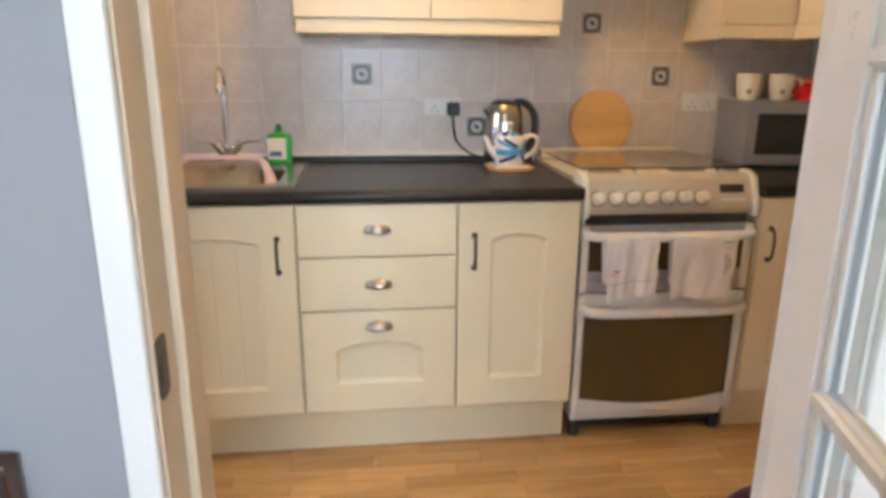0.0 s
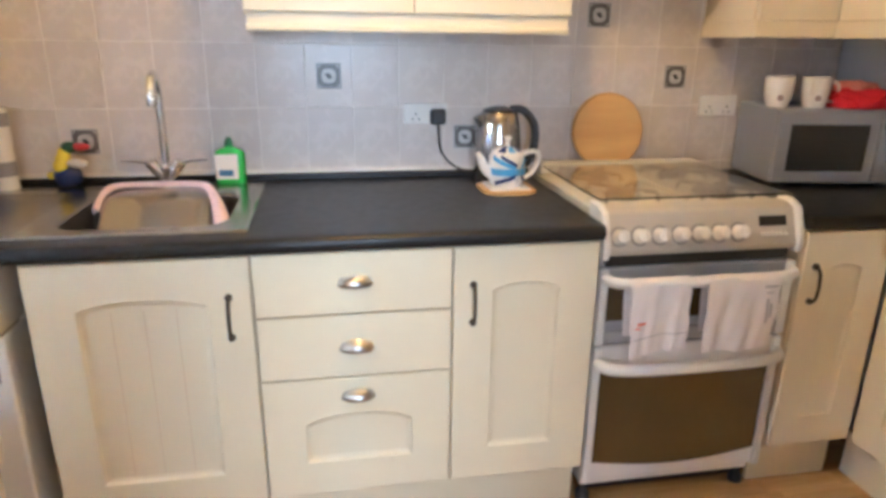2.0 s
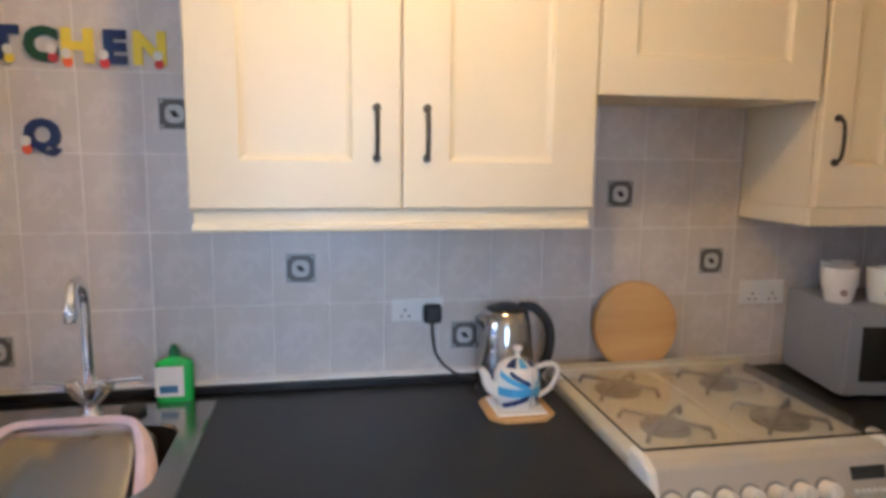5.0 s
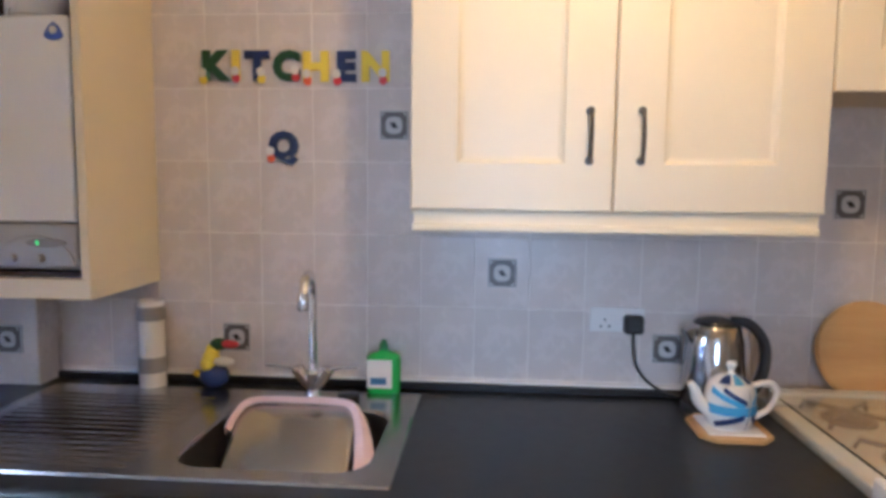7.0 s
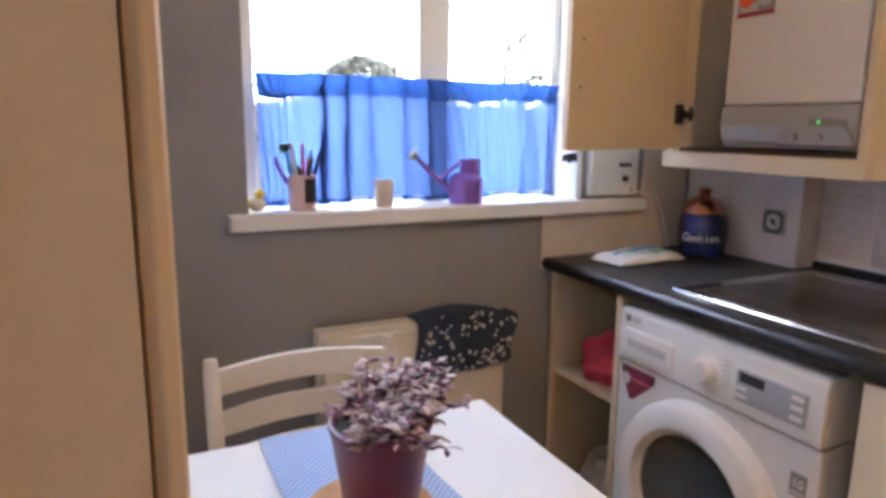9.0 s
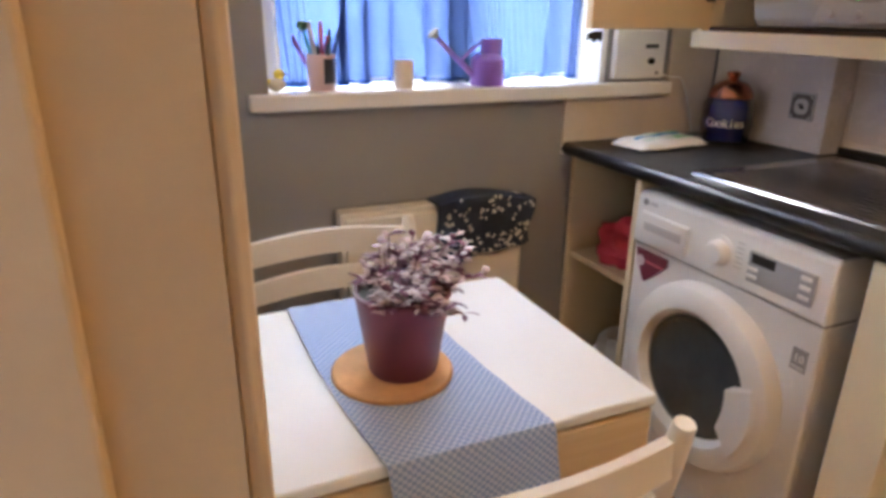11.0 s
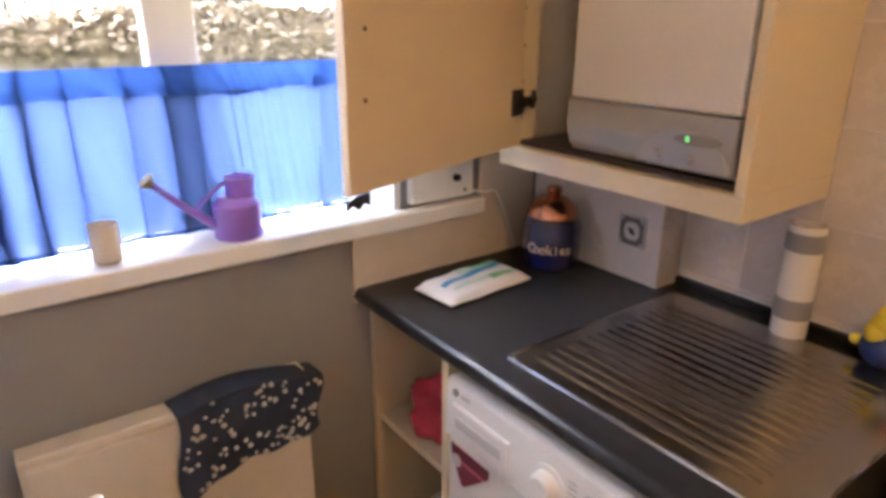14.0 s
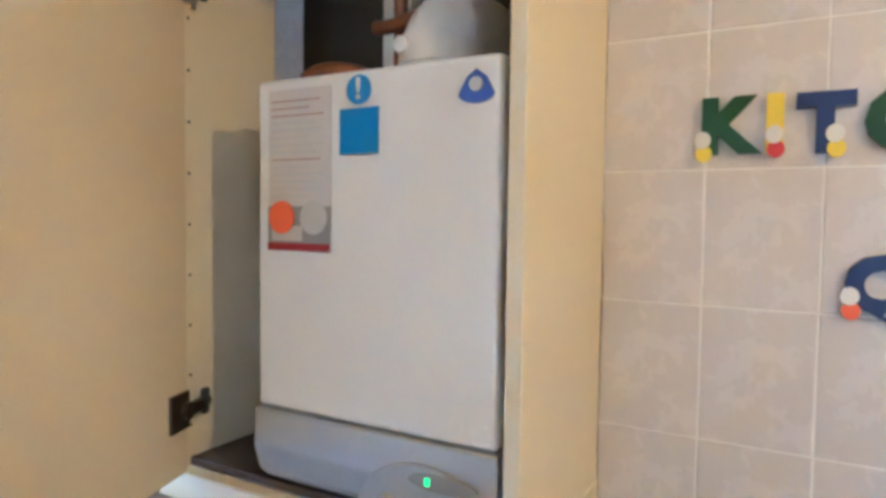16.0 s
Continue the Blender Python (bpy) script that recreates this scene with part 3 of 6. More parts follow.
# tap
tap = thing("tap", (-0.392, 2.585, TOP), "chrome mixer tap with a tall curved spout", "tap")
tx, ty = -0.392, 2.585
bm = lathe([(0.0, 0), (0.026, 0), (0.026, 0.008), (0.019, 0.016), (0.016, 0.05), (0.02, 0.062), (0.02, 0.075), (0.012, 0.085), (0.0, 0.088)], (tx, ty, z), 20)
part("tap_body", bm, CHROME, tap, smooth=True)
bm = tube(curve_points([(tx, ty, z + 0.075), (tx, ty, z + 0.22), (tx, ty - 0.004, z + 0.305), (tx + 0.004, ty - 0.04, z + 0.346), (tx + 0.008, ty - 0.085, z + 0.343), (tx + 0.010, ty - 0.115, z + 0.308), (tx + 0.011, ty - 0.120, z + 0.280)], 8), 0.0125, 12)
spt = part("spout", bm, CHROME, tap, smooth=True)
part("nozzle", lathe([(0.0, 0.0), (0.014, 0.0), (0.015, 0.004), (0.015, 0.030), (0.0128, 0.034), (0.0, 0.034)], (tx + 0.011, ty - 0.120, z + 0.268), 18), CHROME, spt, smooth=True)
for s in (-1, 1):
    bm = tube([(tx + s * 0.006, ty, z + 0.034), (tx + s * 0.026, ty - 0.004, z + 0.062), (tx + s * 0.042, ty - 0.006, z + 0.088), (tx + s * 0.046, ty - 0.007, z + 0.094)], [0.013, 0.017, 0.019, 0.010], 14)
    tube([(tx + s * 0.040, ty - 0.006, z + 0.086), (tx + s * 0.080, ty - 0.010, z + 0.094), (tx + s * 0.125, ty - 0.012, z + 0.096)], [0.006, 0.0048, 0.0038], 8, bm)
    part("lever", bm, CHROME, tap, smooth=True)

# steel bowl propped on its side in the sink, with a cloth over it
BM = Matrix.Translation((-0.378, 2.305, TOP - 0.032)) @ pose(0, 0, 0, 33)
bm = bmesh.new()
bl = []
for e, d in ((-0.022, -0.070), (-0.020, -0.066), (-0.010, -0.045), (0.0, -0.010), (0.006, -0.003), (0.014, 0.0)):
    bl.append([bm.verts.new((u, v, d)) for u, v in rounded(-0.150 + e, -0.165 + e, 0.150 - e, 0.150 - e, 0.055, 7)])
for a, b in zip(bl, bl[1:]):
    for i in range(len(a)):
        bm.faces.new((a[i], a[(i + 1) % len(a)], b[(i + 1) % len(a)], b[i]))
flat = [v.co.copy() for v in bl[-1]]
for sc in (0.92, 0.80, 0.65, 0.48, 0.30, 0.12):
    bl.append([bm.verts.new((c.x * sc, c.y * sc, 0.018 * (1 - (c.x * sc / 0.137) ** 2) * (1 - sc ** 9))) for c in flat])
for a, b in zip(bl[5:], bl[6:]):
    for i in range(len(a)):
        bm.faces.new((a[i], a[(i + 1) % len(a)], b[(i + 1) % len(a)], b[i]))
bm.faces.new(bl[-1])
bm.normal_update()
bmesh.ops.solidify(bm, geom=bm.faces[:], thickness=0.0015)
bm.transform(BM)
tagged(part("washing_up_bowl", bm, mat("satin_steel", (0.50, 0.50, 0.50), 0.15, 1.0, vary=0.05, scale=5, fine=200, bump=0.02), None, smooth=True), "steel washing-up bowl propped on its side in the sink", "bowl")
path = curve_points([(-0.158, 0.06, 0), (-0.154, 0.10, 0), (-0.138, 0.138, 0), (-0.100, 0.155, 0), (0.0, 0.158, 0), (0.095, 0.155, 0), (0.134, 0.138, 0), (0.158, 0.09, 0), (0.176, 0.02, 0), (0.190, -0.06, 0)], 5)
bm = bmesh.new()
rows = []
for i, p in enumerate(path):
    t = i / (len(path) - 1)
    d = (path[min(i + 1, len(path) - 1)] - path[max(i - 1, 0)]).normalized()
    s = Vector((-d.y, d.x, 0))
    w = 0.0045 + 0.012 * max(0, (t - 0.6) / 0.4)
    rows.append([bm.verts.new(p + s * w * k + Vector((0, 0, hz + 0.002 * math.sin(11 * t + k)))) for k, hz in ((-1.6, -0.002), (-0.8, 0.006), (0, 0.010), (0.8, 0.005), (1.5, -0.018))])
for a, b in zip(rows, rows[1:]):
    for k in range(4):
        bm.faces.new((a[k], a[k + 1], b[k + 1], b[k]))
bm.normal_update()
bmesh.ops.solidify(bm, geom=bm.faces[:], thickness=0.0022)
bm.transform(BM)
tagged(part("dish_cloth", bm, PINK, None, smooth=True), "pink cloth draped along the washing-up bowl rim", "cloth")

# wall cupboards
YU = 2.42
wall_cup = thing("wall_cupboard", (0.352, 2.57, 1.39), "cream double wall cupboard with panelled doors", "cupboard", "cream wall cupboards")
part("body", box(-0.112, YU + 0.022, 1.432, 0.817, YN - 0.002, 2.16), CARCASS, wall_cup)
for x0, x1, hx in ((-0.112, 0.350, 0.296), (0.354, 0.817, 0.410)):
    d = part("door", shaker(x0, 1.441, x1, 2.158, YU, stile=0.108, rail=0.108), CREAM, wall_cup)
    bow_handle(hx, 1.556, 1.668, YU, d)
bm = box(-0.105, YU + 0.012, 1.405, 0.810, YU + 0.030, 1.436)
box(-0.108, YU + 0.002, 1.390, 0.812, YU + 0.032, 1.408, 0.004, bm=bm)
box(-0.105, YU + 0.03, 1.392, -0.090, YN - 0.002, 1.436, bm=bm)
box(0.795, YU + 0.03, 1.392, 0.810, YN - 0.002, 1.436, bm=bm)
part("pelmet", bm, CREAM, wall_cup)

bridge = thing("bridge_cupboard", (1.115, 2.57, 1.709), "cream bridging cupboard above the cooker", "cupboard", "cream wall cupboards")
part("body", box(0.819, YU + 0.022, 1.712, 1.415, YN - 0.002, 2.16), CARCASS, bridge)
part("door", shaker(0.821, 1.710, 1.413, 2.158, YU, stile=0.09, rail=0.09), CREAM, bridge)

corner_cup = thing("corner_wall_cupboard", (1.7, 2.57, 1.39), "cream corner wall cupboard with panelled doors", "cupboard", "cream wall cupboards")
bm = box(1.420, YU + 0.022, 1.441, 1.72, YN - 0.002, 2.16)
box(1.722, 1.80, 1.441, XE - 0.002, YN - 0.002, 2.16, bm=bm)
part("body", bm, CREAM, corner_cup)
d = part("door", shaker(1.425, 1.441, 1.698, 2.158, YU, stile=0.085, rail=0.108), CREAM, corner_cup)
bow_handle(1.468, 1.556, 1.668, YU, d)
bm = shaker(1.98, 1.441, 2.418, 2.158, 0, stile=0.085, rail=0.108)
bm.transform(Matrix(((0, 1, 0, 1.70), (1, 0, 0, 0), (0, 0, 1, 0), (0, 0, 0, 1))))
part("door", bm, CREAM, corner_cup)
bm = box(1.416, YU + 0.002, 1.390, 1.70, YU + 0.030, 1.440, 0.004)
box(1.416, YU + 0.03, 1.390, 1.436, YN - 0.002, 1.440, 0.002, bm=bm)
box(1.70, 1.80, 1.390, 1.725, YU + 0.030, 1.440, 0.003, bm=bm)
part("pelmet", bm, CREAM, corner_cup)

# boiler cupboard with its door standing open
CX0, CX1, CY = -1.52, -0.883, 2.395
boiler_cup = thing("boiler_cupboard", (-1.2, 2.55, 1.21), "cream boiler cupboard with its door open", "cupboard", "cream wall cupboards")
part("side_panel", box(CX1 - 0.022, CY, 1.262, CX1, YN - 0.002, 2.16, 0.001), CREAM, boiler_cup)
part("side_panel", box(CX0, CY, 1.262, CX0 + 0.022, YN - 0.10, 2.16, 0.001), CREAM, boiler_cup)
# Shelf colour is dark brown to carry the shade below the boiler.
part("shelf", box(CX0 + 0.02, CY + 0.03, 1.262, CX1 - 0.022, YN - 0.10, 1.274), mat("shaded_shelf_brown", (0.075, 0.05, 0.035), 0.6, vary=0.25, scale=8, fine=90, bump=0.1), boiler_cup, "shelf under the boiler, coloured dark for its shade")
part("top", box(CX0 + 0.02, CY + 0.002, 2.142, CX1 - 0.022, YN - 0.002, 2.16), CARCASS, boiler_cup)
# Near-black back board: the deep cupboard's shade is put into its colour.
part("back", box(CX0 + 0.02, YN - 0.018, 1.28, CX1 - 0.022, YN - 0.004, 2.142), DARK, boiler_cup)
bm = box(CX0 - 0.02, CY - 0.002, 1.212, CX1 + 0.002, CY + 0.028, 1.262, 0.003)
box(CX1 - 0.022, CY + 0.03, 1.212, CX1 + 0.002, YN - 0.002, 1.2615, 0.002, bm=bm)
part("pelmet", bm, CREAM, boiler_cup)
HX, HY, DW = -1.475, 2.378, 0.60
swing = math.atan2(1.818 - HY, -1.287 - HX)
bm = shaker(0, 1.272, DW, 2.158, 0, stile=0.09, rail=0.10, thick=0.02)
bm.transform(Matrix.Translation((HX, HY, 0)) @ Matrix.Rotation(swing, 4, "Z"))
cdoor = part("door", bm, CARCASS, boiler_cup)
m = Matrix.Translation((HX, HY, 0)) @ Matrix.Rotation(swing, 4, "Z")
for zh in (1.375, 2.05):
    bm = box(0.0, 0.020, zh - 0.030, 0.050, 0.026, zh + 0.030, 0.002)
    box(-0.045, 0.022, zh - 0.010, 0.02, 0.034, zh + 0.010, 0.002, bm=bm)
    lathe([(0, 0), (0.014, 0), (0.014, 0.012), (0, 0.014)], (0.012, 0.022, zh), 14, "Y", bm)
    lathe([(0, 0), (0.009, 0), (0.009, 0.010), (0, 0.012)], (-0.038, 0.026, zh + 0.003), 12, "Y", bm)
    box(-0.046, 0.024, zh - 0.019, -0.030, 0.034, zh + 0.024, 0.003, bm=bm)
    bm.transform(m)
    part("hinge", bm, PEWTER, cdoor, "dull metal hinge")

for u, zz in ((0.548, 1.545), (0.553, 1.430)):
    bm = lathe([(0, 0), (0.0045, 0), (0.003, 0.0015), (0, 0.0018)], (u, 0.0202, zz), 10, "Y")
    bm.transform(m)
    part("screw_mark", bm, PEWTER, cdoor)

# boiler
boiler = thing("boiler", (-1.12, 2.56, 1.275), "white wall boiler with a silver control panel", "boiler")
bx0, bx1 = -1.317, -0.917
part("casing", box(bx0, 2.402, 1.398, bx1, 2.70, 1.885, 0.008, 3), WHITE_ENAMEL, boiler)
pr = [(2.70, 1.28), (2.425, 1.28), (2.405, 1.300), (2.394, 1.34), (2.398, 1.395), (2.70, 1.395)]
part("control_panel", prism(pr, bx0 - 0.003, bx1 + 0.002, "X", 0.003), SILVER_PLASTIC, boiler, "curved silver grey control panel")
arcp = [(-1.118 + 0.10 * (1 + math.cos(radians(180 - 9 * k))), 1.293 + 0.075 * math.sin(radians(9 * k))) for k in range(21)]
bm = prism(arcp, 2.388, 2.40, "Y", 0.002)
face = part("dial_panel", bm, SILVER_PLASTIC, boiler)
eye = [(-0.984 + 0.050 * math.cos(radians(15 * k)), 1.350 + 0.011 * math.sin(radians(15 * k))) for k in range(24)]
part("display", prism(eye, 2.384, 2.389, "Y"), MGREY, face)
part("display_light", box(-1.008, 2.3825, 1.346, -1.001, 2.3845, 1.356), glow("green_display", (0.15, 0.8, 0.2), 0.8), face)
for kx in (-1.068, -0.998):
    part("knob", lathe([(0, -0.012), (0.008, -0.011), (0.010, 0.0)], (kx, 2.387, 1.313), 14, "Y"), SILVER_PLASTIC, face, smooth=True)

# ---- cooker ----
KX0, KX1, KY = 0.812, 1.404, 2.060
cooker = thing("cooker", (1.108, 2.36, 0), "white freestanding cooker with a glass lid and double oven", "cooker")
part("body", box(KX0 + 0.012, KY + 0.03, 0.06, KX1 - 0.012, 2.66, 0.90, 0.003), WHITE_ENAMEL, cooker)
GRATE = mat("grey_grate_enamel", (0.21, 0.20, 0.185), 0.45, vary=0.15, scale=20, fine=120, bump=0.1)
HOB = mat("cream_hob_enamel", (0.56, 0.52, 0.43), 0.3, vary=0.08, scale=6, fine=80, bump=0.03)
hob = part("hob", box(KX0, KY + 0.045, 0.90, KX1, 2.68, 0.932, 0.006), HOB, cooker, "cream enamel hob")
for bx, by, br in ((0.955, 2.27, 0.045), (1.255, 2.27, 0.055), (0.955, 2.52, 0.050), (1.255, 2.52, 0.040)):
    bm = lathe([(0, 0), (br + 0.012, 0), (br + 0.012, 0.005), (br, 0.008), (br, 0.015), (br - 0.01, 0.020), (0, 0.020)], (bx, by, 0.932), 24)
    part("burner", bm, GRATE, hob, smooth=True)
    for k in range(4):
        c, s = math.cos(radians(45 + 90 * k)), math.sin(radians(45 + 90 * k))
        bm = tube([(bx + 0.115 * c, by + 0.105 * s, 0.934), (bx + 0.105 * c, by + 0.095 * s, 0.955), (bx + 0.03 * c, by + 0.03 * s, 0.955)], 0.0058, 6)
        part("pan_support", bm, GRATE, hob, smooth=True)
part("hob_divider", box(1.098, 2.16, 0.932, 1.112, 2.62, 0.950, 0.004), HOB, hob)
LID = glass("clear_lid_glass", (0.93, 0.92, 0.89), 0.05)
lid = part("glass_lid", box(KX0 + 0.006, 2.115, 0.960, KX1 - 0.006, 2.635, 0.966, 0.002), LID, cooker, "closed glass lid")
lid.visible_shadow = False
part("lid_hinge_bar", box(KX0 + 0.004, 2.615, 0.935, KX1 - 0.004, 2.66, 0.972, 0.006), HOB, cooker)
part("back_strip", box(KX0, 2.66, 0.90, KX1, YN - 0.012, 0.935, 0.004), HOB, cooker)
pr = [(KY + 0.09, 0.945), (KY + 0.050, 0.945), (KY + 0.022, 0.935), (KY - 0.016, 0.838), (KY - 0.010, 0.822), (KY + 0.09, 0.822)]
panel = part("control_panel", prism(pr, KX0 + 0.016, KX1 - 0.016, "X", 0.003), mat("warm_grey_panel", (0.50, 0.465, 0.41), 0.35, vary=0.04, scale=6, fine=140, bump=0.02), cooker, "warm grey control panel")
prc = [(KY + 0.10, 0.955), (KY + 0.045, 0.955), (KY + 0.010, 0.940), (KY - 0.020, 0.868), (KY - 0.024, 0.834), (KY - 0.016, 0.811), (KY + 0.10, 0.811)]
for x0 in (KX0 - 0.004, KX1 - 0.017):
    part("end_cap", prism(prc, x0, x0 + 0.021, "X", 0.005), WHITE_PLASTIC, cooker, "white rounded end cap")
slope = pose(0, 0, 0, -20)
for k in range(7):
    bm = lathe([(0.0, 0.034), (0.016, 0.032), (0.019, 0.024), (0.021, 0.006), (0.023, 0.0)], (0, 0, 0), 20)
    box(-0.0035, -0.018, 0.030, 0.0035, 0.018, 0.038, 0.002, bm=bm)
    bm.transform(Matrix.Translation((0.858 + 0.0585 * k, KY - 0.0032, 0.874)) @ pose(0, 0, 0, 70))
    kn = part("knob", bm, CERAMIC, panel, smooth=True)
    bm = lathe([(0.0, 0.003), (0.0265, 0.003), (0.028, 0.0), (0.0, -0.002)], (0, 0, 0), 22)
    bm.transform(Matrix.Translation((0.858 + 0.0585 * k, KY - 0.0027, 0.8745)) @ pose(0, 0, 0, 70))
    part("knob_collar", bm, MGREY, kn)
bm = box(-0.042, -0.004, -0.014, 0.042, 0.004, 0.014, 0.002)
bm.transform(Matrix.Translation((1.318, KY + 0.0095, 0.900)) @ slope)
part("clock", bm, BLACK_PLASTIC, panel, "small black clock display")
for k in range(6):
    bm = lathe([(0, -0.006), (0.004, -0.006), (0.005, -0.004), (0.005, 0.002)], (1.282 + 0.0145 * k, KY - 0.0062, 0.866), 10, "Y")
    part("button", bm, WHITE_PLASTIC, panel)
part("vent_gap", box(KX0 + 0.02, KY + 0.010, 0.786, KX1 - 0.02, KY + 0.03, 0.816), BLACK_PLASTIC, cooker)


def oven_door(name, z0, z1, gz0, gz1, hz, thick):
    d = part(name, box(KX0 + 0.002, KY, z0, KX1 - 0.002, KY + 0.028, z1, 0.005), SILVER_PLASTIC if name == "grill_door" else WHITE_ENAMEL, cooker)
    for x0 in (KX0, KX1 - 0.026):
        part("door_side", box(x0, KY - 0.012, z0, x0 + 0.026, KY + 0.02, z1, 0.007), WHITE_PLASTIC, d)
    gx0, gx1 = KX0 + 0.028, KX1 - 0.028
    low = [(gx0, gz0 + 0.014)] + [(gx0 + (gx1 - gx0) * k / 12, gz0 + 0.014 - 0.028 * math.sin(math.pi * k / 12) * (1 if name == "oven_door" else 0)) for k in range(1, 12)] + [(gx1, gz0 + 0.014)]
    part("door_glass", prism(low + [(gx1, gz1), (gx0, gz1)], KY - 0.004, KY + 0.004, "Y"), BLACK_GLASS, d, "dark brown oven glass")
    bm = tube(curve_points([(KX0 + 0.012, KY - 0.008, hz), (KX0 + 0.035, KY - 0.045, hz), (KX0 + 0.11, KY - 0.062, hz), ((KX0 + KX1) / 2, KY - 0.068, hz), (KX1 - 0.11, KY - 0.062, hz), (KX1 - 0.035, KY - 0.045, hz), (KX1 - 0.012, KY - 0.008, hz)], 6), thick, 12)
    part("handle", bm, WHITE_PLASTIC, d, "white bowed door handle", smooth=True)
    return d


oven_door("grill_door", 0.556, 0.784, 0.615, 0.735, 0.758, 0.015)
oven_door("oven_door", 0.098, 0.548, 0.150, 0.470, 0.500, 0.017)
part("grill_foot_strip", box(KX0 + 0.028, KY - 0.010, 0.560, KX1 - 0.028, KY + 0.002, 0.600, 0.004), SILVER_PLASTIC, cooker)
part("base_plinth", box(KX0 + 0.03, KY + 0.06, 0.02, KX1 - 0.03, 2.62, 0.09), DARK, cooker)
for x in (KX0 + 0.03, KX1 - 0.03):
    for y in (KY + 0.05, 2.58):
        part("foot", lathe([(0, 0), (0.022, 0), (0.022, 0.02), (0.014, 0.03), (0.014, 0.08), (0, 0.08)], (x, y, 0), 14), BLACK_PLASTIC, cooker, smooth=True)


def tea_towel(x0, x1, z1, zb, yh, tilt, label, marks, seed):
    """A soft towel folded over a rail, with gathered folds and an uneven hem."""
    t = thing("tea_towel", ((x0 + x1) / 2, yh, zb), label, "towel", "tea towels on the cooker")

    def fall(u, f):
        """Place on the hanging front: u across, f down from the rail."""
        x = x0 + (x1 - x0) * u
        fold = 0.006 * math.sin(7.5 * u + seed) + 0.0035 * math.sin(17 * u + 2 * seed) + 0.002 * math.sin(31 * u + 5 * f)
        drag = 0.0022 * math.sin(11 * f + 6 * u + seed)
        hem = (z1 - zb) * (1.0 - 0.10 * u * (1 if tilt > 0 else 0.2) + 0.012 * math.sin(9 * u + seed))
        return (x + tilt * f * 0.05 + (0.5 - u) * 0.010 * f + drag, yh - 0.019 - fold * (0.25 + 0.75 * f) - 0.006 * f, z1 - hem * f)

    bm = bmesh.new()
    cols = []
    for i in range(33):
        u = i / 32
        x = x0 + (x1 - x0) * u
        pts = [(x + 0.010, yh + 0.022, zb + 0.045), (x, yh + 0.020, z1 - 0.03), (x, yh + 0.014, z1 + 0.010), (x, yh, z1 + 0.0175), (x, yh - 0.014, z1 + 0.011)]
        pts += [fall(u, k / 18) for k in range(19)]
        cols.append([bm.verts.new(q) for q in pts])
    for a, b in zip(cols, cols[1:]):
        for k in range(len(a) - 1):
            bm.faces.new((a[k], a[k + 1], b[k + 1], b[k]))
    bm.normal_update()
    bmesh.ops.solidify(bm, geom=bm.faces[:], thickness=0.003)
    part("cloth", bm, TOWEL, t, smooth=True)
    for u0, f0, u1, f1, mm in marks:
        b2 = bmesh.new()
        vs = [[b2.verts.new(Vector(fall(u0 + (u1 - u0) * i / 8, f0 + (f1 - f0) * j / 4)) + Vector((0, -0.0046, 0))) for j in range(5)] for i in range(9)]
        for a, b in zip(vs, vs[1:]):
            for k in range(4):
                b2.faces.new((a[k], a[k + 1], b[k + 1], b[k]))
        b2.normal_update()
        bmesh.ops.solidify(b2, geom=b2.faces[:], thickness=0.0008)
        part("print", b2, mm, t)
    return t


TOWEL = cloth("white_towel", (0.82, 0.78, 0.77), weave=340, vary=0.10)
GREYPRINT = cloth("grey_towel_print", (0.50, 0.49, 0.50))
tea_towel(0.868, 1.042, 0.758, 0.553, KY - 0.060, 0.15, "white tea towel with a small orange print on the cooker handle", [(0.10, 0.50, 0.24, 0.53, ORANGE), (0.06, 0.56, 0.14, 0.58, ORANGE), (0.04, 0.72, 0.97, 0.735, GREYPRINT)], 0.6)
tea_towel(1.092, 1.312, 0.758, 0.556, KY - 0.066, -0.1, "white tea towel with a grey print hanging on the cooker handle", [(0.74, 0.06, 0.94, 0.10, GREYPRINT), (0.78, 0.16, 0.90, 0.18, GREYPRINT), (0.80, 0.26, 0.84, 0.62, GREYPRINT), (0.86, 0.34, 0.90, 0.55, GREYPRINT)], 3.1)

# ---- washing machine ----
WX0, WX1, WY = -1.266, -0.668, 2.030
wm = thing("washing_machine", (-0.967, 2.31, 0), "white front-loading washing machine under the worktop", "washing machine")
part("body", box(WX0, WY, 0.02, WX1, 2.60, 0.700, 0.008, 3), WHITE_ENAMEL, wm)
pr = [(2.60, 0.706), (WY - 0.004, 0.706), (WY - 0.010, 0.712), (WY - 0.004, 0.842), (WY + 0.008, 0.852), (2.60, 0.852)]
fascia = part("fascia", prism(pr, WX0, WX1, "X", 0.003), WHITE_PLASTIC, wm)
part("seam", box(WX0 + 0.004, WY + 0.004, 0.698, WX1 - 0.004, WY + 0.1, 0.708), MGREY, wm)
dr = part("drawer", box(WX0 + 0.025, WY - 0.014, 0.722, WX0 + 0.205, WY, 0.800, 0.005), WHITE_PLASTIC, fascia)
part("drawer_grip", box(WX0 + 0.045, WY - 0.017, 0.752, WX0 + 0.185, WY - 0.012, 0.776, 0.002), LGREY, dr)
part("badge", lathe([(0, -0.003), (0.009, -0.003), (0.009, 0.0), (0, 0.0)], (WX0 + 0.035, WY - 0.006, 0.826), 14, "Y"), MGREY, fascia)
part("badge_bar", box(WX0 + 0.052, WY - 0.008, 0.821, WX0 + 0.080, WY - 0.004, 0.831), LGREY, fascia)
bm = lathe([(0.0, -0.030), (0.024, -0.028), (0.030, -0.020), (0.032, -0.004), (0.042, -0.002), (0.042, 0.004)], (-0.958, WY - 0.006, 0.772), 28, "Y")
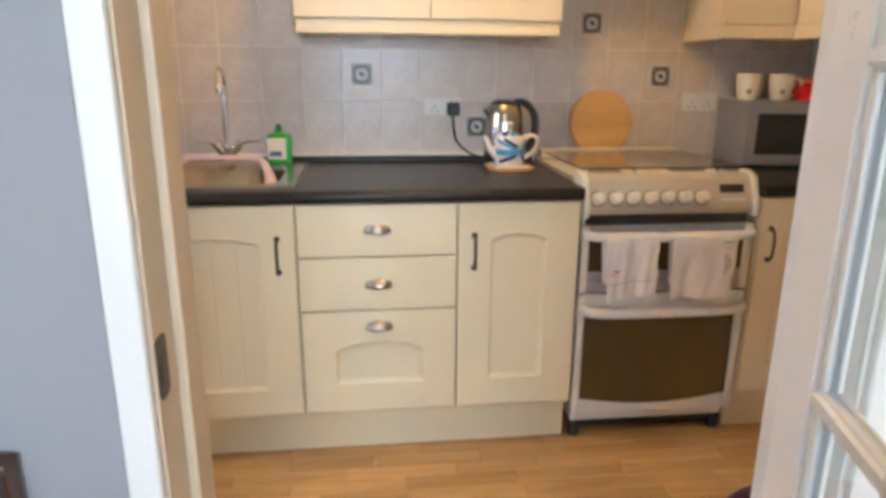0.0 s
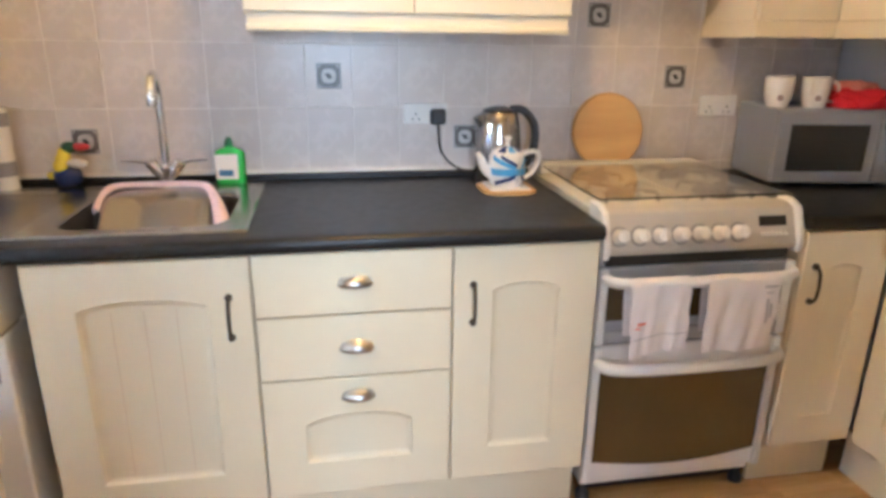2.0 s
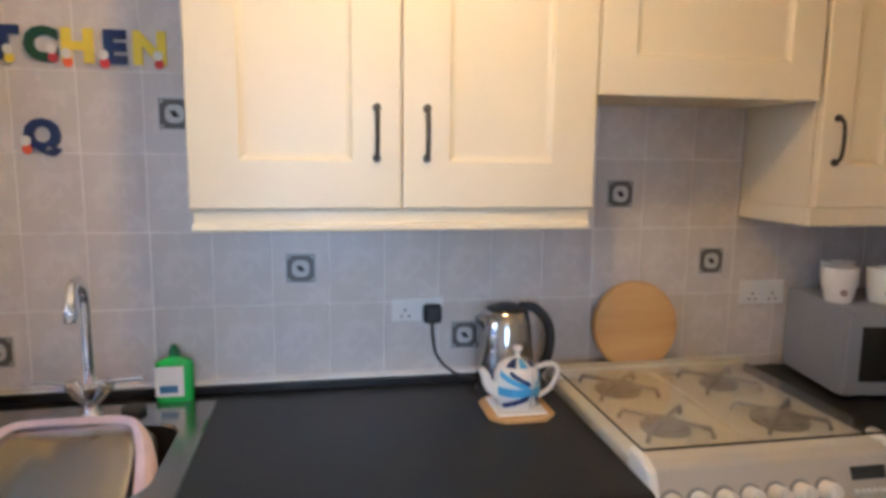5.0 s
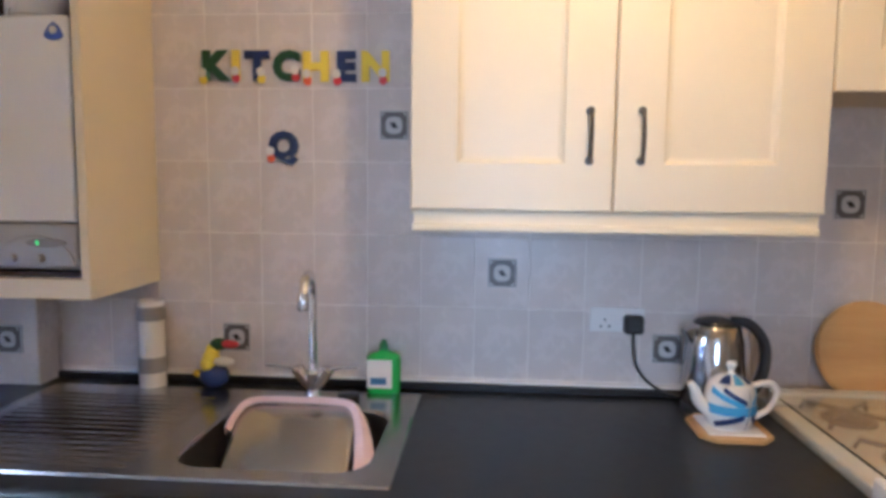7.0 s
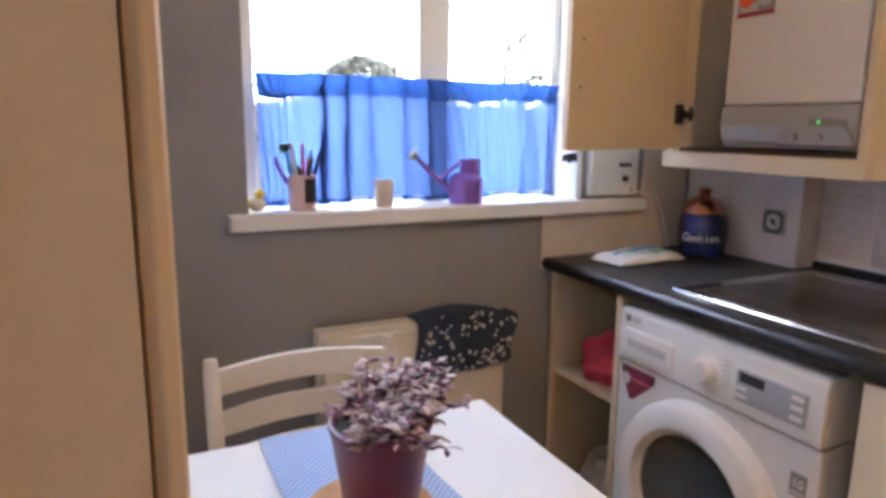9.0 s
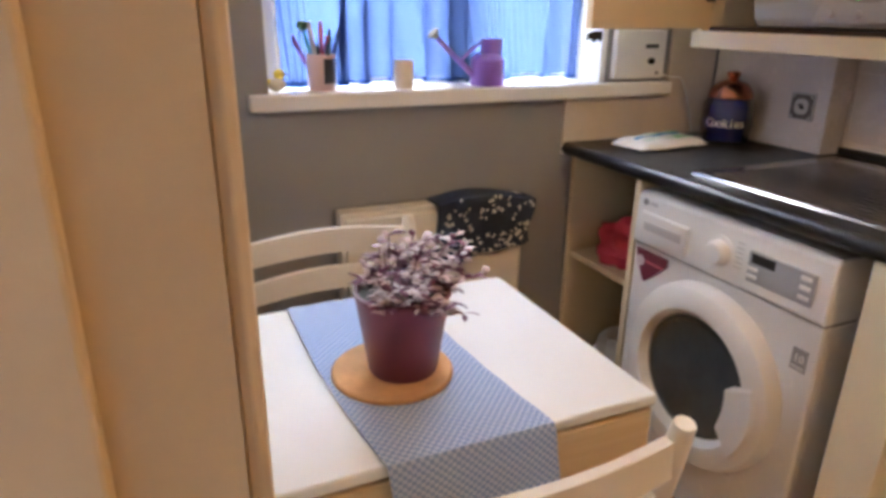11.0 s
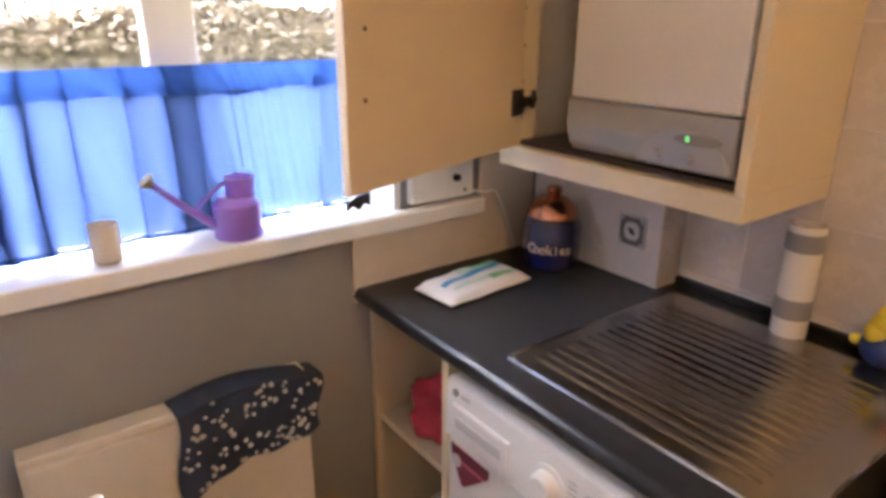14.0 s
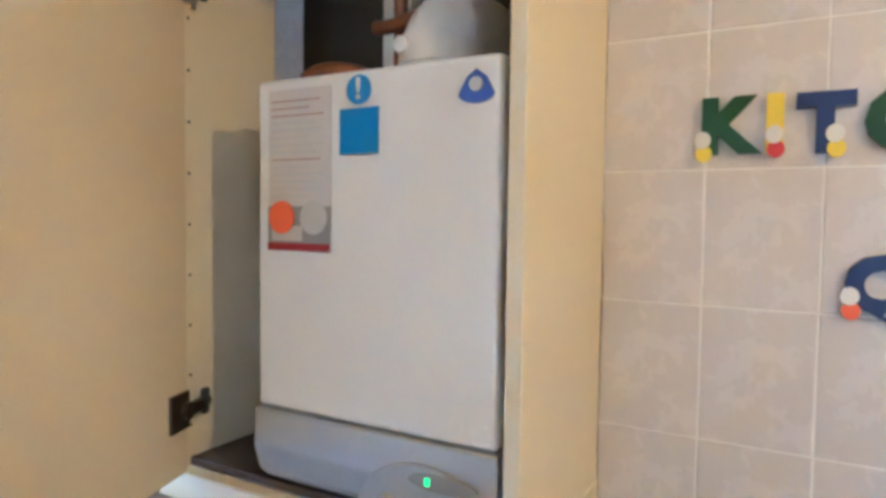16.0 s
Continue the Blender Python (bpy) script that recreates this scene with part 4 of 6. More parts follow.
part("dial", bm, WHITE_PLASTIC, fascia, "white programme dial", smooth=True)
dp = part("display_panel", box(-0.872, WY - 0.013, 0.735, -0.703, WY - 0.002, 0.808, 0.003), SILVER_PLASTIC, fascia, "silver grey display panel")
part("display", box(-0.862, WY - 0.0145, 0.782, -0.800, WY - 0.012, 0.804), BLACK_PLASTIC, dp)
for bx, bz in ((-0.855, 0.768), (-0.855, 0.750), (-0.722, 0.795), (-0.722, 0.774), (-0.722, 0.752)):
    part("button", box(bx - 0.013, WY - 0.017, bz - 0.005, bx + 0.013, WY - 0.012, bz + 0.005, 0.002), WHITE_PLASTIC, dp)
for k in range(6):
    part("legend", box(-0.912, WY - 0.0085, 0.752 + 0.012 * k, -0.892, WY - 0.006, 0.755 + 0.012 * k), LGREY, fascia)
CXW, CZW = -0.965, 0.432
bm = lathe([(0.160, 0.0), (0.163, -0.030), (0.180, -0.048), (0.212, -0.050), (0.236, -0.038), (0.246, -0.016), (0.246, 0.004)], (CXW, WY, CZW), 64, "Y")
ring = part("door_ring", bm, WHITE_PLASTIC, wm, "round white door ring", smooth=True)
bm = lathe([(0.166, -0.026), (0.150, -0.030), (0.128, -0.012), (0.110, 0.03), (0.06, 0.05), (0.0, 0.055)], (CXW, WY, CZW), 48, "Y")
DOORGLASS = mat("dark_door_glass", (0.045, 0.052, 0.055), 0.09, vary=0.3, scale=9, fine=60, bump=0.0, coat=0.6)
part("door_glass", bm, DOORGLASS, ring, "dark domed door glass", smooth=True)
hp = [(CXW + 0.215 * math.cos(radians(a)), CZW + 0.215 * math.sin(radians(a))) for a in range(-38, 25, 6)]
hp += [(CXW + 0.128 * math.cos(radians(a)), CZW + 0.165 * math.sin(radians(a))) for a in range(14, -30, -8)]
part("door_handle", prism(hp, WY - 0.056, WY - 0.020, "Y", 0.006), WHITE_PLASTIC, ring, "white moulded door grip")
tri = [(WX0 + 0.014, 0.690), (WX0 + 0.140, 0.690), (WX0 + 0.138, 0.668), (WX0 + 0.062, 0.600), (WX0 + 0.050, 0.600), (WX0 + 0.018, 0.664)]
st = part("sticker", prism(tri, WY - 0.0025, WY - 0.0005, "Y"), paint("maroon_sticker", (0.13, 0.012, 0.03)), wm, "maroon triangular sticker")
part("print", box(WX0 + 0.055, WY - 0.004, 0.655, WX0 + 0.125, WY - 0.002, 0.662), paint("pale_red_print", (0.45, 0.12, 0.14)), st)
part("print", prism([(WX0 + 0.035 + 0.016 * math.cos(radians(30 * k)), 0.655 + 0.016 * math.sin(radians(30 * k))) for k in range(12)], WY - 0.004, WY - 0.002, "Y"), LGREY, st)
bd = part("warranty_badge", box(-0.727, WY - 0.0025, 0.583, -0.690, WY - 0.0005, 0.634), MGREY, wm, "grey badge reading 10")


def letters(text, size, m, material, parent=None, name="lettering", depth=0.001, thick=0.0):
    """Raised characters in the built-in font, upright in the plane x-z of the pose m."""
    cu = bpy.data.curves.new("txt", "FONT")
    cu.body, cu.size, cu.extrude, cu.offset, cu.align_x, cu.align_y = text, size, depth, thick, "CENTER", "CENTER"
    cu.resolution_u = 3
    tmp = bpy.data.objects.new("txt", cu)
    me = bpy.data.meshes.new_from_object(tmp)
    bm = bmesh.new()
    bm.from_mesh(me)
    bpy.data.objects.remove(tmp)
    bpy.data.curves.remove(cu)
    bpy.data.meshes.remove(me)
    bm.transform(m @ pose(0, 0, 0, 90))
    return part(name, bm, material, parent)


letters("10", 0.027, pose(-0.7085, WY - 0.003, 0.612), CERAMIC, bd)
part("print", box(-0.723, WY - 0.0035, 0.588, -0.694, WY - 0.002, 0.594), LGREY, bd)
for x in (WX0 + 0.05, WX1 - 0.05):
    for y in (WY + 0.06, 2.54):
        part("foot", lathe([(0, 0), (0.02, 0), (0.02, 0.012), (0.01, 0.014), (0.01, 0.03), (0, 0.03)], (x, y, 0), 12), BLACK_PLASTIC, wm)

# open shelf unit in the corner
shelf = thing("shelf_unit", (-1.46, 2.3, 0), "open cream shelf unit in the corner under the worktop", "shelf")
part("side_panel", box(XW + 0.012, 2.06, 0.0, XW + 0.030, 2.60, UNDER - 0.002), CARCASS, shelf)
part("side_panel", box(-1.296, 2.035, 0.0, -1.276, 2.60, UNDER - 0.002), CARCASS, shelf)
part("shelf_board", box(XW + 0.031, 2.07, 0.525, -1.297, 2.60, 0.543), CARCASS, shelf)
part("shelf_board", box(XW + 0.031, 2.07, 0.10, -1.297, 2.60, 0.118), CARCASS, shelf)
part("back", box(XW + 0.031, 2.601, 0.02, -1.277, 2.609, UNDER - 0.01), CARCASS, shelf)


def heap(name, at, size, material, label, category, seed):
    """Crumpled soft cloth or bag."""
    bm = bmesh.new()
    bmesh.ops.create_icosphere(bm, subdivisions=4, radius=1.0)
    for v in bm.verts:
        q = v.co * 2.2 + Vector((seed, seed * 2, 0))
        k = 1 + 0.28 * noise.noise(q) + 0.12 * noise.noise(q * 3.1)
        v.co = Vector((v.co.x * k * size[0], v.co.y * k * size[1], max(v.co.z * k, -0.55) * size[2] + 0.55 * size[2]))
    bm.transform(Matrix.Translation(at))
    return tagged(part(name, bm, material, None, smooth=True), label, category)


heap("red_cloth", (-1.455, 2.20, 0.543), (0.130, 0.11, 0.085), cloth("red_spotted_cloth", (0.55, 0.06, 0.09), vary=0.35), "crumpled red cloth on the shelf", "cloth", 3.0)
heap("carrier_bag", (-1.45, 2.22, 0.118), (0.13, 0.11, 0.11), paint("white_bag", (0.60, 0.60, 0.60), 0.3), "crumpled white plastic bag on the low shelf", "bag", 9.0)

# ---- microwave corner ----
MWGREY = mat("blue_grey_casing", (0.27, 0.275, 0.295), 0.4, 0.2, vary=0.05, scale=6, fine=200, bump=0.03)
mw = thing("microwave", (1.545, 2.405, TOP), "silver grey microwave with a dark door window", "microwave", turn=-9)
MWW, MWD, MWH = 0.440, 0.30, 0.255
for x in (0.04, MWW - 0.04):
    part("foot", lathe([(0, 0), (0.014, 0), (0.014, 0.013), (0, 0.013)], (x, 0.04, 0), 12), BLACK_PLASTIC, mw)
part("casing", box(0, 0.018, 0.012, MWW, MWD, MWH, 0.004), MWGREY, mw)
dfr = part("door", box(0.002, 0, 0.016, 0.335, 0.018, MWH - 0.004, 0.005), MWGREY, mw)
part("door_window", box(0.042, -0.003, 0.056, 0.300, 0.004, 0.208, 0.002), SMOKED, dfr, "dark door window")
cp = part("control_panel", box(0.337, 0, 0.016, MWW - 0.002, 0.018, MWH - 0.004, 0.005), MWGREY, mw)
part("display", box(0.350, -0.002, 0.195, 0.425, 0.003, 0.225), BLACK_PLASTIC, cp)
for zk in (0.14, 0.075):
    part("knob", lathe([(0, -0.018), (0.018, -0.016), (0.022, 0.0)], (0.388, 0.0, zk), 20, "Y"), GREY_PLASTIC, cp, smooth=True)

MUGPRINT = paint("mug_print", (0.30, 0.22, 0.20))


def mug(x, y, z, a, label):
    t = thing("mug", (x, y, z), label, "mug", "mugs on the microwave")
    bm = lathe([(0, 0.0), (0.032, 0.0), (0.036, 0.006), (0.044, 0.05), (0.0455, 0.098), (0.042, 0.099), (0.040, 0.05), (0.03, 0.010), (0, 0.010)], (x, y, z), 28)
    part("cup", bm, CERAMIC, t, smooth=True)
    c, s = math.cos(a), math.sin(a)
    bm = tube(curve_points([(x + c * 0.040, y + s * 0.040, z + 0.082), (x + c * 0.068, y + s * 0.068, z + 0.078), (x + c * 0.073, y + s * 0.073, z + 0.050), (x + c * 0.060, y + s * 0.060, z + 0.024), (x + c * 0.038, y + s * 0.038, z + 0.022)], 5), 0.006, 8)
    part("handle", bm, CERAMIC, t, smooth=True)
    bm = lathe([(0, 0), (0.010, 0), (0.010, 0.002), (0, 0.002)], (0, 0, 0), 10, "Y")
    bm.transform(Matrix.Translation((x - 0.018, y - 0.0395, z + 0.032)) @ pose(0, 0, 0, 0, 0, -24))
    part("print", bm, MUGPRINT, t)
    return t


ZM = TOP + MWH
mug(1.592, 2.50, ZM, radians(30), "white china mug with a small print on the microwave")
mug(1.712, 2.475, ZM, radians(-12), "white china mug with its handle turned out on the microwave")
mug(1.660, 2.585, ZM, radians(80), "pale mug standing behind the others on the microwave")
heap("oven_glove", (1.865, 2.46, ZM), (0.105, 0.085, 0.045), cloth("red_glove_cloth", (0.55, 0.02, 0.03), vary=0.3), "folded red oven glove on the microwave", "oven glove", 5.0)
heap("folded_cloth", (1.875, 2.50, ZM + 0.052), (0.085, 0.06, 0.022), cloth("coral_cloth", (0.65, 0.25, 0.20), vary=0.3), "coral folded cloth on the oven glove", "cloth", 7.0)

# ---- things on the worktop ----
bd2 = thing("chopping_board", (1.085, 2.69, 0.936), "round beech chopping board leaning on the tiles", "chopping board")
bm = lathe([(0, -0.009), (0.128, -0.009), (0.133, -0.004), (0.133, 0.004), (0.128, 0.009), (0, 0.009)], (0, 0, 0), 48, "Y")
bm.transform(Matrix.Translation((1.080, 2.688, 0.938 + 0.132)) @ pose(0, 0, 0, -9))
part("board", bm, BOARDWOOD, bd2, smooth=True)

kettle = thing("kettle", (0.664, 2.625, TOP), "polished steel kettle with a black handle", "kettle")
kx, ky = 0.664, 2.625
part("base", lathe([(0, 0), (0.080, 0), (0.082, 0.010), (0.076, 0.022), (0, 0.022)], (kx, ky, TOP), 32), BLACK_PLASTIC, kettle, smooth=True)
part("jug", lathe([(0, 0.022), (0.078, 0.022), (0.081, 0.04), (0.079, 0.11), (0.072, 0.19), (0.062, 0.225), (0.056, 0.232), (0, 0.232)], (kx, ky, TOP), 40), mat("polished_steel", (0.52, 0.50, 0.48), 0.12, 1.0, vary=0.05, scale=6, fine=120, bump=0.01), kettle, smooth=True)
part("lid", lathe([(0, 0.250), (0.02, 0.249), (0.050, 0.240), (0.055, 0.231), (0, 0.231)], (kx, ky, TOP), 32), BLACK_PLASTIC, kettle, smooth=True)
sp = prism([(-0.090, 0.215), (-0.052, 0.228), (-0.060, 0.165)], -0.018, 0.018, "Y", 0.004)
sp.transform(Matrix.Translation((kx, ky, TOP)) @ pose(0, 0, 0, 0, 0, 12))
part("spout", sp, STEEL, kettle)
bm = tube(curve_points([(kx + 0.035, ky - 0.005, TOP + 0.240), (kx + 0.078, ky - 0.015, TOP + 0.236), (kx + 0.115, ky - 0.022, TOP + 0.190), (kx + 0.118, ky - 0.024, TOP + 0.120), (kx + 0.098, ky - 0.018, TOP + 0.065), (kx + 0.076, ky - 0.012, TOP + 0.055)], 6), 0.012, 10, flat=1.25)
part("handle", bm, BLACK_PLASTIC, kettle, smooth=True)

triv = thing("trivet", (0.655, 2.478, TOP), "wooden square trivet with clipped corners and a white tile", "trivet")
octa = [(0.655 + 0.086 * u, 2.478 + 0.086 * v) for u, v in ((1, 0.62), (0.62, 1), (-0.62, 1), (-1, 0.62), (-1, -0.62), (-0.62, -1), (0.62, -1), (1, -0.62))]
part("frame", prism(octa, TOP, TOP + 0.012, "Z", 0.002), BOARDWOOD, triv)
part("tile", box(0.590, 2.413, TOP + 0.010, 0.720, 2.543, TOP + 0.016, 0.003), CERAMIC, triv, "white tile inset")
pot = thing("teapot", (0.655, 2.478, TOP + 0.016), "white teapot with blue crossed stripes", "teapot")
px, py, pz = 0.655, 2.478, TOP + 0.016
prof = [(0, 0), (0.046, 0), (0.054, 0.010), (0.060, 0.045), (0.057, 0.085), (0.050, 0.105), (0.046, 0.108), (0, 0.108)]
part("body", lathe(prof, (px, py, pz), 36), CERAMIC, pot, smooth=True)
lidp = part("lid", lathe([(0, 0.128), (0.008, 0.126), (0.030, 0.120), (0.046, 0.108), (0, 0.106)], (px, py, pz), 28), CERAMIC, pot, smooth=True)
part("lid_knob", lathe([(0, 0.158), (0.010, 0.156), (0.013, 0.149), (0.008, 0.141), (0.006, 0.134), (0.010, 0.125), (0, 0.125)], (px, py, pz), 18), CERAMIC, lidp, smooth=True)
part("spout", tube(curve_points([(px - 0.045, py - 0.006, pz + 0.035), (px - 0.075, py - 0.010, pz + 0.060), (px - 0.088, py - 0.012, pz + 0.090), (px - 0.100, py - 0.013, pz + 0.106)], 6), [0.019 - 0.011 * k / 18 for k in range(19)], 12), CERAMIC, pot, smooth=True)
part("handle", tube(curve_points([(px + 0.044, py - 0.004, pz + 0.098), (px + 0.085, py - 0.010, pz + 0.108), (px + 0.104, py - 0.012, pz + 0.088), (px + 0.086, py - 0.010, pz + 0.045), (px + 0.054, py - 0.006, pz + 0.022)], 6), 0.0075, 10), CERAMIC, pot, smooth=True)


def pot_band(a0, z0, a1, z1, w, material):
    """A painted stripe that follows the teapot's round side."""
    bm = bmesh.new()
    col = []
    for i in range(11):
        t = i / 10
        a, zc = radians(a0 + (a1 - a0) * t), z0 + (z1 - z0) * t
        pair = []
        for dz in (-w / 2, w / 2):
            zz = min(max(zc + dz, 0.004), 0.104)
            r = next(r0 + (r1 - r0) * (zz - h0) / (h1 - h0) for (r0, h0), (r1, h1) in zip(prof[1:], prof[2:]) if h0 <= zz <= h1 and h1 > h0) + 0.0012
            pair.append(bm.verts.new((px + r * math.cos(a), py + r * math.sin(a), pz + zz)))
        col.append(pair)
    for a, b in zip(col, col[1:]):
        bm.faces.new((a[0], a[1], b[1], b[0]))
    bm.normal_update()
    bmesh.ops.solidify(bm, geom=bm.faces[:], thickness=0.0006)
    part("stripe", bm, material, pot)


pot_band(200, 0.050, 340, 0.050, 0.022, PALEBLUE)
pot_band(292, 0.010, 300, 0.100, 0.030, MGREY)
pot_band(205, 0.095, 285, 0.062, 0.014, PALEBLUE)
pot_band(215, 0.012, 285, 0.038, 0.014, NAVY)
pot_band(235, 0.100, 290, 0.070, 0.012, NAVY)
pot_band(305, 0.035, 340, 0.012, 0.014, NAVY)
pot_band(305, 0.065, 340, 0.095, 0.014, PALEBLUE)
for a0, a1, mm in ((215, 250, NAVY), (262, 292, PALEBLUE), (305, 335, NAVY)):
    bm = bmesh.new()
    ring2 = [[bm.verts.new((px + r * math.cos(radians(a)), py + r * math.sin(radians(a)), pz + h + 0.0012)) for r, h in ((0.012, 0.125), (0.030, 0.120), (0.045, 0.109))] for a in range(a0, a1 + 1, 5)]
    for q0, q1 in zip(ring2, ring2[1:]):
        for k in range(2):
            bm.faces.new((q0[k], q0[k + 1], q1[k + 1], q1[k]))
    bm.normal_update()
    bmesh.ops.solidify(bm, geom=bm.faces[:], thickness=0.0006)
    part("lid_stripe", bm, mm, lidp)

# washing-up liquid
soap = thing("soap_bottle", (-0.216, 2.675, TOP), "green washing-up liquid bottle with a white label", "bottle")
pr = rounded(-0.048, -0.022, 0.048, 0.022, 0.018, 5)
bm = bmesh.new()
lv = []
for s, dz in ((0.94, 0.0), (1.0, 0.006), (1.0, 0.098), (0.94, 0.108), (0.62, 0.117), (0.30, 0.121), (0.28, 0.126)):
    lv.append([bm.verts.new((-0.216 + u * s, 2.675 + v * max(s, 0.5), TOP + dz)) for u, v in pr])
for a, b in zip(lv, lv[1:]):
    for i in range(len(a)):
        bm.faces.new((a[i], a[(i + 1) % len(a)], b[(i + 1) % len(a)], b[i]))
bm.faces.new(lv[0])
bm.faces.new(lv[-1])
part("bottle", bm, mat("green_liquid", (0.05, 0.42, 0.06), 0.15, vary=0.1, scale=10, fine=80, bump=0.0, coat=0.5), soap, smooth=True)
part("cap", lathe([(0, 0), (0.013, 0), (0.013, 0.012), (0.009, 0.016), (0.007, 0.026), (0, 0.026)], (-0.216, 2.675, TOP + 0.126), 14), paint("dark_green_cap", (0.02, 0.16, 0.05)), soap, smooth=True)
part("label", box(-0.260, 2.6515, TOP + 0.020, -0.190, 2.653, TOP + 0.10, 0.0005), CERAMIC, soap, "white paper label")
part("label_print", box(-0.250, 2.6505, TOP + 0.030, -0.205, 2.652, TOP + 0.050), paint("blue_print", (0.05, 0.15, 0.30)), soap)

# canister
can0 = thing("canister", (-0.882, 2.665, TOP), "tall white cardboard canister with grey bands", "canister")
part("tube", lathe([(0, 0), (0.036, 0), (0.037, 0.004), (0.037, 0.245), (0.035, 0.250), (0.031, 0.250), (0.031, 0.235), (0, 0.235)], (-0.882, 2.665, TOP), 28), CERAMIC, can0, smooth=True)
for z0, z1 in ((0.045, 0.090), (0.195, 0.235)):
    part("band", lathe([(0.0372, z0), (0.0382, z0 + 0.001), (0.0382, z1 - 0.001), (0.0372, z1)], (-0.882, 2.665, TOP), 28), MGREY, can0, smooth=True)

# toucan ornament, one plain shape with painted areas
bm = bmesh.new()
mats = [NAVY, YELLOW, DGREEN, RED, CERAMIC]
shapes = [((0, 0, 0.036), (0.042, 0.034, 0.037), 0), ((-0.006, -0.004, 0.088), (0.024, 0.022, 0.026), 1), ((-0.014, -0.01, 0.070), (0.022, 0.02, 0.025), 1),
          ((0.018, -0.006, 0.128), (0.026, 0.016, 0.018), 2), ((-0.002, -0.004, 0.108), (0.02, 0.018, 0.022), 1), ((0.050, -0.010, 0.130), (0.028, 0.012, 0.012), 3), ((0.034, -0.014, 0.080), (0.032, 0.012, 0.014), 4), ((-0.048, 0.0, 0.040), (0.014, 0.010, 0.012), 1)]
for c, s, mi in shapes:
    before = set(bm.faces)
    bmesh.ops.create_icosphere(bm, subdivisions=3, radius=1.0, matrix=Matrix.Translation((-0.704 + c[0], 2.672 + c[1], TOP + c[2])) @ Matrix.Diagonal((*s, 1)))
    for f in bm.faces:
        if f not in before:
            f.material_index = mi
ob = part("bird_ornament", bm, NAVY, None, smooth=True)
for m2 in mats[1:]:
    ob.data.materials.append(m2)
tagged(ob, "painted bird ornament in navy, yellow, green and red", "ornament")

# cookie jar
jar = thing("cookie_jar", (-1.488, 2.548, TOP), "navy enamel cookie jar with a copper lid", "jar")
ENAMEL = mat("navy_enamel", (0.006, 0.010, 0.070), 0.10, vary=0.1, scale=8, fine=90, bump=0.0, coat=0.5)
part("body", lathe([(0, 0), (0.066, 0), (0.074, 0.008), (0.080, 0.06), (0.078, 0.12), (0.068, 0.142), (0, 0.142)], (-1.488, 2.548, TOP), 40), ENAMEL, jar, smooth=True)
jl = part("lid", lathe([(0.066, 0.140), (0.069, 0.146), (0.066, 0.160), (0.058, 0.176), (0.042, 0.190), (0.024, 0.196), (0.016, 0.199), (0.018, 0.206), (0.022, 0.214), (0.018, 0.223), (0, 0.227)], (-1.488, 2.548, TOP), 36), COPPER, jar, "copper lid", smooth=True)
da = math.atan2(0.95 - 2.548, -0.1 + 1.488)
for i, ch in enumerate("Cookies"):
    a = da + radians(12.5) * (i - 3)
    r = 0.0805
    letters(ch, 0.037, Matrix.Translation((-1.488 + r * math.cos(a), 2.548 + r * math.sin(a), TOP + 0.066)) @ pose(0, 0, 0, 0, 0, math.degrees(a) + 90), CERAMIC, jar, depth=0.0012)

# packet of wipes
wip = thing("wipes_packet", (-1.487, 2.276, TOP), "flat white packet of wipes with blue and green print", "packet", turn=94)


def puff(x, y):
    """Height of the soft packet over the worktop."""
    a, b = max(0.0, 1 - abs(x / 0.128) ** 8), max(0.0, 1 - abs(y / 0.066) ** 7)
    return 0.006 + 0.021 * (a * b) ** 0.5 + 0.0016 * math.sin(60 * x + 35 * y) * a * b + 0.0010 * math.sin(140 * y - 40 * x) * a


bm = bmesh.new()
gv = [[bm.verts.new((-0.138 + 0.276 * i / 32, -0.068 + 0.136 * j / 18, puff(-0.138 + 0.276 * i / 32, -0.068 + 0.136 * j / 18))) for j in range(19)] for i in range(33)]
for a, b in zip(gv, gv[1:]):
    for k in range(18):
        bm.faces.new((a[k], a[k + 1], b[k + 1], b[k]))
bm.normal_update()
bmesh.ops.solidify(bm, geom=bm.faces[:], thickness=0.005)
part("wrapper", bm, WHITE_PLASTIC, wip, smooth=True)
PACKBLUE, PACKGREEN, PACKPALE = paint("packet_blue", (0.05, 0.30, 0.55)), paint("packet_green", (0.22, 0.55, 0.28)), paint("packet_mint", (0.55, 0.68, 0.58))
for x0, x1, y0, y1, slant, mm in ((-0.03, 0.105, 0.004, 0.052, 0.0, PACKPALE), (0.02, 0.115, 0.030, 0.050, 0.05, PACKGREEN), (-0.11, 0.105, -0.014, 0.004, 0.12, PACKBLUE), (-0.10, 0.03, -0.044, -0.030, 0.05, PACKPALE), (0.02, 0.10, -0.048, -0.028, 0.0, PACKGREEN)):
    b2 = bmesh.new()
    gv = []
    for i in range(17):
        xx = x0 + (x1 - x0) * i / 16
        gv.append([])
        for j in range(4):
            yy = y0 + (y1 - y0) * j / 3 + slant * (xx - x0)
            gv[-1].append(b2.verts.new((xx, yy, puff(xx, yy) + (0.0066 if mm is PACKPALE else 0.0074))))
    for a, b in zip(gv, gv[1:]):
        for k in range(3):
            b2.faces.new((a[k], a[k + 1], b[k + 1], b[k]))
    b2.normal_update()
    bmesh.ops.solidify(b2, geom=b2.faces[:], thickness=0.001)
    part("print", b2, mm, wip)

# ---- fittings on the tiled wall ----


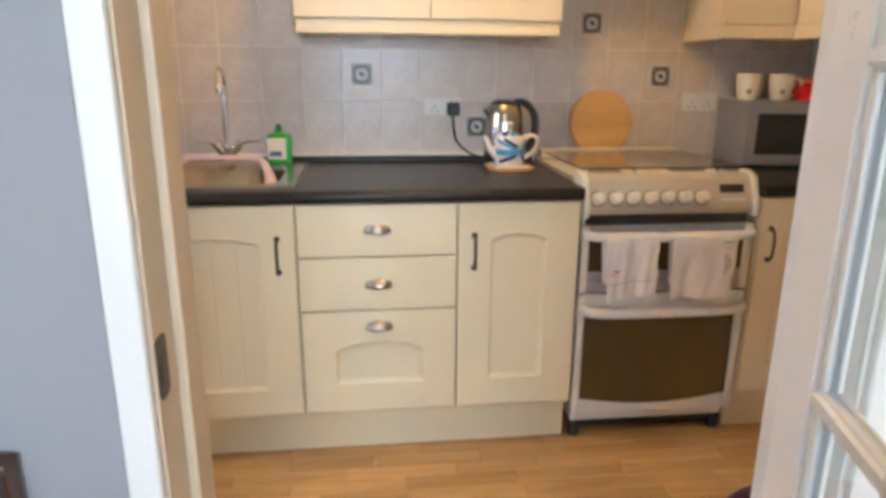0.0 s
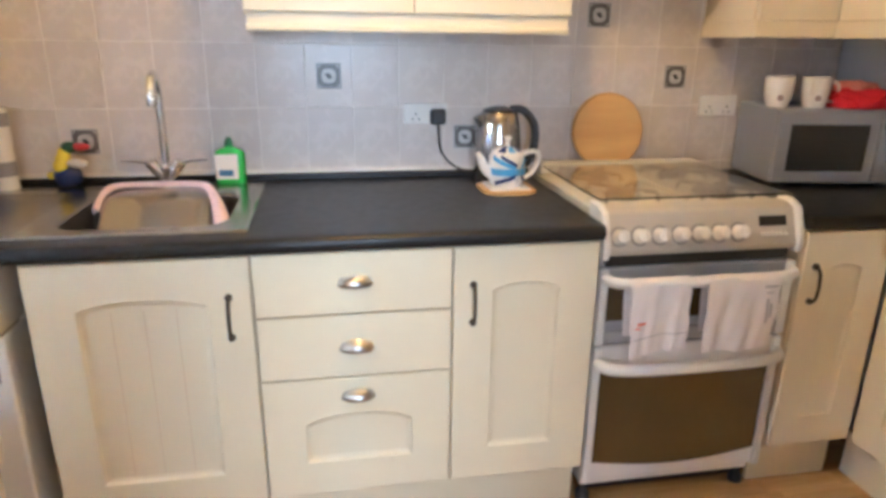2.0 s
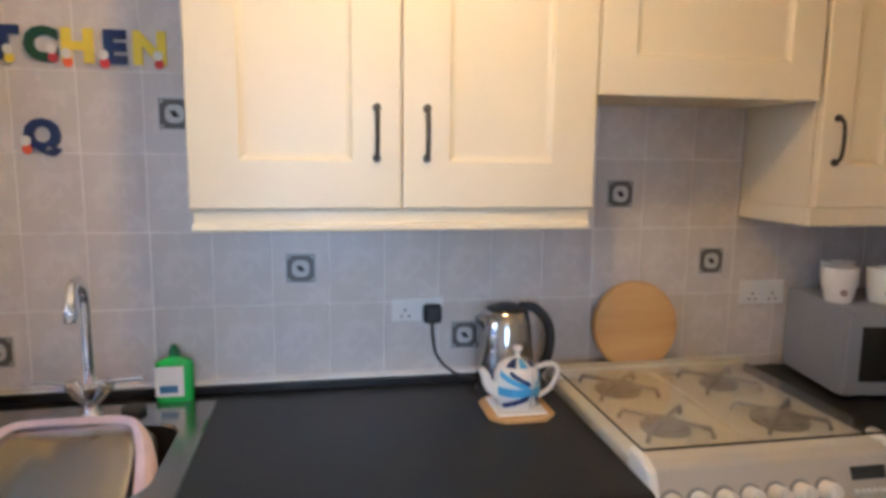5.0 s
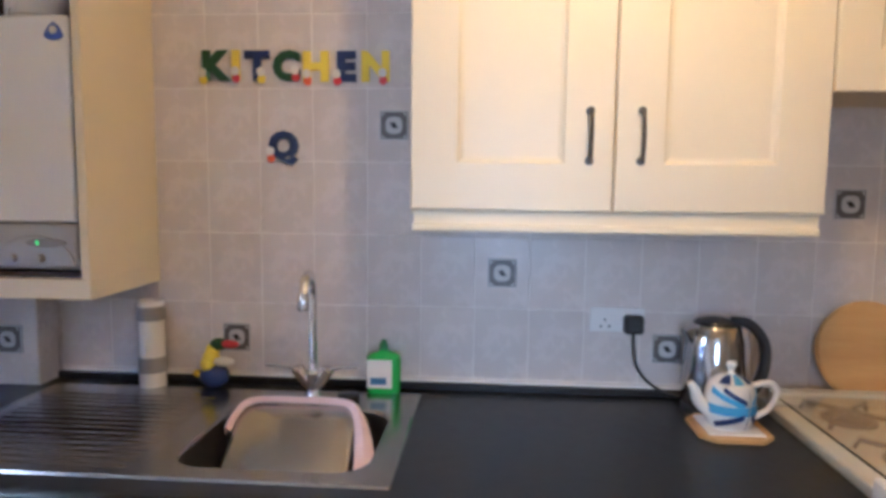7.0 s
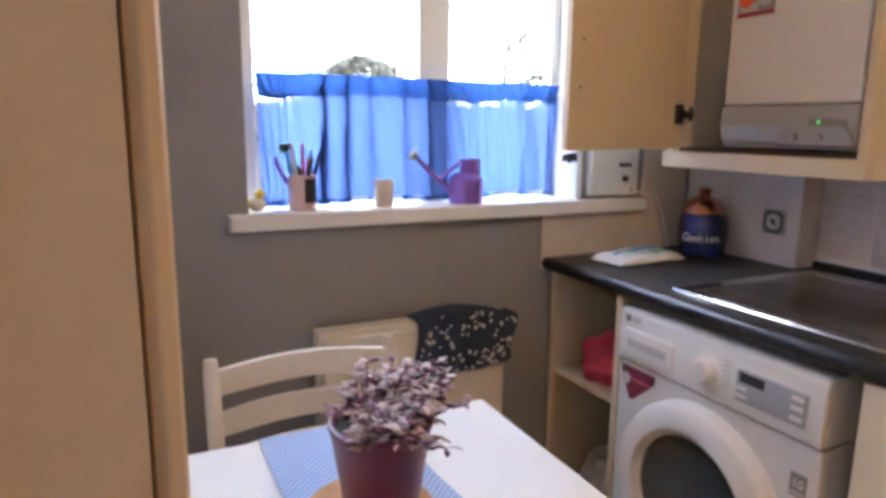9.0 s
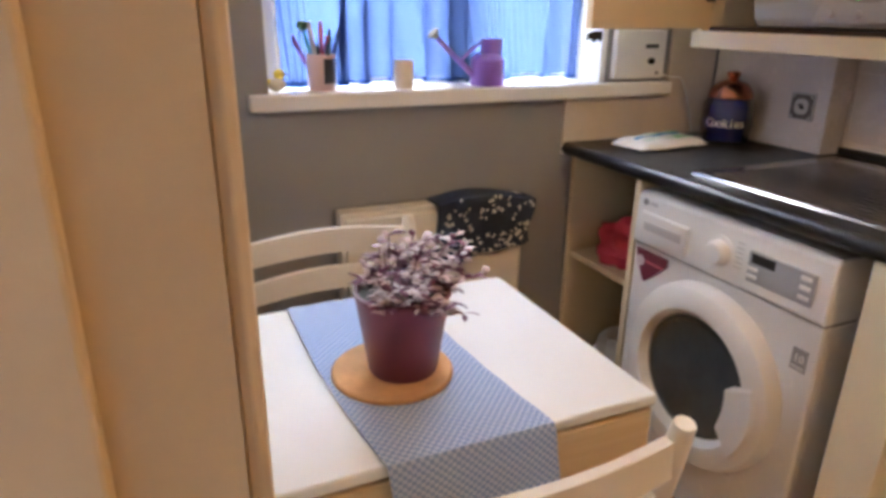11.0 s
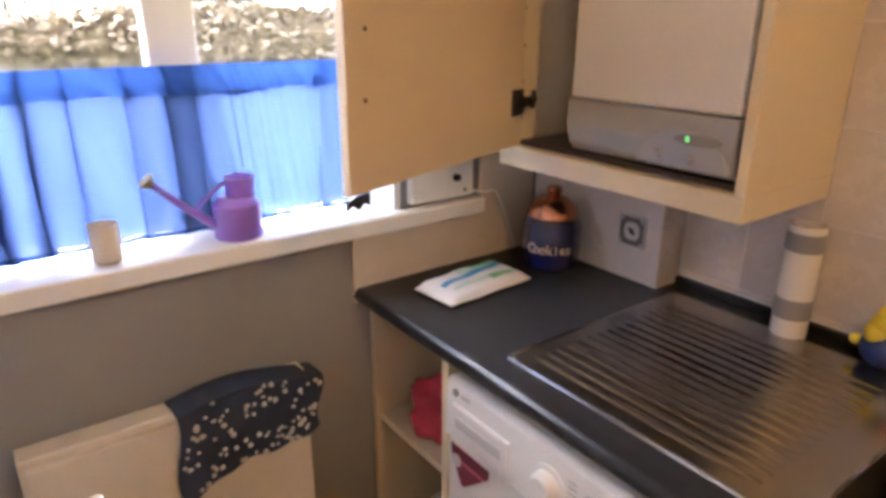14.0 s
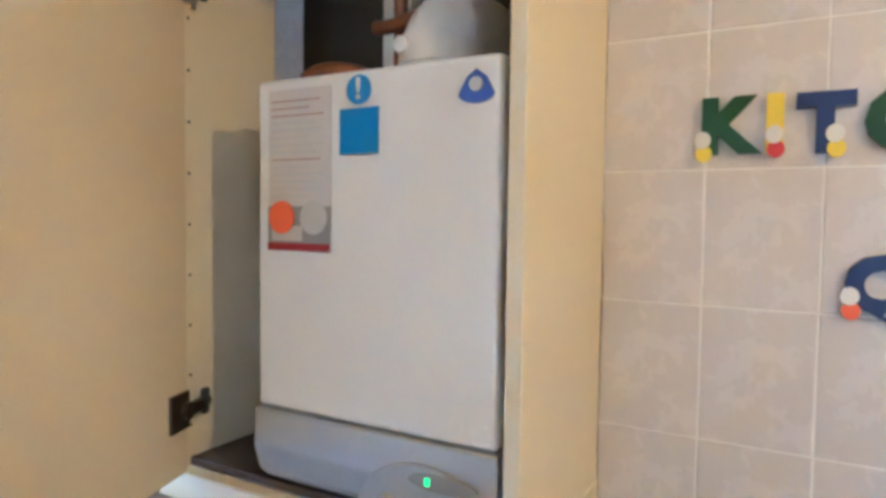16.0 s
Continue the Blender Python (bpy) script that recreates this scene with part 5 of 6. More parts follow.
def socket(x0, x1, z0, z1, label):
    t = thing("double_socket", ((x0 + x1) / 2, YN, z0), label, "socket", "wall sockets")
    p = part("plate", box(x0, YN - 0.012, z0, x1, YN - 0.001, z1, 0.003), WHITE_PLASTIC, t)
    for xc in (x0 + (x1 - x0) * 0.27, x0 + (x1 - x0) * 0.73):
        part("rocker", box(xc - 0.006, YN - 0.0155, z1 - 0.024, xc + 0.006, YN - 0.011, z1 - 0.010, 0.001), WHITE_PLASTIC, p)
        for dx, dz in ((0, 0.0), (-0.011, -0.018), (0.011, -0.018)):
            part("pin_hole", box(xc + dx - 0.003, YN - 0.0128, z0 + 0.034 + dz - 0.003, xc + dx + 0.003, YN - 0.0115, z0 + 0.034 + dz + 0.003), BLACK_PLASTIC, p)
    return t


socket(0.356, 0.504, 1.098, 1.166, "white double wall socket with a black plug in it")
socket(1.440, 1.588, 1.116, 1.190, "white double wall socket above the corner worktop")
plug = thing("kettle_plug", (0.470, YN - 0.02, 1.10), "black plug and cable of the kettle", "plug")
part("plug", box(0.444, YN - 0.050, 1.098, 0.496, YN - 0.0135, 1.150, 0.010), BLACK_PLASTIC, plug)
part("cable", tube(curve_points([(0.470, YN - 0.035, 1.100), (0.472, YN - 0.036, 1.06), (0.485, YN - 0.034, 1.00), (0.530, YN - 0.036, 0.953), (0.590, YN - 0.050, 0.935), (0.640, YN - 0.070, 0.928)], 8), 0.0042, 8), BLACK_PLASTIC, plug, smooth=True)


MOTIF = paint("dark_grey_glaze", (0.115, 0.105, 0.10), 0.3)


def motif(x, z, y=None, label="small grey patterned tile set in the pale tiles"):
    """A small square tile with a framed leaf-like figure."""
    y = YN if y is None else y
    t = thing("motif_tile", (x, y, z), label, "tile", "small patterned tiles")
    h = 0.041
    p = part("tile", box(x - h, y - 0.006, z - h, x + h, y + 0.001, z + h, 0.002), LGREY, t)
    part("figure", prism([(x - 0.037, z - 0.037), (x + 0.037, z - 0.037), (x + 0.037, z + 0.037), (x - 0.037, z + 0.037)], y - 0.0068, y - 0.0055, "Y"), MOTIF, p)
    for su, sv in ((-1, -1), (-1, 1), (1, -1), (1, 1)):
        part("figure", prism([(x + su * 0.034, z + sv * 0.034), (x + su * 0.024, z + sv * 0.034), (x + su * 0.034, z + sv * 0.024)], y - 0.0074, y - 0.0065, "Y"), LGREY, p)
    part("figure", prism(rounded(x - 0.023, z - 0.023, x + 0.023, z + 0.023, 0.017, 4), y - 0.0076, y - 0.0065, "Y"), LGREY, p)
    leaf = [(x + 0.013 * math.cos(radians(30 * k + 35)) * (1.0 if k % 2 else 0.7), z + 0.011 * math.sin(radians(30 * k)) * (1 if k % 3 else 0.6)) for k in range(12)]
    part("figure", prism(leaf, y - 0.0084, y - 0.0074, "Y"), BLACK_PLASTIC, p)
    return t


TW, TH = 0.153, 0.203
for i, j in ((0, 0), (8, 0), (6, 1), (3, -1), (-2, 2), (-5, -1)):
    motif(0.11 + TW * i, 1.255 + TH * j)

# boxed-in pipe in the corner, tiled
boxing = tagged(part("pipe_boxing", box(XW + 0.011, 2.632, TOP + 0.001, -1.200, YN - 0.002, 1.2615, 0.003), TILE), "tiled boxing in the corner below the boiler cupboard", "pipe boxing", kind="structure")
motif(-1.285, 1.050, 2.632, "small grey patterned tile on the corner boxing")

# letters on the tiles
for ch, x, z, mm, name in (("K", -0.705, 1.820, DGREEN, "dark green"), ("I", -0.641, 1.820, YELLOW, "yellow"), ("T", -0.580, 1.818, NAVY, "navy"), ("C", -0.497, 1.818, DGREEN, "dark green"),
                           ("H", -0.414, 1.816, YELLOW, "yellow"), ("E", -0.330, 1.816, NAVY, "navy"), ("N", -0.247, 1.816, YELLOW, "yellow"), ("Q", -0.508, 1.600, NAVY, "navy")):
    ob = letters(ch, 0.104 if ch != "Q" else 0.098, pose(x, YN - 0.0075, z), mm, None, "wall_letter", 0.005, 0.0060)
    tagged(ob, name + " painted wooden letter " + ch + " stuck on the tiles", "letter", "letters on the wall")
    ORIGIN[ob] = Matrix.Identity(4)
    dx, dz, low = {"K": (-0.030, -0.026, YELLOW), "I": (0.0, -0.022, RED), "T": (0.012, -0.022, YELLOW), "C": (0.026, -0.018, RED), "H": (-0.024, -0.026, ORANGE), "E": (-0.024, -0.026, RED), "N": (0.020, -0.024, RED), "Q": (-0.036, -0.022, ORANGE)}[ch]
    for ou, ov, mm2 in ((0, 0.010, CERAMIC), (0.002, -0.010, low)):
        patch = [(x + dx + ou + 0.0115 * math.cos(radians(24 * k)), z + dz + ov + 0.0125 * math.sin(radians(24 * k))) for k in range(15)]
        part("patch", prism(patch, YN - 0.0150 - (0.0012 if ov > 0 else 0), YN - 0.0118, "Y"), mm2, ob, "small painted patch")

# ---- boiler details ----
fy = 2.400
lab = part("instruction_label", box(-1.292, fy, 1.700, -1.176, fy + 0.003, 1.868), mat("label_paper", (0.62, 0.58, 0.55), 0.6), boiler, "paper instruction label with small print")
for k in range(14):
    w = (0.090, 0.070, 0.096, 0.082)[k % 4]
    part("print_line", box(-1.285, fy - 0.001, 1.850 - 0.0105 * k, -1.285 + w, fy + 0.001, 1.8525 - 0.0105 * k), paint("pale_brown_print", (0.42, 0.28, 0.25)) if k < 3 or k == 8 else LGREY, lab)
lab2 = part("warning_label", box(-1.292, fy - 0.0015, 1.636, -1.176, fy + 0.002, 1.700), MGREY, boiler, "grey label with an orange disc")
part("white_field", box(-1.284, fy - 0.0025, 1.650, -1.226, fy - 0.001, 1.672), LGREY, lab2)
for xc, mm in ((-1.264, ORANGE), (-1.204, LGREY)):
    part("disc", lathe([(0, -0.001), (0.024, -0.001), (0.024, 0.001), (0, 0.001)], (xc, fy - 0.0035, 1.684), 24, "Y"), mm, lab2)
part("red_strip", box(-1.292, fy - 0.003, 1.636, -1.176, fy - 0.001, 1.647), paint("dark_red_strip", (0.28, 0.01, 0.02)), lab2)
bl = part("notice_sticker", box(-1.160, fy - 0.0005, 1.771, -1.096, fy + 0.003, 1.833), BLUE, boiler, "blue square sticker")
part("disc", lathe([(0, -0.001), (0.020, -0.001), (0.020, 0.001), (0, 0.001)], (-1.127, fy - 0.001, 1.857), 24, "Y"), BLUE, bl)
letters("!", 0.040, pose(-1.127, fy - 0.003, 1.857), CERAMIC, bl, depth=0.0006, thick=0.001)
arc = [(-0.951 + 0.024 * math.cos(radians(a)), 1.838 + 0.012 * math.sin(radians(a))) for a in range(180, 361, 15)]
lg = part("maker_mark", prism(arc + [(-0.938, 1.858), (-0.951, 1.868), (-0.964, 1.858)], fy - 0.0005, fy + 0.002, "Y"), paint("mark_blue", (0.05, 0.10, 0.42)), boiler, "small blue maker's mark")
part("mark_disc", lathe([(0, -0.001), (0.009, -0.001), (0.009, 0.001), (0, 0.001)], (-0.951, fy - 0.0015, 1.849), 14, "Y"), LGREY, lg)
flue = thing("flue_elbow", (-1.075, 2.53, 1.885), "white boiler flue elbow above the boiler", "flue")
part("elbow", tube(curve_points([(-1.075, 2.53, 1.886), (-1.075, 2.53, 1.925), (-1.072, 2.555, 1.962), (-1.070, 2.61, 1.975), (-1.070, 2.70, 1.975)], 8), 0.062, 32), WHITE_PLASTIC, flue, smooth=True)
part("collar", lathe([(0.0, 0.0), (0.072, 0.0), (0.072, 0.016), (0.063, 0.022), (0, 0.022)], (-1.075, 2.53, 1.886), 32), LGREY, flue, smooth=True)
part("test_cap", lathe([(0, -0.010), (0.012, -0.009), (0.014, 0.0), (0.014, 0.012)], (-1.108, 2.478, 1.932), 18, "Y"), WHITE_PLASTIC, flue, smooth=True)
DARK_COPPER = mat("dark_copper", (0.24, 0.095, 0.05), 0.42, 0.8, vary=0.35, scale=20, fine=120, bump=0.1)
for pts in ([(-1.18, 2.58, 1.885), (-1.18, 2.58, 2.14)], [(-1.215, 2.56, 1.990), (-1.16, 2.56, 1.994), (-1.06, 2.60, 2.045)], [(-0.935, 2.55, 1.885), (-0.935, 2.55, 2.14)], [(-1.265, 2.45, 1.893), (-1.235, 2.45, 1.902), (-1.20, 2.47, 1.903), (-1.175, 2.54, 1.896)], [(-0.985, 2.63, 1.885), (-0.985, 2.63, 2.14)]):
    ob = part("copper_pipe", tube(curve_points(pts, 6), 0.0115, 12), DARK_COPPER, None, smooth=True)
    tagged(ob, "dark copper pipe above the boiler", "pipe", "pipes above the boiler")
part("batten", box(-1.275, YN - 0.060, 1.90, -1.215, YN - 0.020, 2.140, 0.003), GLOSS, boiler_cup, "white painted batten behind the pipes")
for k in range(9):
    part("peg_hole", lathe([(0, 0), (0.0028, 0), (0.0028, 0.0008), (0, 0.0008)], (CX0 + 0.0222, CY + 0.030, 1.33 + 0.085 * k), 8, "X"), PEWTER, boiler_cup)

# ---- window board things ----
ZS = 1.099
pen = thing("pen_pot", (-1.705, 1.255, ZS), "pink pen pot with a dark picture, full of pens", "pen pot")
part("pot", lathe([(0, 0), (0.038, 0), (0.039, 0.003), (0.039, 0.095), (0.036, 0.096), (0.036, 0.006), (0, 0.006)], (-1.705, 1.255, ZS), 26), mat("pink_ceramic", (0.66, 0.46, 0.42), 0.35, vary=0.06), pen, smooth=True)
b2 = bmesh.new()
cols = [[b2.verts.new((-1.705 + 0.0398 * math.cos(radians(a)), 1.255 + 0.0398 * math.sin(radians(a)), ZS + zz)) for zz in (0.020, 0.085)] for a in range(-5, 56, 6)]
for a, b in zip(cols, cols[1:]):
    b2.faces.new((a[0], a[1], b[1], b[0]))
b2.normal_update()
bmesh.ops.solidify(b2, geom=b2.faces[:], thickness=0.001)
part("picture", b2, BLACK_PLASTIC, pen)
random.seed(11)
for k, mm in enumerate((BLACK_PLASTIC, DGREEN, NAVY, RED, BLACK_PLASTIC, PURPLE, PALEBLUE, LGREY, BLACK_PLASTIC, RED, NAVY)):
    a, r0 = k * 0.83, 0.02
    lean = 0.018 + 0.010 * (k % 3)
    h = 0.125 + 0.018 * (k % 4)
    dx, dy = math.cos(a) * lean, math.sin(a) * lean * 1.6 - 0.012
    part("pen", tube([(-1.705 + math.cos(a) * r0 * 0.6, 1.255 + math.sin(a) * r0 * 0.6, ZS + 0.008), (-1.705 + dx, 1.255 + dy, ZS + h - 0.02), (-1.705 + dx * 1.1, 1.255 + dy * 1.1, ZS + h)], [0.0055, 0.0058, 0.0035], 8), mm, pen)
part("pom_pom", lathe([(0, -0.014), (0.012, -0.010), (0.016, 0), (0.012, 0.010), (0, 0.014)], (-1.690, 1.205, ZS + 0.168), 12), DGREEN, pen, smooth=True)

can1 = thing("candle_pot", (-1.69, 1.488, ZS), "small beige candle pot on the window board", "candle pot")
part("pot", lathe([(0, 0), (0.026, 0), (0.028, 0.003), (0.028, 0.076), (0.0255, 0.077), (0.0255, 0.058), (0, 0.058)], (-1.69, 1.488, ZS), 24), mat("beige_glaze", (0.60, 0.50, 0.36), 0.4, vary=0.08), can1, smooth=True)
part("wax", lathe([(0, 0.0585), (0.025, 0.0585), (0.025, 0.060), (0, 0.060)], (-1.69, 1.488, ZS), 20), CERAMIC, can1)

wc = thing("watering_can", (-1.69, 1.757, ZS), "purple metal watering can with a long spout", "watering can")
wx, wy = -1.69, 1.757
PURP = mat("purple_enamel", (0.22, 0.105, 0.44), 0.3, vary=0.08, scale=8, fine=90, bump=0.02)
part("body", lathe([(0, 0), (0.050, 0), (0.052, 0.003), (0.051, 0.075), (0.034, 0.092), (0, 0.092)], (wx, wy, ZS), 32), PURP, wc, smooth=True)
part("collar", lathe([(0.031, 0.090), (0.031, 0.132), (0.034, 0.134), (0.029, 0.134), (0.029, 0.090)], (wx, wy + 0.012, ZS), 28), PURP, wc, smooth=True)
spo = part("spout", tube([(wx, wy - 0.045, ZS + 0.030), (wx, wy - 0.110, ZS + 0.085), (wx, wy - 0.168, ZS + 0.140)], [0.011, 0.008, 0.006], 10), PURP, wc, smooth=True)
b2 = lathe([(0, 0), (0.006, 0), (0.017, 0.016), (0.017, 0.019), (0, 0.021)], (0, 0, 0), 18)
b2.transform(Matrix.Translation((wx, wy - 0.166, ZS + 0.138)) @ pose(0, 0, 0, 45))
part("rose", b2, mat("brass_rose", (0.30, 0.22, 0.11), 0.4, 0.8), spo, "brass sprinkler rose", smooth=True)
part("handle", tube(curve_points([(wx, wy + 0.012, ZS + 0.130), (wx, wy - 0.030, ZS + 0.120), (wx, wy - 0.075, ZS + 0.085), (wx, wy - 0.085, ZS + 0.072)], 6), 0.0045, 8), PURP, wc, smooth=True)

bm = bmesh.new()
for c, s, mi in (((0, 0, 0.018), (0.020, 0.024, 0.018), 0), ((0.002, 0.006, 0.045), (0.014, 0.014, 0.014), 1), ((0.004, 0.022, 0.043), (0.006, 0.009, 0.004), 2), ((0, -0.022, 0.026), (0.008, 0.012, 0.008), 1)):
    before = set(bm.faces)
    bmesh.ops.create_icosphere(bm, subdivisions=3, radius=1.0, matrix=Matrix.Translation((-1.70 + c[0], 1.130 + c[1], ZS + c[2])) @ Matrix.Diagonal((*s, 1)))
    for f in bm.faces:
        if f not in before:
            f.material_index = mi
ob = part("duck_ornament", bm, mat("cream_glaze", (0.70, 0.64, 0.48), 0.35), None, smooth=True)
ob.data.materials.append(YELLOW)
ob.data.materials.append(BLACK_PLASTIC)
tagged(ob, "small cream and yellow duck ornament on the window board", "ornament")

tim = thing("timer_box", (XW + 0.012, 2.29, 1.10), "white boiler timer box beside the window", "timer")
tb = part("case", box(XW + 0.001, 2.185, 1.110, XW + 0.028, 2.385, 1.262, 0.005), WHITE_PLASTIC, tim)
part("slot", box(XW + 0.026, 2.300, 1.205, XW + 0.0295, 2.352, 1.217), BLACK_PLASTIC, tb)
part("dial", lathe([(0, 0), (0.011, 0), (0.009, 0.012), (0, 0.013)], (XW + 0.027, 2.326, 1.165), 16, "X"), BLACK_PLASTIC, tb, smooth=True)
part("screw", lathe([(0, 0), (0.006, 0), (0.005, 0.005), (0, 0.006)], (XW + 0.027, 2.355, 1.128), 12, "X"), MGREY, tb, smooth=True)
part("cable", tube(curve_points([(XW + 0.02, 2.36, 1.125), (XW + 0.03, 2.42, 1.112), (XW + 0.028, 2.47, 1.10), (XW + 0.024, 2.52, 1.00), (XW + 0.022, 2.55, TOP + 0.004)], 8), 0.003, 6), WHITE_PLASTIC, tim)
bowp = [(0.575, 1.266), (0.595, 1.262), (0.598, 1.244), (0.582, 1.250), (0.570, 1.240), (0.556, 1.250), (0.540, 1.242), (0.541, 1.266)]
b2 = prism(bowp, 0.004, 0.012, "Y")
b2.transform(Matrix.Translation((HX, HY, 0)) @ Matrix.Rotation(swing, 4, "Z"))
part("door_catch", b2, BLACK_PLASTIC, cdoor, "black catch under the door edge")

# ---- cafe curtain ----
curt = thing("cafe_curtain", (-1.775, 1.635, 1.11), "sheer blue half curtain gathered on a rod", "curtain")
SHEER = cloth("sheer_blue", (0.027, 0.046, 0.115), thin=0.62, weave=420, vary=0.12, clear=0.042)
HEADC = cloth("blue_heading", (0.014, 0.036, 0.125), thin=0.30, weave=380, vary=0.2)
rng = np.random.RandomState(5)
ph = rng.uniform(0, 6.28, 6)


def swing_of(y):
    """Phase of the gathered folds along the rod."""
    return 62 * y + 3.4 * math.sin(7.3 * y + ph[0]) + 1.6 * math.sin(19 * y + ph[1])


def sheet(z0, z1, nz, amp, lap, material, name):
    bm = bmesh.new()
    n = 420
    cols = []
    for i in range(n + 1):
        y = 1.125 + (2.135 - 1.125) * i / n
        col = []
        a = swing_of(y)
        big = 0.55 + 0.45 * math.sin(5.1 * y + ph[2])
        for k in range(nz + 1):
            t = k / nz
            w = amp * (0.75 + 0.5 * (1 - t))
            drift = 0.010 * (1 - t) * math.sin(9 * y + ph[3])
            x = -1.748 + w * (0.017 * math.cos(a) * (0.55 + 0.45 * math.sin(11 * y + ph[5])) + 0.0035 * math.sin(173 * y + 6 * t + ph[4]))
            yy = y + lap * (0.35 + big) * 0.012 * math.sin(a) * (0.8 + 0.4 * (1 - t)) + drift
            yy = min(max(yy, 1.112), 2.147)
            zz = z0 + (z1 - z0) * t + (0.004 * math.sin(13 * y + 1) + 0.004 * math.cos(a)) * (1 - t)
            col.append(bm.verts.new((x, yy, zz)))
        cols.append(col)
    for a, b in zip(cols, cols[1:]):
        for k in range(nz):
            bm.faces.new((a[k], a[k + 1], b[k + 1], b[k]))
    return part(name, bm, material, curt, smooth=True)


sheet(1.118, 1.412, 8, 1.0, 1.75, SHEER, "curtain_cloth")
sheet(1.406, 1.468, 5, 0.9, 1.5, HEADC, "heading")
sheet(1.108, 1.120, 2, 1.1, 1.75, HEADC, "hem")
part("rod", tube([(-1.770, 1.104, 1.432), (-1.770, 2.149, 1.432)], 0.005, 10), WHITE_PLASTIC, curt)

# ---- table and chairs ----
TX0, TX1, TY0, TY1, TZ = -1.108, -0.572, 0.858, 1.503, 0.733
table = thing("table", (-0.84, 1.18, 0), "white drop-leaf table with one leaf hanging down", "table")
part("tabletop", box(TX0, TY0, TZ - 0.020, TX1, TY1, TZ, 0.004), TABLEWHITE, table)
part("drop_leaf", box(TX1 - 0.020, TY0 + 0.004, TZ - 0.36, TX1 - 0.002, TY1 - 0.004, TZ - 0.028, 0.003), PINE, table, "pale wooden leaf hanging down")
part("apron", box(TX0 + 0.05, TY1 - 0.07, TZ - 0.10, TX1 - 0.03, TY1 - 0.05, TZ - 0.020), PINE, table)
part("apron", box(TX0 + 0.05, TY0 + 0.05, TZ - 0.10, TX1 - 0.03, TY0 + 0.07, TZ - 0.020), PINE, table)
part("apron", box(TX0 + 0.03, TY0 + 0.07, TZ - 0.10, TX0 + 0.05, TY1 - 0.07, TZ - 0.020), PINE, table)
for x in (TX0 + 0.03, TX1 - 0.075):
    for y in (TY0 + 0.03, TY1 - 0.075):
        part("leg", prism([(x, y), (x + 0.045, y), (x + 0.045, y + 0.045), (x, y + 0.045)], 0, TZ - 0.020, "Z", 0.003), CHAIRPAINT, table)


def chair(label):
    """A ladder-back chair at the origin that looks towards +x; its back stands at x = 0."""
    c = thing("dining_chair", (0, 0, 0), label, "chair", "chairs at the table")
    w = 0.200
    for s in (-1, 1):
        part("back_post", tube(curve_points([(0.035, s * w, 0.0), (0.045, s * w, 0.30), (0.045, s * w, 0.46), (0.018, s * w, 0.68), (-0.012, s * w, 0.838)], 5), [0.017] * 19 + [0.0165, 0.014], 10), CHAIRPAINT, c, smooth=True)
        part("leg", tube([(0.38, s * w, 0.0), (0.38, s * w, 0.44)], [0.014, 0.017], 10), CHAIRPAINT, c, smooth=True)
        part("stretcher", tube([(0.05, s * w, 0.17), (0.38, s * w, 0.17)], 0.009, 8), CHAIRPAINT, c, smooth=True)
    for zc, h, xb in ((0.785, 0.056, -0.002), (0.697, 0.052, 0.014), (0.612, 0.046, 0.027)):
        bm = bmesh.new()
        cols = []
        for i in range(15):
            t = i / 14
            y = -w + 2 * w * t
            bow = -0.030 * math.sin(math.pi * t)
            lift = 0.010 * math.sin(math.pi * t)
            cols.append([bm.verts.new((xb + bow + dx, y, zc + dz + lift * (1 if dz > 0 else 0.6))) for dx, dz in ((-0.008, -h / 2), (0.008, -h / 2), (0.008, h / 2), (-0.008, h / 2))])
        for a, b in zip(cols, cols[1:]):
            for k in range(4):
                bm.faces.new((a[k], a[(k + 1) % 4], b[(k + 1) % 4], b[k]))
        bm.faces.new(cols[0])
        bm.faces.new(cols[-1])
        part("back_rail", bm, CHAIRPAINT, c, smooth=True)
    part("seat", prism([(0.02, -0.205), (0.40, -0.215), (0.42, -0.19), (0.42, 0.19), (0.40, 0.215), (0.02, 0.205)], 0.430, 0.462, "Z", 0.006), CHAIRPAINT, c)
    part("stretcher", tube([(0.38, -w, 0.24), (0.38, w, 0.24)], 0.009, 8), CHAIRPAINT, c, smooth=True)
    return c


c1 = chair("cream painted ladder-back dining chair by the window wall")
c2 = copy_thing(c1, pose(-0.395, 1.165, 0, 0, 0, 180))
tagged(c2, "cream painted ladder-back dining chair pulled up to the hanging leaf")
c1.matrix_basis = pose(-1.296, 1.155, 0)

runner = thing("table_runner", (-0.84, 1.15, TZ), "blue checked woven runner across the table", "table runner")
RUN = cloth("blue_runner", (0.15, 0.25, 0.47), weave=300, vary=0.15)
nd, lk = RUN.node_tree.nodes, RUN.node_tree.links.new
chk = nd.new("ShaderNodeTexChecker")
chk.inputs["Scale"].default_value = 150
chk.inputs["Color1"].default_value, chk.inputs["Color2"].default_value = (0.24, 0.33, 0.55, 1), (0.46, 0.54, 0.70, 1)
tcx = nd.new("ShaderNodeTexCoord")
lk(tcx.outputs["Object"], chk.inputs["Vector"])
lk(chk.outputs["Color"], nd["Principled BSDF"].inputs["Base Color"])
bm = bmesh.new()
cols = []
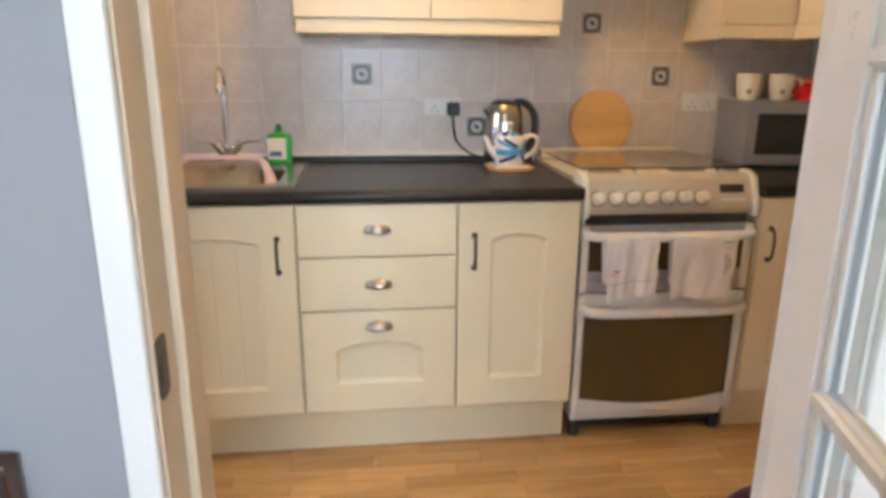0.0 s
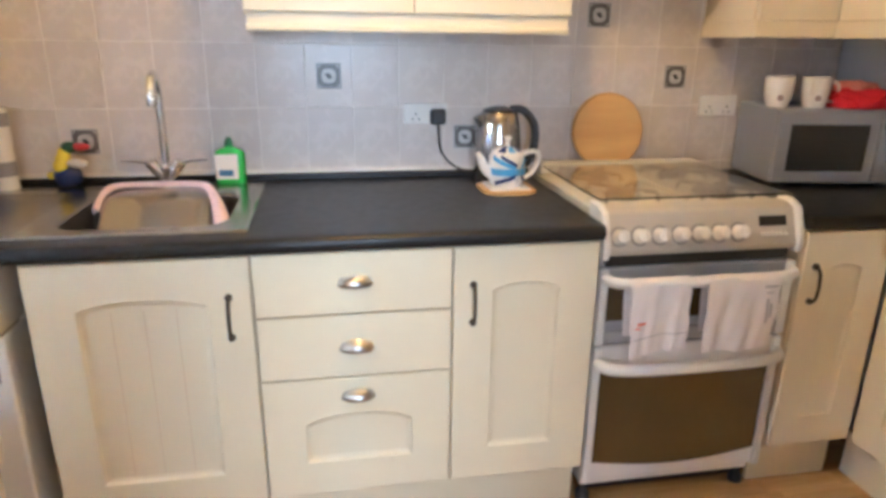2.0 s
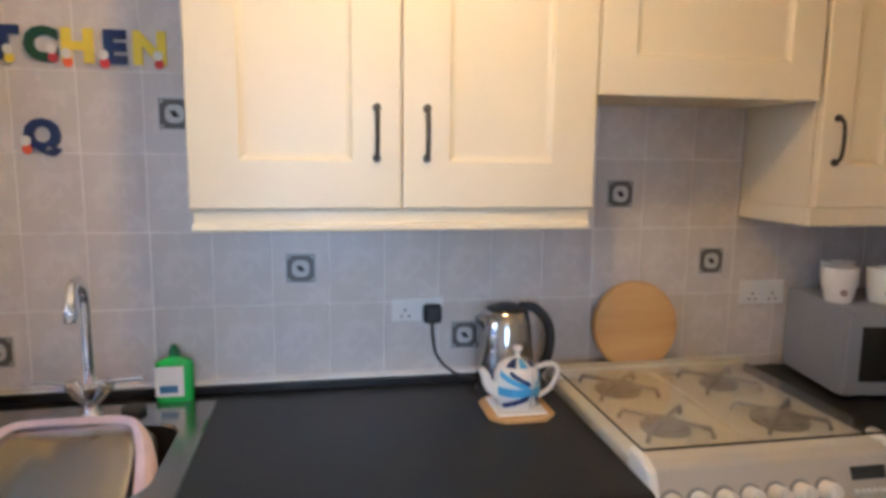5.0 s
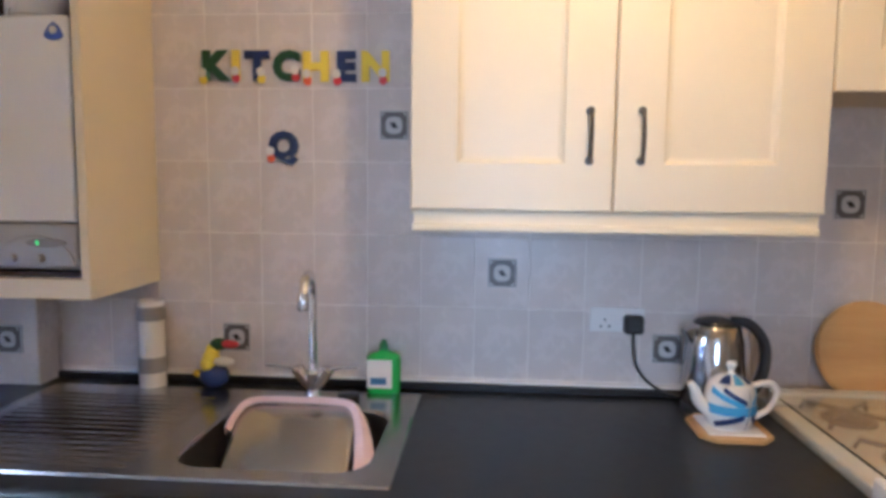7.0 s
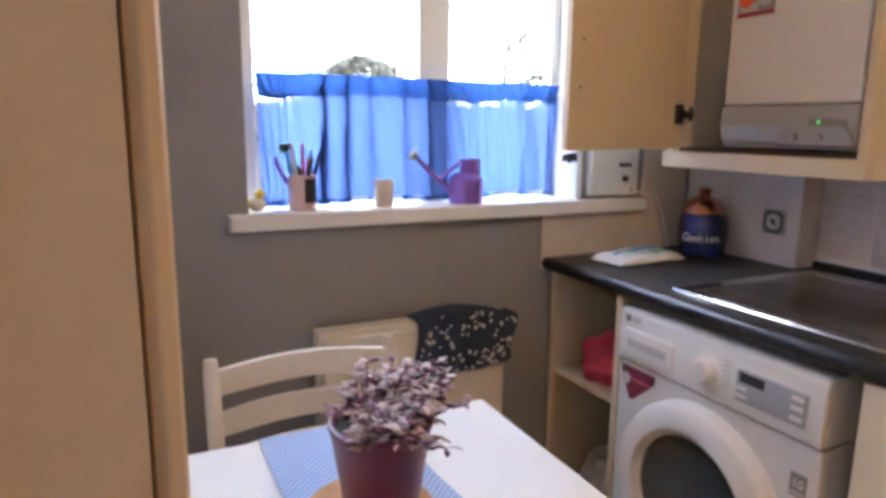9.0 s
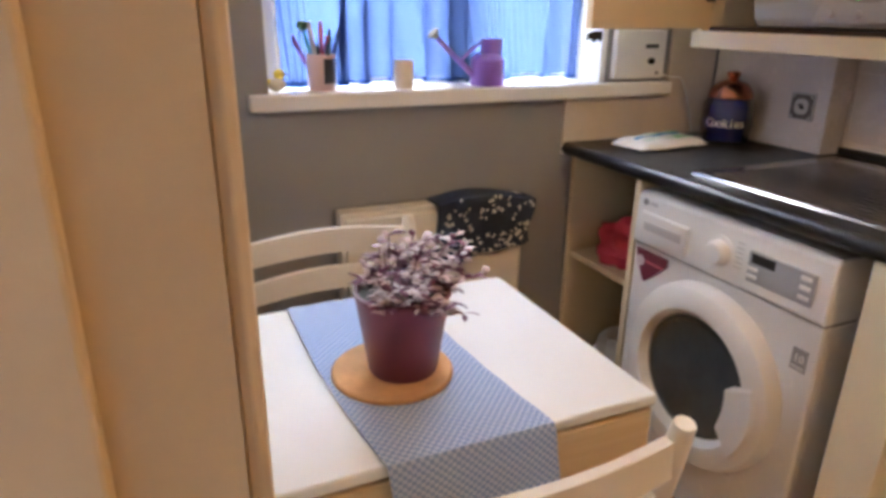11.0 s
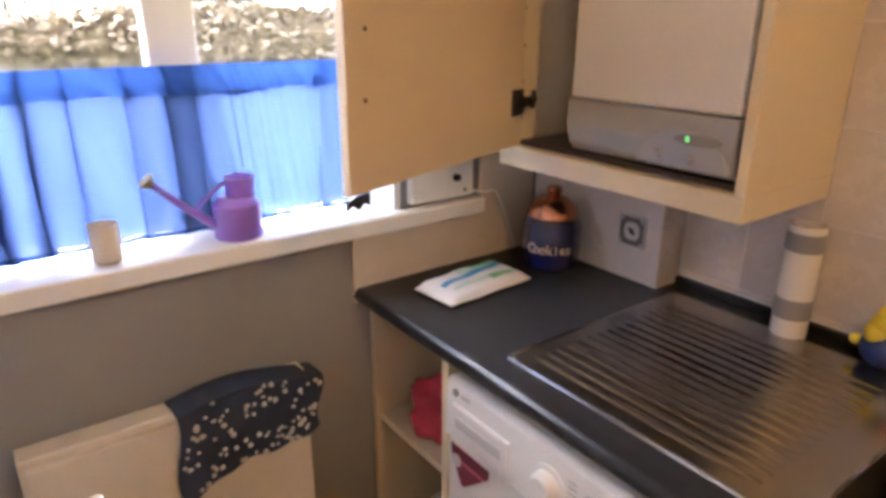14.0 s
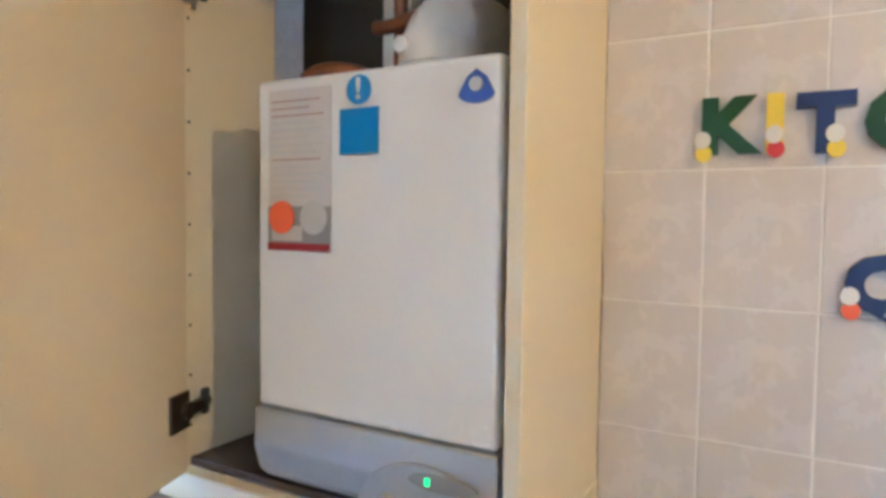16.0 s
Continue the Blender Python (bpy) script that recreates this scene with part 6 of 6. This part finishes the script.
for i in range(61):
    s = 0.66 * i / 60
    if s < 0.537:
        x, zz = TX0 + 0.004 + s, TZ + 0.0035
    else:
        d2 = s - 0.537
        x, zz = TX1 + 0.003 + min(d2, 0.006), TZ + 0.0035 - max(0, d2 - 0.004)
    sh = 0.055 * max(0, (s - 0.20) / 0.46) ** 1.6
    cols.append([bm.verts.new((x, 1.016 + sh * 0.8 + (0.250 + 0.02 * s) * k / 20, zz + 0.0008 * math.sin(k * 1.3 + i * 0.7))) for k in range(21)])
for a, b in zip(cols, cols[1:]):
    for k in range(20):
        bm.faces.new((a[k], a[k + 1], b[k + 1], b[k]))
bm.normal_update()
bmesh.ops.solidify(bm, geom=bm.faces[:], thickness=0.0022)
part("cloth", bm, RUN, runner, smooth=True)
PXC, PYC, MXC, MYC = -0.784, 1.147, -0.790, 1.130
cm = thing("cork_mat", (MXC, MYC, TZ + 0.0045), "round cork mat under the plant pot", "mat")
part("disc", lathe([(0, 0), (0.098, 0), (0.101, 0.003), (0.101, 0.008), (0.098, 0.011), (0, 0.011)], (MXC, MYC, TZ + 0.0045), 48), CORK, cm, smooth=True)
pp = thing("pot_plant", (PXC, PYC, TZ + 0.0155), "purple and silver leaved plant in a plum pot", "plant")
pz = TZ + 0.0155
part("pot", lathe([(0, 0), (0.054, 0), (0.057, 0.004), (0.076, 0.132), (0.079, 0.137), (0.079, 0.143), (0.073, 0.143), (0.070, 0.128), (0, 0.120)], (PXC, PYC, pz), 40), mat("plum_glaze", (0.125, 0.020, 0.046), 0.42, vary=0.1, scale=7, fine=90, bump=0.02, coat=0.0), pp, smooth=True)
part("soil", lathe([(0, 0.139), (0.070, 0.135), (0.070, 0.130), (0, 0.126)], (PXC, PYC, pz), 24), DARK, pp)
LEAFS = [mat("silver_pink_leaf", (0.50, 0.40, 0.42), 0.4, vary=0.25, scale=60, fine=300, bump=0.1, island=0.35), mat("purple_leaf", (0.13, 0.035, 0.075), 0.4, vary=0.25, scale=60, fine=300, bump=0.1, island=0.4)]
rng = np.random.RandomState(8)
leafb = [bmesh.new(), bmesh.new()]
stems = bmesh.new()


def leaf(bm, p, direction, up, ln, wd):
    d = Vector(direction).normalized()
    s = d.cross(Vector(up)).normalized()
    n = s.cross(d)
    row = []
    for t, w, b in ((0, 0.12, 0), (0.3, 0.9, 0.10), (0.65, 0.8, 0.08), (1.0, 0.05, -0.06)):
        c = p + d * ln * t + n * ln * b
        row.append((bm.verts.new(c - s * wd * w - n * 0.0015), bm.verts.new(c), bm.verts.new(c + s * wd * w - n * 0.0015)))
    for a, b in zip(row, row[1:]):
        bm.faces.new((a[0], a[1], b[1], b[0]))
        bm.faces.new((a[1], a[2], b[2], b[1]))


for k in range(68):
    ang, rad = rng.uniform(0, 6.283), rng.uniform(0, 1) ** 0.6
    base = Vector((PXC + 0.055 * rad * math.cos(ang), PYC + 0.055 * rad * math.sin(ang), pz + 0.125))
    lean = 0.008 + 0.042 * rad
    h = rng.uniform(0.020, 0.076) * (1.15 - 0.6 * rad) + (0.03 if math.sin(ang - 0.9) > 0.3 else 0)
    tip = base + Vector((lean * math.cos(ang) + rng.uniform(-0.012, 0.012), lean * math.sin(ang) + 0.026 + rng.uniform(-0.012, 0.012), h - (0.025 if rad > 0.95 else 0)))
    mid = (base + tip) / 2 + Vector((0, 0, 0.012))
    tube([base, mid, tip], 0.0013, 5, stems)
    for j in range(9):
        t = 0.3 + 0.75 * j / 8
        p = base.lerp(mid, min(1, t * 2)) if t < 0.5 else mid.lerp(tip, min(1, t * 2 - 1))
        aa = rng.uniform(0, 6.283)
        dirv = Vector((math.cos(aa), math.sin(aa), rng.uniform(-0.25, 0.6)))
        leaf(leafb[0 if rng.rand() < 0.62 else 1], p, dirv, (rng.uniform(-0.3, 0.3), rng.uniform(-0.3, 0.3), 1), rng.uniform(0.014, 0.030), rng.uniform(0.0045, 0.0085))
part("stem", stems, LEAFS[1], pp, kind="stuff")
part("silver_leaves", leafb[0], LEAFS[0], pp, "silver pink leaves", kind="stuff")
part("purple_leaves", leafb[1], LEAFS[1], pp, "dark purple leaves", kind="stuff")

# radiator below the window with cloths on it
rad = thing("radiator", (-1.60, 1.55, 0.15), "cream panel radiator under the window", "radiator")
RY0, RY1, RZ0, RZ1 = 1.262, 1.842, 0.14, 0.772
part("panel", box(XW + 0.055, RY0, RZ0, XW + 0.072, RY1, RZ1 - 0.012, 0.004), CHAIRPAINT, rad)
part("back_panel", box(XW + 0.020, RY0, RZ0, XW + 0.034, RY1, RZ1 - 0.012, 0.004), CHAIRPAINT, rad)
part("top_grille", box(XW + 0.018, RY0 - 0.004, RZ1 - 0.014, XW + 0.074, RY1 + 0.004, RZ1, 0.003), CHAIRPAINT, rad)
for y0 in (RY0 - 0.004, RY1 - 0.002):
    part("end_cover", box(XW + 0.018, y0, RZ0, XW + 0.074, y0 + 0.006, RZ1 - 0.012, 0.002), CHAIRPAINT, rad)
part("front_board", box(XW + 0.074, RY0 + 0.008, 0.30, XW + 0.090, RY0 + 0.285, RZ1 - 0.018, 0.003), CHAIRPAINT, rad)
STAR = cloth("navy_dotted_cloth", (0.040, 0.052, 0.085), vary=0.3)
dc = thing("dotted_cloth", (XW + 0.09, 1.70, 0.52), "navy cloth with pale dots draped over the radiator", "cloth")
bm = bmesh.new()
cols = []
rng = np.random.RandomState(21)


def drape(u, v):
    """Place on the cloth: u along the radiator, v from behind over the top to the front hem."""
    y = 1.535 + 0.335 * u + 0.010 * math.sin(v * 6)
    bulge = 0.010 * math.sin(9 * u + 1) * v + 0.006 * math.sin(23 * u) * v
    drop = 0.235 - 0.045 * math.sin(2.2 * u + 0.4) - 0.055 * u * u
    if v < 0.12:
        return Vector((XW + 0.030 + 0.055 * v / 0.12, y, RZ1 + 0.008 + 0.018 * math.sin(u * 4)))
    return Vector((XW + 0.098 + bulge, y, RZ1 + 0.006 + 0.018 * math.sin(u * 4) * (1 - v) - drop * (v - 0.12) / 0.88))


for i in range(31):
    cols.append([bm.verts.new(drape(i / 30, k / 22)) for k in range(23)])
for a, b in zip(cols, cols[1:]):
    for k in range(22):
        bm.faces.new((a[k], a[k + 1], b[k + 1], b[k]))
bm.normal_update()
bmesh.ops.solidify(bm, geom=bm.faces[:], thickness=0.005)
part("cloth", bm, STAR, dc, smooth=True)
dots = bmesh.new()
for k in range(95):
    u, v = rng.uniform(0.03, 0.97), rng.uniform(0.14, 0.97)
    c = drape(u, v) + Vector((0.0075, 0, 0))
    r = rng.uniform(0.0045, 0.0085)
    ctr = dots.verts.new(c + Vector((0.0015, 0, 0)))
    q = [dots.verts.new(c + Vector((-0.002, r * math.cos(1.047 * j) * rng.uniform(0.6, 1.2), r * math.sin(1.047 * j) * rng.uniform(0.6, 1.2)))) for j in range(6)]
    for j in range(6):
        dots.faces.new((ctr, q[j], q[(j + 1) % 6]))
part("dots", dots, LGREY, dc, "pale dots", kind="stuff")

# ---- doorway door, bin, hall ----
GH, DL = (0.655, 0.795), 0.735
leaf_door = thing("glazed_door", (GH[0], GH[1], 0.006), "white painted glazed door standing open into the hall", "door", turn=-106.3)
ys0, ys1 = -0.0, 0.036
rows_z = [0.20, 0.52, 0.895, 1.275, 1.655, 1.89]
for x0, x1 in ((0, 0.098), (DL - 0.098, DL)):
    part("stile", box(x0, ys0, 0, x1, ys1, 1.975, 0.003), GLOSS, leaf_door)
for z0, z1 in ((0, 0.20), (1.89, 1.975)):
    part("rail", box(0.098, ys0, z0, DL - 0.098, ys1, z1, 0.002), GLOSS, leaf_door)
pw = (DL - 0.196) / 3


def bar_profile(d):
    return [(-0.011, ys0 + 0.008), (-0.006, ys0 + 0.001), (0.006, ys0 + 0.001), (0.011, ys0 + 0.008), (0.011, ys1 - 0.008), (0.006, ys1 - 0.001), (-0.006, ys1 - 0.001), (-0.011, ys1 - 0.008)]


for k in (1, 2):
    bm = prism([(0.098 + pw * k + u, v) for u, v in bar_profile(0)], 0.20, 1.89, "Z")
    part("glazing_bar", bm, GLOSS, leaf_door)
for zc in rows_z[1:-1]:
    bm = prism([(v, zc + u) for u, v in bar_profile(0)], 0.098, DL - 0.098, "X")
    part("glazing_bar", bm, GLOSS, leaf_door)
for i in range(3):
    for z0, z1 in zip(rows_z, rows_z[1:]):
        x0, x1 = 0.098 + pw * i, 0.098 + pw * (i + 1)
        bm = None
        for d0, yy0 in ((0, ys0 + 0.006), (0, ys1 - 0.012)):
            for q in (((x0, z0), (x0 + 0.018, z1)), ((x1 - 0.018, z0), (x1, z1)), ((x0 + 0.018, z0), (x1 - 0.018, z0 + 0.016)), ((x0 + 0.018, z1 - 0.016), (x1 - 0.018, z1))):
                bm = box(q[0][0], yy0, q[0][1], q[1][0], yy0 + 0.006, q[1][1], 0.0015, 1, bm=bm)
        part("bead", bm, GLOSS, leaf_door)
        p = part("pane", box(x0 + 0.002, 0.016, z0 + 0.002, x1 - 0.002, 0.020, z1 - 0.002), PANE, leaf_door)
        p.visible_shadow = False

binn = thing("pedal_bin", (1.105, 1.33, 0), "small white bin with a plum lid", "bin")
part("body", lathe([(0, 0), (0.105, 0), (0.112, 0.01), (0.120, 0.19), (0, 0.19)], (1.105, 1.33, 0), 32), WHITE_PLASTIC, binn, smooth=True)
part("lid", lathe([(0, 0.262), (0.05, 0.258), (0.10, 0.238), (0.122, 0.212), (0.124, 0.19), (0, 0.19)], (1.105, 1.33, 0), 32), paint("plum_plastic", (0.05, 0.012, 0.03), 0.35), binn, smooth=True)

hc = thing("hall_cabinet", (-0.62, 0.52, 0), "dark wooden hall cabinet with an orange pine top", "cabinet")
DARKWOOD = wood("dark_stained_wood", (0.09, 0.045, 0.022), (0.05, 0.022, 0.012), 0.4, axis=0, grain=18, random=0.05)
part("body", box(-1.00, 0.39, 0.06, -0.233, YH - 0.02, 0.845, 0.004), DARKWOOD, hc)
part("top", box(-1.03, 0.37, 0.845, -0.240, YH - 0.044, 0.872, 0.005), BOARDWOOD, hc, "orange pine top")
part("gallery", box(-1.03, YH - 0.043, 0.845, -0.213, YH - 0.016, 0.912, 0.004), DARKWOOD, hc, "dark raised back edge")
part("gallery", box(-0.239, 0.37, 0.845, -0.213, YH - 0.044, 0.905, 0.004), DARKWOOD, hc, "dark raised side edge")
for y0 in (-0.99, -0.63):
    part("door", shaker(y0, 0.10, y0 + 0.355, 0.78, 0.368, stile=0.05, rail=0.06), DARKWOOD, hc)
for x in (-0.98, -0.30):
    part("foot", box(x, 0.42, 0, x + 0.04, 0.63, 0.06), DARKWOOD, hc)

# ceiling lamp
LX, LY = 0.37, 1.77
lampf = thing("ceiling_lamp", (LX, LY, CEILING), "plain ceiling lamp holder with a bare bulb", "lamp")
part("rose", lathe([(0, 0), (0.045, 0), (0.04, -0.012), (0.012, -0.018), (0, -0.018)], (LX, LY, CEILING - 0.001), 24), WHITE_PLASTIC, lampf, smooth=True)
part("holder", lathe([(0, -0.018), (0.012, -0.018), (0.018, -0.024), (0.018, -0.045), (0, -0.045)], (LX, LY, CEILING), 18), WHITE_PLASTIC, lampf, smooth=True)

# ---- outside ----
ground = tagged(part("ground", box(-60, -60, -0.8, XW - 0.3, 60, -0.5), mat("garden_grass", (0.07, 0.09, 0.04), 0.9, vary=0.3, scale=0.6, fine=6, bump=0.3)), "dull garden grass outside", "ground", kind="structure")
tagged(part("backdrop", box(-58, -90, -0.5, -57.5, 90, 150), glow("bright_overcast_sky", (0.93, 0.96, 1.0), 60.0)), "bright overcast sky", "sky", kind="structure")
BARK = mat("grey_bark", (0.16, 0.13, 0.10), 0.9, vary=0.3, scale=10, fine=60, bump=0.4)
TWIG = mat("brown_twigs", (0.34, 0.28, 0.22), 0.9, vary=0.3)
# Green paled and greyed so the leaf colour carries the bright haze outside.
FOLI = mat("haze_paled_foliage", (0.16, 0.165, 0.12), 0.7, vary=0.4, scale=4, fine=40, bump=0.2, island=0.25)
DRY = mat("brown_hedge_leaf", (0.33, 0.275, 0.19), 0.8, vary=0.3, scale=4, fine=40, bump=0.2, island=0.2)


def bare_tree(x, y, h, seed, label):
    t = thing("tree", (x, y, -0.5), label, "tree", "trees outside")
    r = np.random.RandomState(seed)
    trunk, crown = bmesh.new(), bmesh.new()
    base = Vector((x, y, -0.5))
    top = base + Vector((0.2, 0.3, h * 0.75))
    tube(curve_points([base, base.lerp(top, 0.5) + Vector((0.1, -0.15, 0)), top], 5), [0.10 - 0.007 * k for k in range(11)], 8, trunk)

    def grow(p, d, ln, rad, depth):
        q = p + d * ln
        tube([p, p.lerp(q, 0.5) + Vector(r.uniform(-0.05, 0.05, 3)) * ln, q], [rad, rad * 0.8, rad * 0.6], 5, trunk if depth == 0 else crown)
        if depth < 4:
            for _ in range(4 if depth < 2 else 3):
                nd2 = (d + Vector(r.uniform(-0.75, 0.75, 3)) + Vector((0, 0, 0.18))).normalized()
                grow(p.lerp(q, r.uniform(0.55, 1.0)), nd2, ln * r.uniform(0.55, 0.8), rad * 0.55, depth + 1)
    for k in range(7):
        f = 0.35 + 0.65 * k / 6
        aa = k * 2.4
        grow(base.lerp(top, f), Vector((math.cos(aa), math.sin(aa), 0.9)).normalized(), h * 0.26, 0.042, 0)
    part("trunk", trunk, BARK, t)
    part("crown", crown, TWIG, t, "fine bare twigs", kind="stuff")


def leafy(name, x, y, z0, sx, sy, h, seed, material, n, label, category, cone=False):
    t = thing(name, (x, y, -0.5), label, category, "greenery outside")
    r = np.random.RandomState(seed)
    trunk = tube([(x, y, -0.5), (x, y, z0 + h * 0.8)], [0.14, 0.03], 8)
    part("trunk", trunk, BARK, t)
    bm = bmesh.new()
    for _ in range(n):
        a, f = r.uniform(0, 6.283), r.uniform(0, 1)
        rad = r.uniform(0.45, 1.0) * ((1 - f) ** 0.8 if cone else (1 - (2 * f - 1) ** 4) ** 0.5) * (0.8 + 0.3 * math.sin(3 * a + 7 * f + seed))
        p = Vector((x + sx * rad * math.cos(a), y + sy * rad * math.sin(a), z0 + h * f))
        d = Vector(r.uniform(-1, 1, 3))
        leaf(bm, p, d, (0.1, 0.2, 1), r.uniform(0.07, 0.16), r.uniform(0.025, 0.055))
    part("crown", bm, material, t, kind="stuff")
    if category == "hedge":
        core = bmesh.new()
        bmesh.ops.create_icosphere(core, subdivisions=5, radius=1.0)
        for v in core.verts:
            c = v.co
            k = 0.86 + 0.10 * noise.noise(c * 5) + 0.06 * noise.noise(c * 13)
            v.co = Vector((x + sx * 0.8 * k * c.x, y + sy * k * math.copysign(abs(c.y) ** 0.5, c.y), z0 + h * (0.5 + 0.5 * k * math.copysign(abs(c.z) ** 0.4, c.z))))
        part("twig_mass", core, material, t, "dense brown twigs", kind="stuff")


bare_tree(-15, 9.6, 7.6, 3, "bare grey tree beyond the garden")
bare_tree(-19, 12.6, 9.0, 7, "bare grey tree beyond the garden")
leafy("conifer", -17, 6.5, 0.3, 1.5, 1.9, 2.85, 2, FOLI, 15000, "dark evergreen tree beyond the garden", "tree")
leafy("shrub", -13, 9.6, 0.0, 1.0, 1.6, 2.55, 5, FOLI, 2600, "green shrub in the garden", "shrub")
leafy("shrub", -16, 2.4, 0.0, 1.2, 1.4, 2.6, 6, FOLI, 1800, "green shrub in the garden", "shrub")
leafy("hedge", -9, 4.5, -0.4, 0.8, 6.5, 2.05, 9, DRY, 30000, "brown leafless garden hedge", "hedge")

# ---- pieces: wall tiles ----
tm = {}


def tile_piece(x0, x1, z0, z1):
    key = (round(x1 - x0, 3), round(z1 - z0, 3))
    if key not in tm:
        b = box(0, -0.006, 0, key[0], 0.0, key[1])
        fr = [e for e in b.edges if all(v.co.y < -0.005 for v in e.verts)]
        bmesh.ops.bevel(b, geom=fr, offset=0.0015, segments=1, affect="EDGES")
        me = bpy.data.meshes.new("tile")
        b.to_mesh(me)
        b.free()
        me.materials.append(TILE)
        tm[key] = me
    o = new("tile", tm[key])
    o.location = (x0, YN + 0.0050, z0)
    o.parent = wall_n


for i in range(-12, 13):
    xa, xb = 0.11 + TW * (i - 0.5) + 0.0015, 0.11 + TW * (i + 0.5) - 0.0015
    xa, xb = max(xa, XW + 0.001), min(xb, XE - 0.001)
    for j in range(-2, 6):
        za, zb = 1.255 + TH * (j - 0.5) + 0.0015, 1.255 + TH * (j + 0.5) - 0.0015
        za, zb = max(za, TOP - 0.03), min(zb, CEILING - 0.002)
        if xb - xa > 0.01 and zb - za > 0.01:
            tile_piece(xa, xb, za, zb)

# ---- pieces: floor strips ----
random.seed(4)
fl = bpy.data.objects["floor"]
ORIGIN[fl] = Matrix.Identity(4)
pm = {}
y = YN - 0.30
while y > 0.30:
    x = XW - random.uniform(0.0, 0.4)
    while x < XE:
        L = random.choice((0.28, 0.36, 0.44))
        x1 = min(x + L, XE)
        x0 = max(x, XW)
        if x1 - x0 > 0.02:
            key = round(x1 - x0, 3)
            if key not in pm:
                b = box(0, 0, -0.012, key - 0.0012, 0.0638, 0.0, 0.0008, 1)
                me = bpy.data.meshes.new("plank")
                b.to_mesh(me)
                b.free()
                me.materials.append(OAK)
                pm[key] = me
            o = new("plank", pm[key])
            o.location = (x0, y, 0)
            o.parent = fl
        x += L
    y -= 0.065
bm = box(XW, -2.6, -0.012, XE, 0.29, 0.0)
part("hall_floor", bm, OAK, fl)
